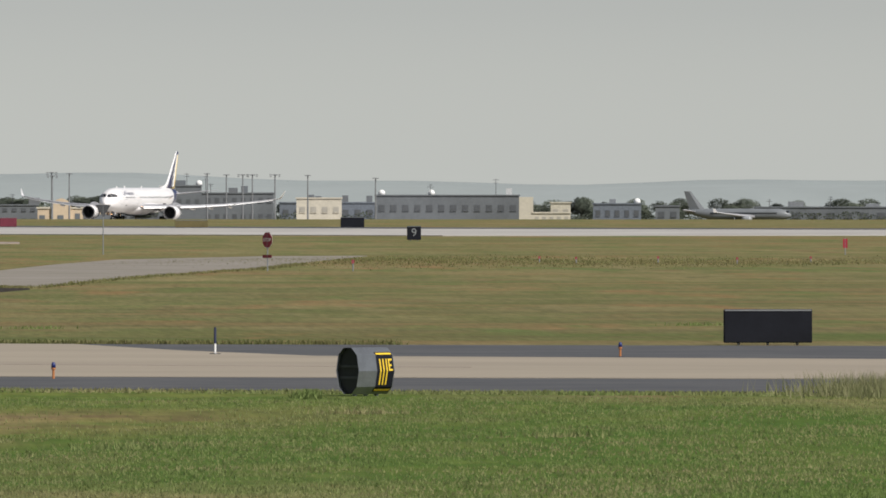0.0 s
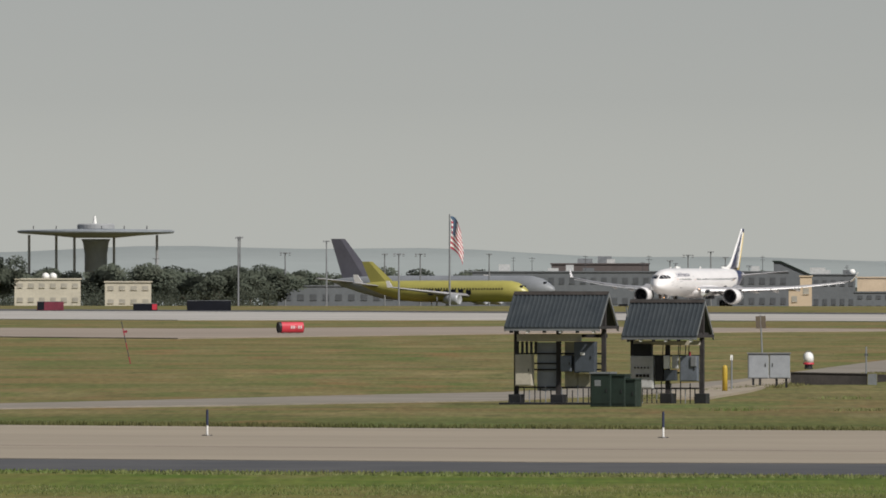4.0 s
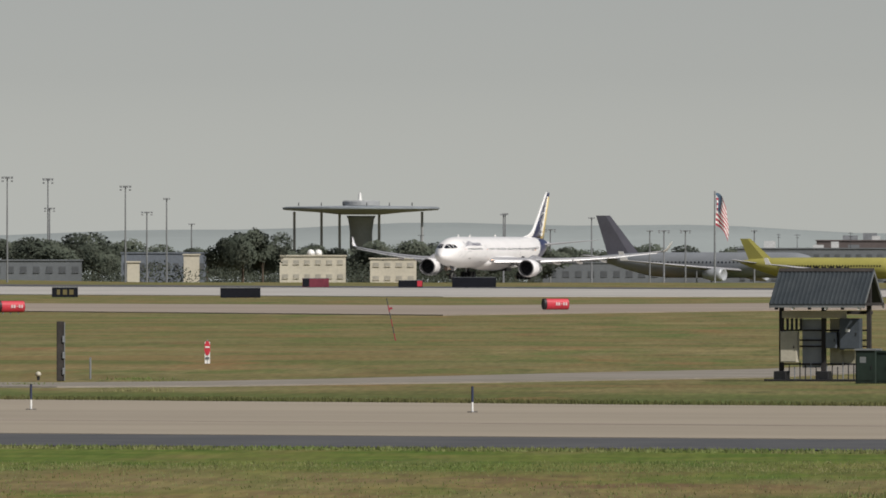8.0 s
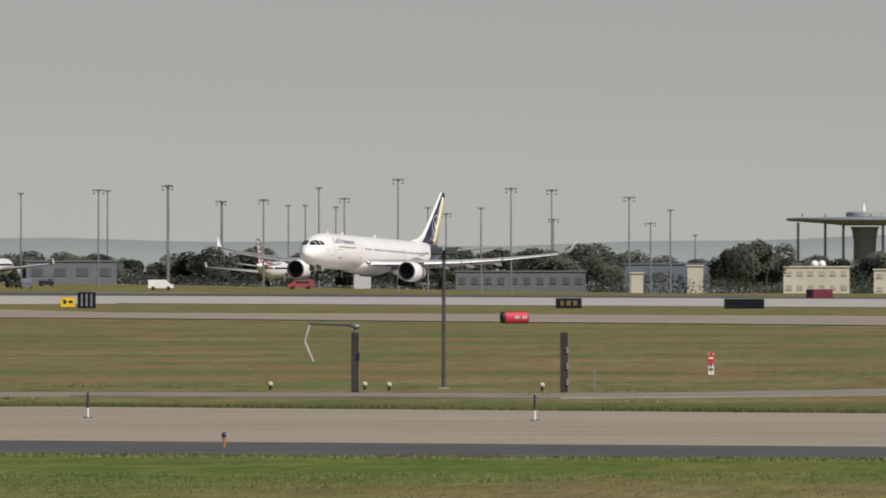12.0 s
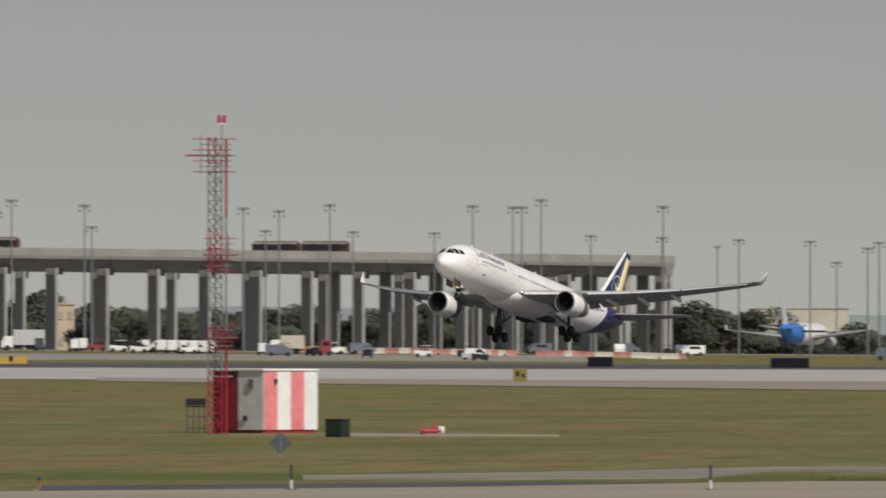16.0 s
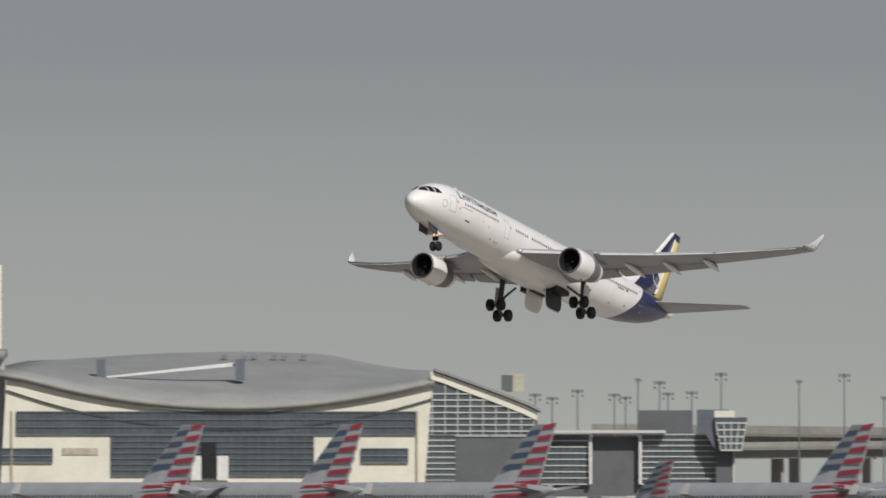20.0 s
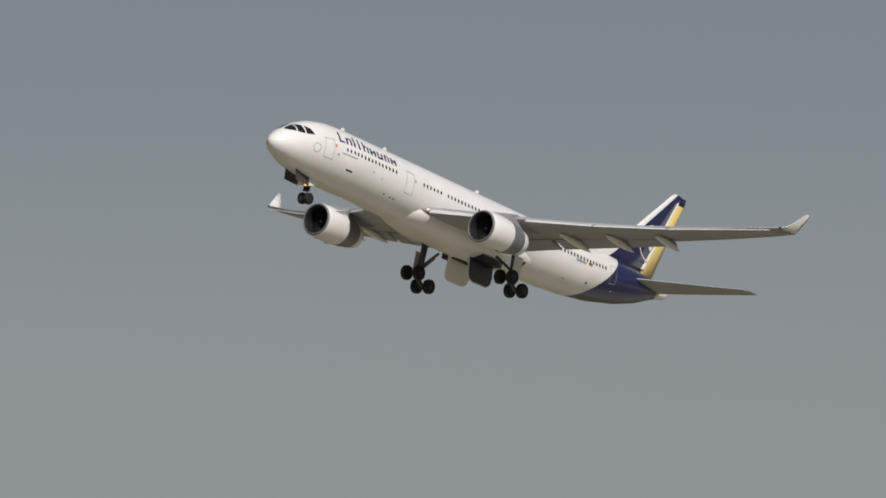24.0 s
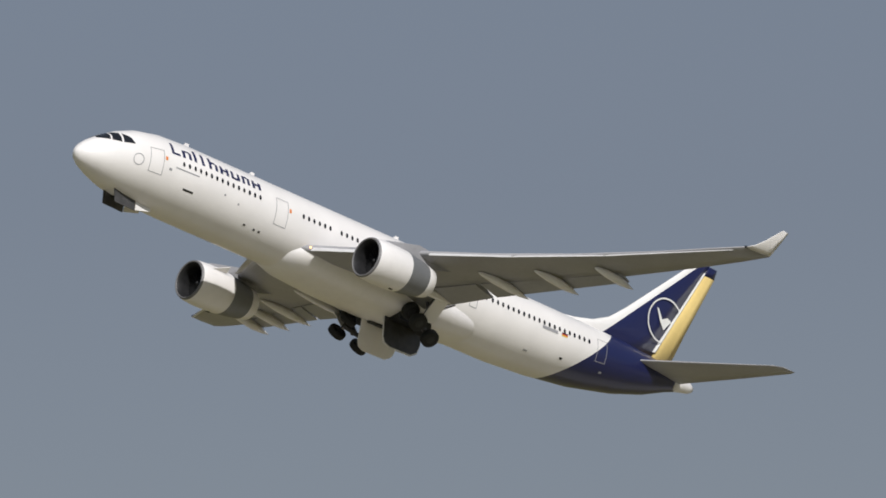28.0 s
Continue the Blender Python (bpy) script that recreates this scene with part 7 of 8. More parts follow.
for u, d, L, h, mb in ((-3449, 2440, 3.4, 2.3, M_MOUNT), (-3326, 2450, 5.2, 2.5, M_MOUNT), (-4130, 2420, 4.5, 2.4, M_WPAINT), (-4862, 2430, 9.5, 2.6, M_MOUNT), (-2860, 2480, 4.0, 2.2, M_BEIGE), (-3560, 2460, 3.6, 2.2, M_MOUNT)):
    box_truck(jet_at(u, d, 8), L, h, mb, M_WPAINT, "white box truck parked on the apron")
CAN = cargo_can(jet_at(-3832, 2420, 0), M_WPAINT, "white baggage container on a dolly")
for k in range(1, 5):
    copy_thing(CAN, jet_at(-3832 + 21 * k, 2420, 0))
for k in range(5):
    copy_thing(CAN, jet_at(-3085 + 19 * k, 2450, 5))
for k in range(6):
    copy_thing(CAN, jet_at(-4060 + 24 * k, 2430, 0))
VAN = van(jet_at(-4600, 2440, 0), M_WPAINT, "white van standing on the apron")
VAN2 = van(jet_at(-4200, 2450, 0), M_SHEDGREY, "grey van standing on the apron")
TUG = tug(jet_at(-4010, 2430, 0), M_WPAINT, "white baggage tug on the apron")
TUG2 = tug(jet_at(-3950, 2440, 0), M_DARK, "dark baggage tug on the apron")
rv = random.Random(21)
for k in range(64):
    u = rv.uniform(-5300, -2500)
    copy_thing(rv.choice((VAN, VAN2, TUG, TUG2, TUG, TUG2)), jet_at(u, rv.uniform(2410, 2520), rv.choice((0, 180, 30, 60, 200, 90))))
for k in range(14):
    u = rv.uniform(-2480, -1200)
    copy_thing(rv.choice((VAN, VAN2, TUG2)), jet_at(u, rv.uniform(2620, 2760), rv.choice((0, 180, 30, 90))))
CART = tug(jet_at(-4310, 2436, 0), M_TRAINRED, "dull red baggage tug on the apron")
DARKCAN = cargo_can(jet_at(-4350, 2436, 0), M_SHEDBLUE, "slate-blue baggage container on a dolly")
for k in range(58):
    u = rv.uniform(-4850, -3720) if k < 46 else rv.uniform(-3700, -2900)
    copy_thing(rv.choice((TUG, TUG2, CAN, DARKCAN, CART, CAN)), jet_at(u, rv.uniform(2425, 2475), rv.choice((0, 10, 170, 25, 90))))
red_v = van(jet_at(-975, 2850, 10), M_TRAINRED, "dull red service vehicle on the far apron", 5.0, 1.7)
van(jet_at(-2795, 2450, 0), M_TRAINRED, "small red vehicle among the barriers", 2.2, 2.6)
bus = box_truck(jet_at(-1760, 2650, 0), 9.5, 2.6, M_SHEDGREY, M_SHEDGREY, "long grey apron bus", "apron vehicles")

# construction barriers
# red and white are both dulled in colour to imitate distance haze
bar1 = thing("traffic_barrier", Matrix.Identity(4), "low red plastic construction barrier", "barrier", "construction barriers")
part("block", loft([[(x, y, z) for y, z in ((-0.3, 0), (0.3, 0), (0.12, 0.5), (0.1, 1.0), (-0.1, 1.0), (-0.12, 0.5))] for x in (-0.95, 0.95)]), mat("hazed_orange_red", (0.40, 0.17, 0.13), 0.6, each=0.2), bar1)
bar2 = thing("traffic_barrier", Matrix.Identity(4), "low off-white plastic construction barrier", "barrier", "construction barriers")
part("block", loft([[(x, y, z) for y, z in ((-0.3, 0), (0.3, 0), (0.12, 0.5), (0.1, 1.0), (-0.1, 1.0), (-0.12, 0.5))] for x in (-0.95, 0.95)]), M_BEIGE, bar2)
bar1.matrix_basis, bar2.matrix_basis = jet_at(-2830, 2560, 0), jet_at(-2805, 2560, 0)
for k in range(46):
    u = -2790 + 13 * k + (40 if k > 25 else 0)
    copy_thing(bar1 if rv.random() < 0.6 else bar2, jet_at(u, 2560 + 10 * math.sin(k * 0.7), 4))


# ---- viaducts, terminal, hotel, far buildings ----
M_DECK = mat("viaduct_concrete", (0.245, 0.238, 0.222), 0.85, 0.0, 0.1, 8.0, second=(0.205, 0.2, 0.188))
# pale concrete, set lighter than the deck to show sun on the parapet
M_PARAPET = mat("parapet_concrete", (0.34, 0.33, 0.295), 0.85, 0.0, 0.1, 5.0)
M_PIER = mat("pier_concrete", (0.3, 0.29, 0.27), 0.85, 0.0, 0.1, 6.0, second=(0.25, 0.242, 0.23))


def viaduct(label, ends, deep, thick, spacing, pier_w, parapet=1.0, sparse=(0.0, 0.0)):
    """A straight elevated road between two (u, v_top, d) ends, on capped piers."""
    (ua, va, da), (ub, vb, db) = ends
    a = Vector((*spot(ua, da), level_at(va, da)))
    b = Vector((*spot(ub, db), level_at(vb, db)))
    t = thing("viaduct", Matrix.Translation((a.x, a.y, 0)), label, "bridge")
    way = Vector((b.x - a.x, b.y - a.y, 0))
    L = way.length
    way.normalize()
    back = Vector((-way.y, way.x, 0))
    if back.dot(Vector((a.x, a.y, 0))) < 0:
        back = -back
    zero = Vector((a.x, a.y, 0))
    def sec(p, z):
        q = p - zero
        return [q + back * k + Vector((0, 0, z + h)) for k, h in ((0, 0), (deep, 0), (deep, -thick * 0.25), (deep * 0.86, -thick * 0.5), (deep * 0.82, -thick), (deep * 0.18, -thick), (deep * 0.14, -thick * 0.5), (0, -thick * 0.25))]
    n = max(2, int(L / 25))
    for k in range(n):
        pa, pb = a.lerp(b, k / n), a.lerp(b, (k + 1) / n - 0.0005)
        part("deck_span", loft([sec(Vector((pa.x, pa.y, 0)), pa.z - parapet), sec(Vector((pb.x, pb.y, 0)), pb.z - parapet)]), M_DECK, t, "concrete deck span")
    for k0 in (0.0, deep - 0.3):
        qa, qb = Vector((a.x, a.y, a.z)) - zero + back * k0, Vector((b.x, b.y, b.z)) - zero + back * k0
        part("parapet", loft([[q + back * k + Vector((0, 0, h)) for k, h in ((0, 0), (0.3, 0), (0.3, -parapet - 0.05), (0, -parapet - 0.05))] for q in (qa, qb)]), M_PARAPET, t, "pale concrete parapet, lightened as if sunlit")
    m = max(2, int(L / spacing))
    for k in range(m + 1):
        if sparse[1] and k % 2 and k / m < 0.42:
            continue
        p = a.lerp(b, min(0.995, max(0.005, k / m)))
        top = p.z - parapet - thick
        base = Vector((p.x, p.y, 0)) - zero + back * deep * 0.5
        g = lie(p.x, p.y) - 0.3
        # blades set askew to the deck
        face = Vector((-p.x, -p.y, 0)).normalized()
        broad = Matrix.Rotation(math.radians(-62), 3, "Z") @ face
        blade = Vector((-broad.y, broad.x, 0))
        for off, shift in ((-deep * 0.24, 0.0), (deep * 0.24, 0.42 * L / m)):
            if shift and (sparse[0] < k / m < sparse[1]):
                continue
            c = base + back * off + way * (shift if k < m else 0.0)
            part("pier", loft([[c + blade * (min(4.2, pier_w * 3.9) / 2 * sx) + broad * (0.3 * sy) + Vector((0, 0, z)) for sx, sy in ((-1, -1), (1, -1), (1, 1), (-1, 1))] for z in (g, top + 0.05)]), M_PIER, t, "tall concrete pier")
        part("pier_cap", loft([[base + way * (pier_w * 0.8 * s) + back * (k * deep) + Vector((0, 0, top + h)) for k, h in ((-0.42, 0), (0.42, 0), (0.36, -1.3), (-0.36, -1.3))] for s in (-1, 1)]), M_PIER, t)
    return t


viaduct("long concrete road and rail viaduct on tall piers", ((-4620, 333, 2960), (-2192, 363, 2900)), 11.0, 2.4, 10.0, 1.05, 1.5, (-1.0, 0.72))
viaduct("rear concrete viaduct seen between the nearer piers", ((-4400, 352, 3060), (-2260, 372, 3020)), 9.0, 2.4, 15.0, 0.95, 1.0, (-1.0, 0.72))
viaduct("lower concrete ramp joining the viaduct", ((-4390, 366, 2900), (-3500, 358, 2900)), 8.0, 2.2, 24.0, 1.8)

# shuttle trains on the viaduct
M_TRAIN = mat("train_red_paint", (0.12, 0.032, 0.036), 0.4, 0.0, 0.1, 2.0)


def shuttle(label):
    t = thing("shuttle_train", Matrix.Identity(4), label, "train", "shuttle trains")
    for c in range(2):
        x0 = -9.6 + 9.8 * c
        car = part("car", loft([[(x0 + dx, y, z) for dx, z in ((0.0, 0.3), (9.2, 0.3), (9.2, 2.3), (8.6, 2.75), (0.6, 2.75), (0.0, 2.3))] for y in (-1.35, 1.35)]), M_TRAIN, t, "dark red shuttle car")
        part("window_band", box(x0 + 4.6, -1.37, 1.68, 8.6, 0.05, 0.9), M_GLASS, car, "dark window band")
        part("fascia", box(x0 + 4.6, -1.36, 2.42, 8.6, 0.06, 0.34), M_PARAPET, car, "pale strip above the windows")
        part("roof", box(x0 + 4.6, 0, 2.8, 8.2, 2.5, 0.22), M_PARAPET, car, "pale roof")
        for k in range(2):
            part("door", box(x0 + 2.4 + 4.4 * k, -1.39, 1.35, 1.3, 0.05, 1.9), M_DARK, car)
        part("bogie", box(x0 + 4.6, 0, 0.15, 7.0, 1.6, 0.3), M_DARK, car)
    return t


TRAIN_A = shuttle("dark red two-car shuttle train on the viaduct")
TRAIN_B = shuttle("dark red two-car shuttle train on the viaduct, further along")


def on_viaduct(u):
    k = (u + 4620) / (4620 - 2181)
    d = 2960 + (2900 - 2960) * k + 4.0
    v = 333 + (363 - 333) * k
    x, y = spot(u, d)
    a, b = spot(-4620, 2960), spot(-2181, 2900)
    return pose(x, y, level_at(v, d) - 0.9, 0, 0, math.degrees(math.atan2(b[1] - a[1], b[0] - a[0])))


def glazed(parent, x0, x1, z0, z1, y, nx, nz, frame_mat=None, name="glazing"):
    """Curtain wall: dark glass behind a grid of slim bars."""
    frame_mat = frame_mat or M_STEEL
    g = part(name, box((x0 + x1) / 2, y + 0.15, (z0 + z1) / 2, x1 - x0, 0.2, z1 - z0), M_TINT, parent, "dark glazing")
    for k in range(nz + 1):
        z = z0 + (z1 - z0) * k / nz
        part("transom", box((x0 + x1) / 2, y - 0.05, z, x1 - x0, 0.22, 0.2), frame_mat, g)
    for k in range(nx + 1):
        x = x0 + (x1 - x0) * k / nx
        part("mullion", box(x, y - 0.02, (z0 + z1) / 2, 0.1, 0.2, z1 - z0), M_SHEDGREY, g)
    return g


# glass base colour is lifted to stand for reflected sky and haze
M_TINT = mat("sky_toned_glazing", (0.1, 0.118, 0.128), 0.12, 0.0, 0.15, 6.0)
M_ROOFGREY = mat("grey_membrane_roof", (0.33, 0.33, 0.322), 0.55, 0.1, 0.08, 12.0)
M_MULLION = mat("white_mullion", (0.62, 0.62, 0.6), 0.5, 0.0, 0.05, 2.0)


M_WINGWALL = mat("mid_grey_cladding", (0.45, 0.458, 0.465), 0.6, 0.0, 0.08, 5.0)
M_PALEWALL = mat("pale_grey_cladding", (0.30, 0.305, 0.31), 0.6, 0.0, 0.08, 5.0)


def build_terminal():
    d0 = 2640.0
    k = d0 / FOCAL
    u0 = -5275.0
    x0, y0 = spot(u0, d0)
    g = lie(x0, y0)
    t = thing("terminal_building", pose(x0, y0, g, 0, 0, facing(u0)), "cream airport terminal hall with a sweeping grey saddle roof", "building")
    X = lambda u: (u - u0) * k
    Z = lambda v: level_at(v, d0) - g
    xl, xr = X(-5655), X(-4902)
    # front wall: cream, battered at its ends, with the curved top under the eave
    n = 24
    def eave(f):
        return Z(246) * (1 - f) + Z(256) * f - (Z(246) - Z(309)) * (1 - (2 * f - 1.02) ** 2) * 0.98
    top = [(xl + (xr - xl) * i / n, eave(i / n)) for i in range(n + 1)]
    wall = [(xl - 1.6, 0.0, 0.0)] + [(x, 0.0, z) for x, z in top] + [(xr - 2.0, 0.0, 0.0)]
    part("wall", plate(wall, 1.0, 1), M_CREAM, t, "cream front wall")
    # fascia line under the eave
    bm = bmesh.new()
    add_loft(bm, [[(x, -0.4, z - 3.2), (x, 0.1, z - 3.2), (x, 0.1, z - 2.9), (x, -0.4, z - 2.9)] for x, z in top])
    part("fascia", bm, M_POLE, t, "thin dark fascia line")
    # roof: the saddle from the sagging front eave up to the level rear ridge
    rows = []
    for j in range(7):
        q = j / 6.0
        row = []
        for i in range(n + 1):
            f = i / n
            x = xl + (xr - xl) * f
            zf = eave(f) + 0.3 + 3.0 * (1 - abs(2 * f - 1) ** 2) * 0.3
            zr = Z(214) + 1.6 * math.sin(math.pi * f)
            zr -= (zr - Z(231)) * smooth(0.7, 1.0, f)
            bend = q ** 0.75
            over = 3.0 if i in (0, n) else 0.0
            row.append((x + (0.4 if i == n else -over if i == 0 else 0) + q * 6.0 * (1 - f), -0.8 + 70.0 * q, zf * (1 - bend) + zr * bend))
        rows.append(row)
    bm = bmesh.new()
    up = [[bm.verts.new(p) for p in r] for r in rows]
    lo = [[bm.verts.new((p[0], p[1], p[2] - 1.1)) for p in r] for r in rows]
    for a, b in zip(up, up[1:]):
        for i in range(n):
            bm.faces.new((a[i], a[i + 1], b[i + 1], b[i]))
    for a, b in zip(lo, lo[1:]):
        for i in range(n):
            bm.faces.new((a[i], a[i + 1], b[i + 1], b[i]))
    for i in range(n):
        bm.faces.new((up[0][i], up[0][i + 1], lo[0][i + 1], lo[0][i]))
    for a, b, c, d in zip(up, up[1:], lo, lo[1:]):
        bm.faces.new((a[n], b[n], d[n], c[n]))
        bm.faces.new((a[0], b[0], d[0], c[0]))
    part("roof", bm, M_ROOFGREY, t, "sweeping grey saddle roof", True)
    rim = [(x, y, z) for x, y, z in rows[0]]
    part("roof_rim", loft([[(x, y - 0.14, z + 0.05), (x, y - 0.02, z + 0.05), (x, y - 0.02, z - 0.75), (x, y - 0.14, z - 0.75)] for x, y, z in rim]), M_PARAPET, t, "pale metal rim of the roof", True)
    # right-hand glazed return wall with its cream gable beam
    gx0, gx1 = xr - 1.0, X(-4722)
    curve = [(-4905, 241, 254), (-4880, 249, 262), (-4850, 260, 274), (-4817, 272, 286), (-4790, 282, 296), (-4767, 291, 305), (-4742, 301, 315), (-4717, 313, 327)]
    part("gable_beam", loft([[(X(u), y, Z(v)) for y, v in ((0.2, a), (1.0, a), (1.0, b), (0.2, b))] for u, a, b in curve]), M_CREAM, t, "cream curved gable beam")
    part("gable_roof", loft([[(X(u) + 0.8, y, Z(v)) for y, v in ((-0.5, a - 6), (23.5, a - 6), (23.5, a - 1), (-0.5, a - 1))] for u, a, b in curve]), M_ROOFGREY, t, "grey curved roof edge")
    gl = part("glazing", plate([(X(u), 0.6, Z(b)) for u, a, b in curve] + [(gx1 + 1.0, 0.6, Z(352)), (xr - 1.2, 0.6, Z(352))], 0.3, 1), M_TINT, t, "upper glazing")
    for q in range(7):
        v = 280 + 11 * q
        xe = gx1 + 1.0 if v > 336 else X(np.interp(v, [b for u, a, b in curve], [u for u, a, b in curve]))
        part("transom", box((xr - 0.8 + xe) / 2, 0.45, Z(v), xe - xr + 0.8, 0.2, 0.22), M_MULLION, gl)
    for q in range(9):
        x = xr + (gx1 - xr) * q / 8
        zt = Z(np.interp(-4902 + 180 * q / 8, [u for u, a, b in curve], [b for u, a, b in curve]))
        part("mullion", box(x, 0.5, (zt + Z(352)) / 2, 0.14, 0.2, zt - Z(352)), M_MULLION, gl)
    glazed(t, xr - 2.0, xr + 4.0, Z(433), Z(352), 0.8, 3, 8, M_MULLION)
    part("grey_wall", box((xr + 4.0 + gx1) / 2, 2.2, Z(433) / 2 + Z(356) / 2, gx1 - xr - 4.0, 2.0, Z(356) - Z(433)), M_GREYWALL, t, "plain grey wall")
    part("plinth", box((xl + gx1) / 2, 1.2, Z(433) / 2, gx1 - xl, 1.6, Z(433)), M_GREYWALL, t, "grey lower storey")
    # window bands in the front wall, in panels
    glazed(t, X(-5653) + 1.5, X(-4932), Z(352), Z(312), -0.25, 44, 3, M_SHEDGREY)
    glazed(t, X(-5470), X(-5112), Z(425), Z(354), -0.25, 22, 7, M_SHEDGREY)
    for a, b in ((-5664, -5574), (-5028, -4945)):
        glazed(t, X(a), X(b), Z(402), Z(377), -0.25, 5, 2, M_STEEL)
    part("wall_panel", box(X(-5320), -0.5, (Z(433) + Z(390)) / 2, 1.8, 0.5, Z(390) - Z(433)), M_WPAINT, t, "white entrance pier")
    part("wall_panel", box(X(-5273), -0.5, (Z(433) + Z(390)) / 2, 2.0, 0.5, Z(390) - Z(433)), M_WPAINT, t, "white entrance pier")
    part("doorway", box(X(-5297), -0.45, (Z(430) + Z(366)) / 2, 2.6, 0.4, Z(366) - Z(430)), M_DARK, t, "dark doorway")
    part("faded_patch", box(X(-5525), -0.08, Z(382), 6.2, 0.2, 1.2), mat("faded_pink_render", (0.55, 0.47, 0.40), 0.8), t, "faded wall patch")
    for a in (-5652, -4935):
        part("wall_edge", box(X(a) + 0.6, -0.15, Z(340) / 2, 0.35, 0.35, Z(280)), M_TAN, t, "tan corner strip")
    # roof furniture: strut-backed beam and stacks
    b0 = part("roof_beam", loft([[(X(-5480), 20, Z(250)), (X(-5480), 21, Z(250)), (X(-5480), 21, Z(247)), (X(-5480), 20, Z(247))], [(X(-5240), 20, Z(228)), (X(-5240), 21, Z(228)), (X(-5240), 21, Z(221)), (X(-5240), 20, Z(221))]]), M_WPAINT, t, "white slanting roof beam")
    for u in (-5490, -5242):
        part("roof_stack", box(X(u), 20, Z(236), 1.6, 2.0, Z(217) - Z(255)), M_SHEDGREY, t, "grey roof stack")
    for q in range(6):
        part("roof_vent", box(X(-5270 + 27 * q + 9 * (q % 2)), 55, Z(208.5), 1.0, 1.2, 0.7), M_STEEL, t, "small grey roof vent")
    part("roof_box", box(X(-4752), 25, Z(258), 3.2, 3.0, Z(243) - Z(275)), M_BEIGE, t, "beige plant box")
    part("roof_box", box(X(-4765), 24, Z(258), 2.0, 2.5, Z(245) - Z(272)), M_GREYWALL, t, "grey plant box")
    # left-hand wing under a long arched roof
    n2 = 20
    arc = [(X(-6660) + (X(-5660) - X(-6660)) * i / n2, Z(232) + (Z(186) - Z(232)) * math.sin(math.pi * (0.18 + 0.62 * i / n2)) ** 1.0) for i in range(n2 + 1)]
    part("wing_wall", plate([(arc[0][0], 8.0, 0.0)] + [(x, 8.0, z - 1.2) for x, z in arc] + [(arc[-1][0], 8.0, 0.0)], 10.0, 1), M_WINGWALL, t, "grey wall of the side wing")
    bm = bmesh.new()
    add_loft(bm, [[(x, 2.0, z - 1.4), (x, 40.0, z - 0.4), (x, 40.0, z + 0.8), (x, 2.0, z)] for x, z in arc])
    part("wing_roof", bm, M_ROOFGREY, t, "long arched grey roof", True)
    bm = bmesh.new()
    add_loft(bm, [[(x, 3.0, z - 4.2), (x, 3.6, z - 4.2), (x, 3.6, z - 1.3), (x, 3.0, z - 1.3)] for x, z in arc[:9]])
    part("wing_fascia", bm, M_CREAM, t, "cream curved fascia")
    glazed(t, X(-6124), X(-6025), Z(303), Z(234), 7.6, 6, 6, M_POLE)
    for q in range(4):
        part("recess_panel", box(X(-6045 + 9 * q), 7.2, Z(270) + (q % 2) * 3, 0.8, 0.2, 2.2), M_MULLION, t)
    glazed(t, X(-6640), X(-6130), Z(300), Z(238), 7.8, 40, 6, M_POLE)
    part("blue_panel", box(X(-5895), 7.5, Z(325), 9.5, 0.4, 1.5), M_NAVY, t, "dark blue panel")
    for q in range(5):
        part("bulge", loft(lathe([(-4, 0.3), (-2.5, 2.2), (0, 3.0), (2.5, 2.2), (4, 0.3)], 12)), M_GREYWALL, t, soft=True, at=Matrix.Translation((X(-6610 + 45 * q), 30, Z(183))))
    return t


build_terminal()


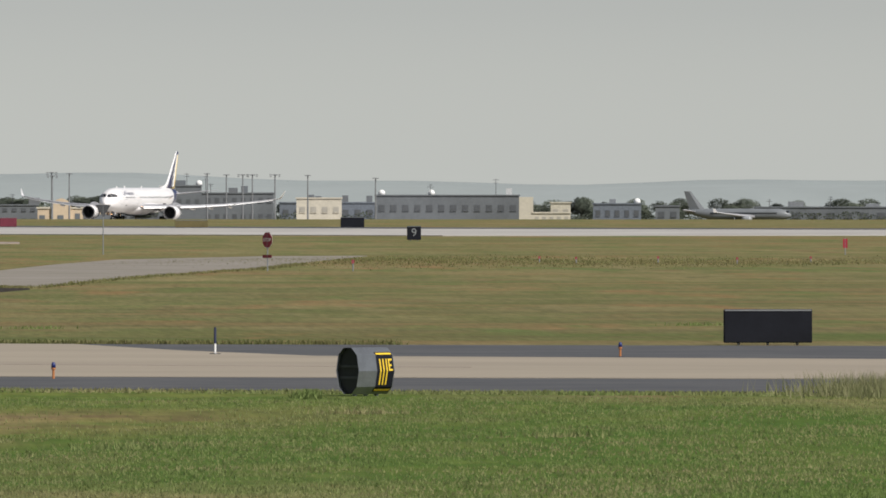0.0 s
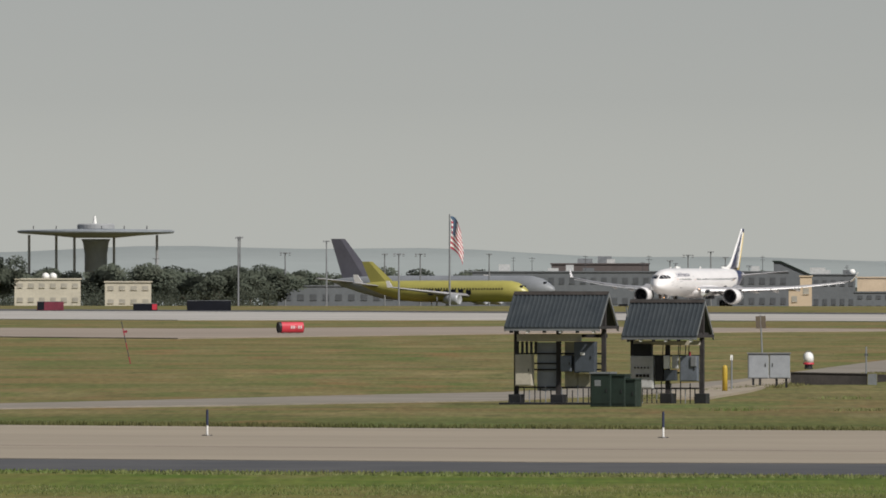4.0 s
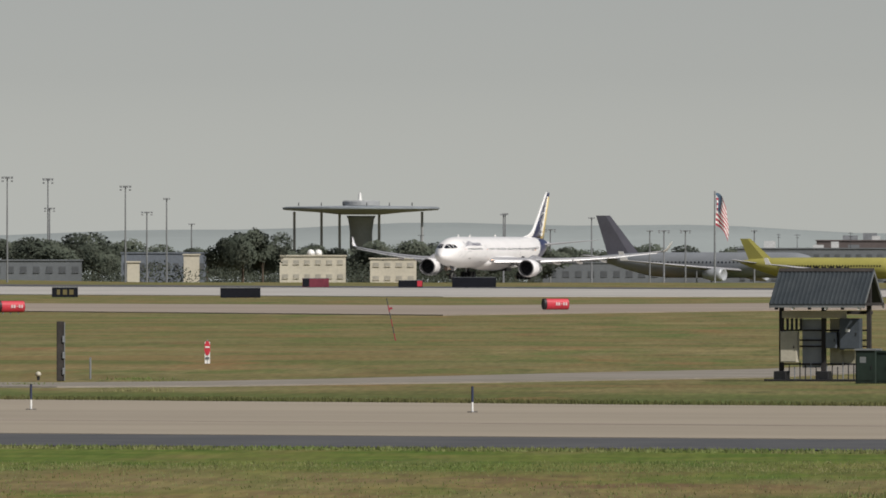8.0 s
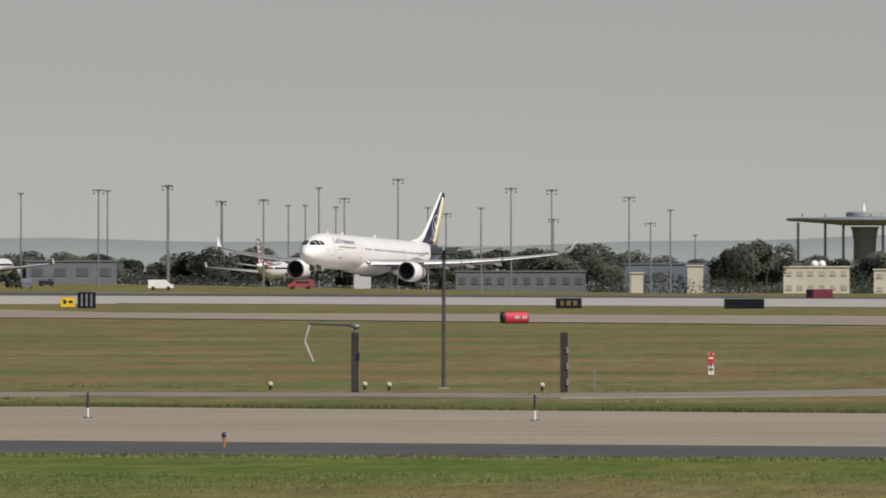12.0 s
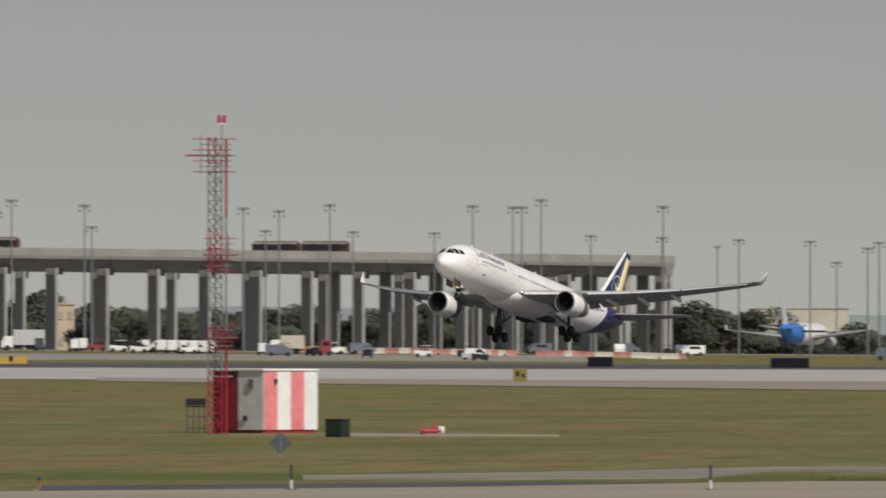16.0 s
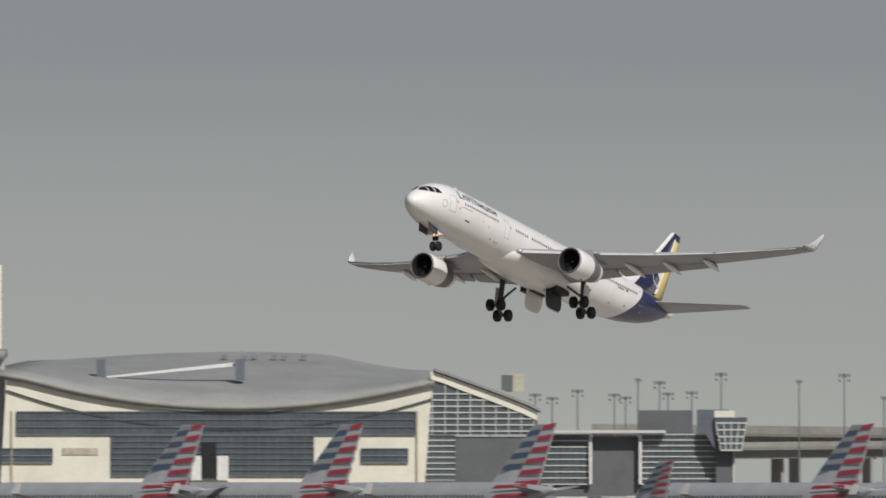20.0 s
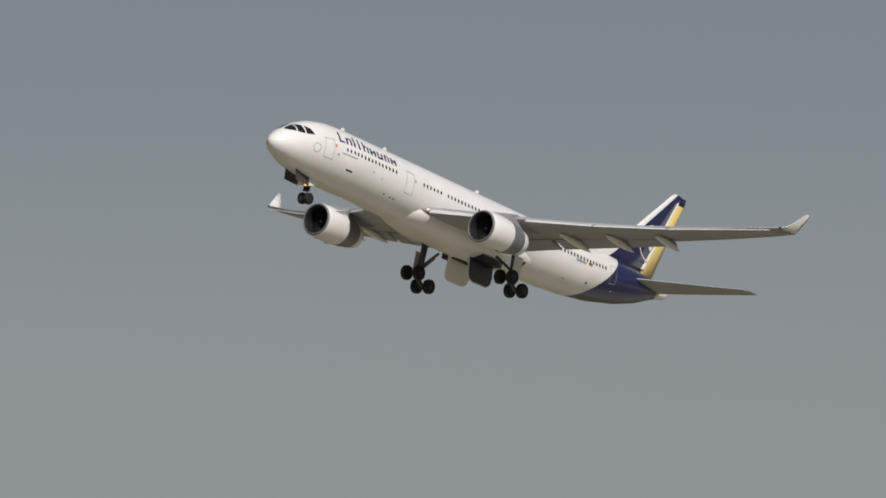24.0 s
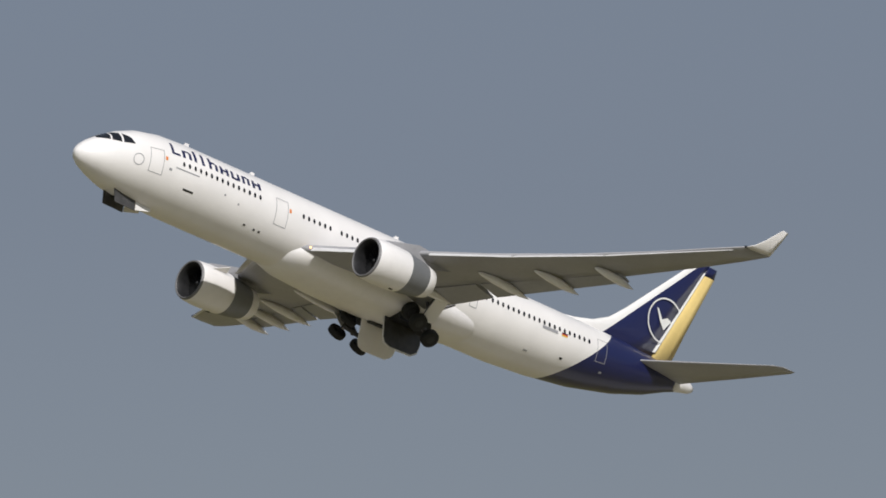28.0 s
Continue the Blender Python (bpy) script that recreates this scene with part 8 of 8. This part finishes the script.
def build_concourse():
    d0 = 2650.0
    k = d0 / FOCAL
    u0 = -4545.0
    x0, y0 = spot(u0, d0)
    g = lie(x0, y0)
    t = thing("concourse_building", pose(x0, y0, g, 0, 0, facing(u0)), "low glazed concourse with white louvres and grey walls", "building")
    X = lambda u: (u - u0) * k
    Z = lambda v: level_at(v, d0) - g
    part("wall", box(X(-4540), 9, Z(356) / 2, X(-4366) - X(-4712), 16, Z(356)), M_GREYWALL, t, "grey walls")
    glazed(t, X(-4718), X(-4622), Z(440), Z(352), 0.4, 8, 8, M_MULLION)
    glazed(t, X(-4534), X(-4370), Z(440), Z(352), 0.4, 14, 9, M_MULLION)
    for u in (-4622, -4534, -4370):
        part("pier", box(X(u), -0.2, Z(440) / 2 + Z(352) / 2, 0.5, 0.6, Z(352) - Z(440)), M_WPAINT, t, "white pier")
    part("roof_edge", box(X(-4600), 2, Z(347), X(-4490) - X(-4712), 8, 0.5), M_MULLION, t, "white roof edge")
    part("plant_room", box(X(-4490), 14, Z(330), X(-4436) - X(-4534), 10, Z(309) - Z(352)), M_GREYWALL, t, "grey plant room")
    part("plant_room", box(X(-4405), 18, Z(330), X(-4380) - X(-4436), 10, Z(306) - Z(352)), M_SHEDGREY, t, "pale grey plant room")
    # ramp control cab with leaning glass
    cab = []
    for v, a, b in ((382, -4392, -4356), (330, -4400, -4346), (322, -4402, -4345)):
        cab.append([(X(a), -4.0, Z(v)), (X(b), -4.0, Z(v)), (X(b), 2.0, Z(v)), (X(a), 2.0, Z(v))])
    c = part("control_cab", loft(cab), M_TINT, t, "dark control cab with leaning windows")
    for v in (380, 368, 356, 344, 332):
        f = (382 - v) / 52
        part("transom", box(X(-4374), -4.1, Z(v), (36 + 18 * f) * k, 0.2, 0.25), M_MULLION, c)
    for q in range(5):
        part("mullion", loft([[(X(-4392 + 9 * q) - 0.08, -4.12, Z(382)), (X(-4392 + 9 * q) + 0.08, -4.12, Z(382)), (X(-4392 + 9 * q) + 0.08, -4.0, Z(382)), (X(-4392 + 9 * q) - 0.08, -4.0, Z(382))],
                              [(X(-4400 + 13.5 * q) - 0.08, -4.12, Z(330)), (X(-4400 + 13.5 * q) + 0.08, -4.12, Z(330)), (X(-4400 + 13.5 * q) + 0.08, -4.0, Z(330)), (X(-4400 + 13.5 * q) - 0.08, -4.0, Z(330))]]), M_MULLION, c)
    part("cab_side", loft([[(X(-4418), -3.0, Z(352)), (X(-4400), -3.0, Z(382)), (X(-4400), 2, Z(382)), (X(-4418), 2, Z(352))], [(X(-4420), -3.0, Z(322)), (X(-4402), -3.0, Z(322)), (X(-4402), 2, Z(322)), (X(-4420), 2, Z(322))]]), M_PLUM, t, "dark side of the cab")
    part("cab_roof", box(X(-4385), -1, Z(316), 3.6, 4, Z(310) - Z(322)), M_CREAM, t, "cream cab roof box")
    part("cab_stem", box(X(-4385), 0, Z(440) / 2 + Z(382) / 2, 3.0, 3.0, Z(382) - Z(440)), M_GREYWALL, t)
    return t


build_concourse()
# pale boarding bridges at the gates
M_BRIDGEW = mat("jetbridge_white", (0.60, 0.60, 0.57), 0.6, 0.0, 0.1, 3.0)
for u, d, L, turn in ((-4600, 2610, 17, 8), (-4540, 2600, 12, -20), (-4060, 2600, 14, 60), (-3930, 2600, 12, 70), (-4860, 2610, 14, 20), (-3730, 2610, 10, 80)):
    t = thing("boarding_bridge", jet_at(u, d, turn), "pale telescopic boarding bridge on wheeled legs", "jet bridge", "boarding bridges")
    part("tunnel", box(0, 0, 5.2, L, 2.6, 2.7, bevel=0.1), M_BRIDGEW, t)
    part("tunnel", box(L * 0.55, 0, 5.2, L * 0.6, 3.0, 3.0, bevel=0.1), M_BRIDGEW, t)
    part("cab_head", box(-L / 2 - 1.2, 0, 5.1, 2.6, 3.4, 3.2, bevel=0.15), M_STEEL, t)
    for x in (-L * 0.3, L * 0.5):
        part("leg", box(x, 0, 1.9, 0.5, 2.0, 3.9), M_STEEL, t)
    for k in range(int(L / 1.6)):
        part("rib", box(-L / 2 + 0.8 + 1.6 * k, -1.34, 5.2, 0.12, 0.08, 2.5), M_STEEL, t)


M_MAROON = mat("maroon_sign_lettering", (0.2, 0.035, 0.045), 0.5, 0.0, 0.08, 2.0)


def build_hotel():
    d0 = 2860.0
    k = d0 / FOCAL
    u0 = -6230.0
    x0, y0 = spot(u0, d0)
    g = lie(x0, y0)
    t = thing("hotel_building", pose(x0, y0, g, 0, 0, facing(u0, 0)), "tall cream hotel with dark ribbon windows and a shade-toned end wall", "building")
    Z = lambda v: level_at(v, d0) - g
    turn = -11.0
    c, s = math.cos(radians(turn)), math.sin(radians(turn))
    # long face runs to the right and slightly away
    ln = 568 * k / c
    def P(a, b, z):
        return (a * c + b * s, -a * s + b * c, z)
    def prism(a0, a1, b0, b1, z0, z1):
        bm = bmesh.new()
        add_loft(bm, [[P(a0, b0, z), P(a1, b0, z), P(a1, b1, z), P(a0, b1, z)] for z in (z0, z1)])
        return bm
    part("wall", prism(0, ln, 0, 22, 0, Z(50)), M_CREAM, t, "cream main slab")
    part("wall", prism(0, 158 * k / c, 0.05, 21.9, Z(60), Z(-36)), M_CREAM, t, "cream corner tower")
    # left return block, its shade put into a grey wall colour
    part("end_wall", loft([[(-130 * k, 9.0, z), (-0.02, -0.02, z), (-0.02, 22, z), (-130 * k, 24.0, z)] for z in (0, Z(-36))]), M_GREYWALL, t, "end wall coloured grey as in shade")
    part("end_recess", loft([[(-96 * k, 6.35, z), (-86 * k, 5.65, z), (-86 * k, 7, z), (-96 * k, 8, z)] for z in (0, Z(20))]), M_DARK, t, "dark vertical recess")
    part("roof_rail", box(-95 * k, 8, Z(-40), 1.6, 1.0, 0.8), M_WPAINT, t)
    # louvre block near the top of the tower
    lv = part("louvre", prism(10 * k, 150 * k, -0.3, 0.1, Z(45), Z(8)), M_DARK, t, "dark louvred opening")
    for q in range(6):
        z = Z(8) + (Z(45) - Z(8)) * (q + 0.5) / 6
        part("blade", prism(10 * k, 150 * k, -0.55, -0.25, z - 0.25, z + 0.18), M_STEEL, lv)
    # ribbon windows and the sun-shade sills over them
    for q in range(9):
        va = 66 + 28.0 * q if q else 63
        h = 15 if q == 0 else 12
        band = part("window", prism(10 * k, ln - 0.6, -0.2, 0.1, Z(va + h), Z(va)), M_TINT, t, "dark ribbon window")
        for j in range(40):
            a = 10 * k + (ln - 10 * k - 0.6) * j / 40
            part("mullion", prism(a, a + 0.22, -0.32, -0.15, Z(va + h), Z(va)), M_POLE, band)
        sill = part("shade", prism(80 * k, ln - 27 * k, -0.26, 0.0, Z(va + h + 2.0), Z(va + h)), M_CREAM, t, "projecting cream sun shade")
        part("shade_end", prism(ln - 30 * k, ln - 8 * k, -0.24, 0.0, Z(va + h + 1), Z(va + h - 6)), M_CREAM, t)
    ph = part("penthouse", prism(380 * k / c, 466 * k / c, 3.0, 14, Z(52), Z(-12)), M_CREAM, t, "cream penthouse box")
    # the shaded side of the cream box, painted grey
    part("penthouse_side", loft([[(298 * k, 14.0, z), (379 * k, 5.6, z), (379 * k, 14, z), (298 * k, 20, z)] for z in (Z(52), Z(-12))]), M_GREYWALL, t, "penthouse side coloured grey as in shade")
    for z0, z1 in ((8, 2), (24, 18)):
        for j in range(5):
            part("sign_bar", prism((406 + 8 * j) * k / c, (411 + 8 * j) * k / c, 2.8, 3.0, Z(z0), Z(z1)), M_MAROON, ph, "maroon sign bar")
    part("sign_line", prism(404 * k / c, 448 * k / c, 2.8, 3.0, Z(14), Z(12.5)), M_MAROON, ph)
    part("roof_gear", prism(165 * k, 275 * k, 4, 8, Z(52), Z(44)), M_SHEDGREY, t, "low grey roof gear")
    return t


build_hotel()


# low far buildings
# duller copy of the cream, with distance haze mixed into the colour
M_FARCREAM = mat("hazed_cream_wall", (0.52, 0.475, 0.385), 0.8, 0.0, 0.1, 6.0)
# glass coloured close to the walls, so that haze seems to veil the windows
M_DUSKGLASS = mat("hazed_dark_glazing", (0.085, 0.09, 0.097), 0.4, 0.0, 0.1, 3.0)
M_PALEGLASS = mat("hazed_pale_glazing", (0.36, 0.335, 0.285), 0.5, 0.0, 0.1, 3.0)


def far_block(u0, u1, v0, v1, d, material, label, bands=2, deep=18.0, bays=8, roof=True, name="building", units=0):
    u = (u0 + u1) / 2
    x, y = spot(u, d)
    k = d / FOCAL
    g = lie(x, y)
    t = thing(name, pose(x, y, g, 0, 0, facing(u)), label, "building", "far buildings")
    w, z1 = (u1 - u0) * k, level_at(v0, d) - g
    dark = material in (DKGREY, M_SHEDGREY, M_STEEL)
    part("wall", box(0, deep / 2, z1 / 2, w, deep, z1), material, t)
    if roof:
        part("roof", box(0, deep / 2, z1 + 0.15, w + 0.5, deep + 0.5, 0.3), material, t, "flat roof edge")
    for b in range(bands):
        z = z1 * (b + 0.6) / bands
        hh = min(1.4, z1 / bands * 0.28)
        for j in range(bays):
            xx = -w / 2 + w * (j + 0.5) / bays
            win = part("window", box(xx, -0.02, z, w / bays * 0.5, 0.12, hh), M_DUSKGLASS if dark else M_PALEGLASS, t, "window toned close to its wall as by haze")
            part("sill", box(xx, -0.12, z - hh / 2 - 0.06, w / bays * 0.54, 0.16, 0.1), material, win)
    r = random.Random(int(u0 * 7 + v0))
    for q in range(units):
        xx, yy = r.uniform(-0.47, 0.47) * w, r.uniform(1.0, deep - 1)
        kind = r.random()
        if kind < 0.45:
            a, h = r.uniform(1.2, 4.0), r.uniform(0.7, 1.8)
            part("roof_unit", box(xx, yy, z1 + 0.3 + h / 2, a, 2.0, h), r.choice((M_STEEL, DKGREY, M_GREYWALL, M_MOUNT)), t, "rooftop plant box")
        elif kind < 0.8:
            h = r.uniform(1.5, 4.5)
            pole = part("aerial", rod((xx, yy, z1), (xx, yy, z1 + h), 0.09, 0.05, 6), M_POLE, t, "thin rooftop aerial")
            for z in (0.75, 0.92):
                part("arm", box(xx, yy, z1 + h * z, r.uniform(0.8, 1.6), 0.08, 0.1), M_POLE, pole)
        else:
            part("roof_dome", loft(lathe([(z1 + 0.25, 0.8), (z1 + 0.9, 0.8), (z1 + 1.3, 0.55), (z1 + 1.5, 0.05)], 12, "z")), M_WPAINT, t, "small white rooftop dome", True, Matrix.Translation((xx, yy, 0)))
    return t


DKGREY = mat("slate_grey_cladding", (0.125, 0.135, 0.145), 0.7, 0.0, 0.1, 8.0)
BROWN = mat("brown_cladding", (0.10, 0.08, 0.078), 0.7, 0.0, 0.1, 6.0)
M_SAND = mat("sand_render", (0.56, 0.44, 0.31), 0.8, 0.0, 0.08, 5.0)
far_block(690, 1250, 503, 575, 3550, DKGREY, "long dark slate-grey concourse beyond the runway", 2, bays=30, units=16)
far_block(830, 1003, 489, 500, 3600, BROWN, "brown-clad upper storey on the far concourse", 1, bays=10, units=3)
far_block(1270, 1291, 511, 578, 3500, M_SAND, "sand-coloured stair tower of the far concourse", 1, bays=1)
far_block(1250, 1270, 534, 578, 3500, M_SAND, "low sand-coloured annex of the stair tower", 1, bays=1)
far_block(1291, 1368, 508, 578, 3560, DKGREY, "dark far concourse wing", 2, bays=5, units=5)
far_block(1368, 1532, 539, 578, 3560, DKGREY, "low dark far concourse wing", 2, bays=10, units=4)
far_block(1371, 1440, 513, 541, 3575, M_SAND, "windowless sand-coloured upper block on the far concourse", 0, bays=0)
far_block(1775, 1822, 505, 520, 3600, DKGREY, "dark rooftop block of the far concourse", 1, bays=3, units=3)
far_block(1734, 1950, 518, 578, 3650, DKGREY, "dark far concourse wing with small windows", 2, bays=14, units=7)
far_block(1680, 1734, 540, 578, 3640, DKGREY, "low dark link building", 1, bays=4)
far_block(1960, 2130, 535, 578, 3700, M_SHEDGREY, "grey low far building", 1, bays=8, units=4)
far_block(1990, 2070, 527, 545, 3600, M_FARCREAM, "cream far building among trees", 1, bays=4)
far_block(2130, 2384, 522, 579, 3550, DKGREY, "large dark slate-grey hangar", 1, bays=12, units=5)
far_block(2384, 2409, 524, 581, 3400, M_FARCREAM, "tall cream stair tower beside the hangar", 0, bays=1, roof=False)
far_block(2409, 2474, 553, 581, 3400, M_FARCREAM, "low cream building beside the stair tower", 1, bays=5)
far_block(2440, 2475, 535, 553, 3500, M_BEIGE, "beige upper block of the low building", 1, bays=2)
far_block(2515, 2600, 537, 579, 3600, M_SHEDGREY, "grey flat-roofed far building", 1, bays=5, units=2)
far_block(2625, 2668, 541, 580, 3420, DKGREY, "dark boxy far building", 1, bays=2)
far_block(2800, 3400, 543, 580, 3700, DKGREY, "long low dark far building", 1, bays=20, units=8)
far_block(-120, -3, 516, 568, 3150, M_FARCREAM, "cream two-storey airfield building among trees", 2, bays=6, units=2)
far_block(40, 122, 521, 560, 3200, M_FARCREAM, "low cream building among trees", 2, bays=4)
far_block(-390, -368, 527, 565, 3100, M_FARCREAM, "small cream building behind the runway", 0, bays=0)
far_block(-290, -262, 514, 530, 3250, M_FARCREAM, "small cream gabled building among trees", 0, bays=0)
far_block(-700, -470, 524, 545, 3200, DKGREY, "long low dark shed among trees", 1, bays=10)
far_block(-400, -250, 511, 520, 3280, M_SHEDGREY, "long flat-roofed grey building among trees", 1, bays=10)
far_block(-2045, -1868, 457, 489, 3550, M_FARCREAM, "long cream warehouse on the rise", 1, bays=8)
far_block(-1730, -1560, 500, 545, 3050, DKGREY, "dark grey hangar beyond the apron", 1, bays=4)
far_block(-1460, -1300, 506, 540, 3100, DKGREY, "long dark grey hangar with wide doors", 1, bays=4)
far_block(-880, -850, 526, 553, 2950, M_MOUNT, "small pale service building on the far apron", 0, bays=0)
far_block(-3287, -3238, 450, 500, 3080, M_SAND, "sand-coloured building with open storeys behind the viaduct", 2, bays=3)
far_block(-3860, -3780, 488, 505, 2650, M_STEEL, "low pale shed on the apron", 1, bays=4)
far_block(330, 690, 528, 570, 3780, DKGREY, "dark far concourse beyond the parked airliner", 1, bays=16, units=6)


def build_gatehouse():
    """Low sand-coloured service building with a raised, round-topped middle bay and dark doorways."""
    d = 3450.0
    k = d / FOCAL
    x, y = spot(1605, d)
    g = lie(x, y)
    t = thing("building", pose(x, y, g, 0, 0, facing(1605)), "low sand-coloured service building with a raised round-topped bay", "building", "far buildings")
    X, Z = lambda u: (u - 1605) * k, lambda v: level_at(v, d) - g
    part("wall", box((X(1532) + X(1679)) / 2, 7, Z(542) / 2, X(1679) - X(1532), 14, Z(542)), M_SAND, t)
    bay = [(X(1557), 0), (X(1557), Z(536)), (X(1562), Z(531)), (X(1567), Z(528)), (X(1574), Z(526)), (X(1581), Z(528)), (X(1586), Z(531)), (X(1591), Z(536)), (X(1591), 0)]
    part("raised_bay", plate([(a, -0.6, b) for a, b in bay], 1.5, 1), M_SAND, t, "raised round-topped bay")
    for a, b, v in ((1535, 1545, 556), (1567, 1578, 556), (1598, 1607, 553), (1613, 1677, 554)):
        part("doorway", box((X(a) + X(b)) / 2, -0.62 if 1557 < a < 1591 else -0.02, Z(v) / 2, X(b) - X(a), 0.12, Z(v)), DKGREY, t, "dark doorway")
    part("cornice", box((X(1532) + X(1679)) / 2, 0.0, Z(543), X(1679) - X(1532) + 0.6, 0.5, 0.4), M_FARCREAM, t)


build_gatehouse()

# dark sloping canopy roof behind the far concourse
x, y = spot(1255, 3620)
slope = thing("hangar", pose(x, y, lie(x, y), 0, 0, facing(1255)), "dark green-grey hangar with one long sloping roof", "building", "far buildings")
zz = lambda v: level_at(v, 3620) - lie(x, y)
part("wall", plate([(-4.3, 0, 0), (4.4, 0, 0), (4.4, 0, zz(508)), (-2.6, 0, zz(484)), (-4.3, 0, zz(483))], 16.0, 1), DKGREY, slope)
part("roof", plate([(-4.6, -0.4, zz(482)), (-2.6, -0.4, zz(482.5)), (4.8, -0.4, zz(507)), (4.8, -0.4, zz(509)), (-2.6, -0.4, zz(485)), (-4.6, -0.4, zz(485))], 17.0, 1), M_GREEN, slope, "dark green sloping roof")


# saucer-topped tower
# concrete grey made paler and bluer to carry the haze of its distance
M_TOWER = mat("hazed_blue_grey_concrete", (0.24, 0.262, 0.285), 0.7, 0.0, 0.08, 5.0)
def build_saucer():
    d0 = 3560.0
    k = d0 / FOCAL
    u0 = 24.0
    x0, y0 = spot(u0, d0)
    g = lie(x0, y0)
    t = thing("saucer_tower", pose(x0, y0, g, 0, 0, facing(u0)), "grey tower with a very wide flat saucer top", "tower")
    Z = lambda v: level_at(v, d0) - g
    r = 139 * k
    part("disc", loft(lathe([(Z(442), r * 0.26), (Z(438), r * 0.55), (Z(434), r * 0.98), (Z(432), r), (Z(429.5), r), (Z(428), r * 0.96), (Z(426), 0.5)], 48, "z")), M_TOWER, t, "wide flat grey disc")
    part("stem", loft(lathe([(0, 20 * k), (Z(470), 20 * k), (Z(450), 23 * k), (Z(444), 26 * k)], 28, "z")), M_TOWER, t, "tapered grey stem", True)
    part("cabin", loft(lathe([(Z(426), 33 * k), (Z(419), 33 * k), (Z(417), 30 * k)], 28, "z")), M_PALEWALL, t, "low roof cabin")
    part("spire", rod((-2 * k, 0, Z(426)), (-2 * k, 0, Z(403)), 0.7, 0.25, 10), M_WPAINT, t, "white spire")
    for q in range(6):
        x = (-110 + 40 * q) * k
        part("rail_post", rod((x, -r * 0.6, Z(427)), (x, -r * 0.6, Z(421)), 0.12), M_POLE, t)
    for x in (-118, -70, -38, 32, 108):
        part("support", rod((x * k, -2, 0), (x * k, -2, Z(437)), 0.35, 0.3, 8), M_PALEWALL, t, "slender support column")


build_saucer()


# ---- what moves ----
def motions():
    walk(JET, [(t, flight_pose(y, z, p, b)) for t, y, z, p, b in FLIGHT])
    for wing, pivot, side in JET_WINGS:
        flex = [(0, 5.4), (11, 5.2), (12.3, 3.8), (13.5, 2.0), (14.5, 0.9), (16, 0.3), (18, 0.5), (22, 0.8), (24.5, 1.0), (26, 1.5), (28, 2.2)]
        walk(wing, [(t, turned(pivot, "Y", side * a)) for t, a in flex])
    nose, pivot = JET_NOSE
    walk(nose, [(t, turned(pivot, "X", -a)) for t, a in [(0, 0), (23.4, 0), (24.5, 22), (25.0, 40), (26.0, 66), (27.0, 86), (28, 100)]])
    for leg, pivot, side, bogie, bp in JET_MAINS:
        drop = lambda t: Matrix.Translation((0, 0, -1.05 * smooth(13.6, 15.2, t) + 1.05 * smooth(24.5, 27.8, t)))
        walk(leg, [(t, drop(t) @ turned(pivot, "Y", side * a)) for t, a in [(0, 0), (13.6, 0), (14.0, 0), (14.4, 0), (14.8, 0), (15.2, 0), (24.2, 0), (25, 9), (26, 17), (27, 28), (28, 42)]])
        walk(bogie, [(t, turned(bp, "X", a)) for t, a in [(0, 0), (12, 0), (13.5, 5.6), (14, 6.8), (15, 0), (16, -18), (17, -24), (28, -24)]])
    for door, pivot, side in JET_DOORS:
        walk(door, [(t, turned(pivot, "Y", side * a)) for t, a in [(0, -20), (15.5, -20), (17.5, 55), (18.5, 84), (28, 84)]])

    # the yellow airliner and the regional jet taxi, the shuttle trains run on the viaduct
    walk(YELLOW_JET, [(t, jet_at(456 + 50 * (t - 3), 3340 + 1.5 * (t - 3), 62)) for t in (0, 3, 6, 9, 12, 20, 28)])
    walk(REGIONAL, [(t, jet_at(-1082 + 33 * (t - 11), 2950 + 3.0 * (t - 11), 165)) for t in (0, 6, 11, 14, 20, 28)])
    walk(TRAIN_A, [(t, on_viaduct(min(-2290, -2836 - 85 * (t - 16)))) for t in (0, 9, 10, 12, 16, 17, 22, 28)])
    walk(TRAIN_B, [(t, on_viaduct(max(-4530, -3335 + 84 * (t - 17)))) for t in (0, 2, 3.5, 6, 10, 16, 17, 22, 28)])


motions()
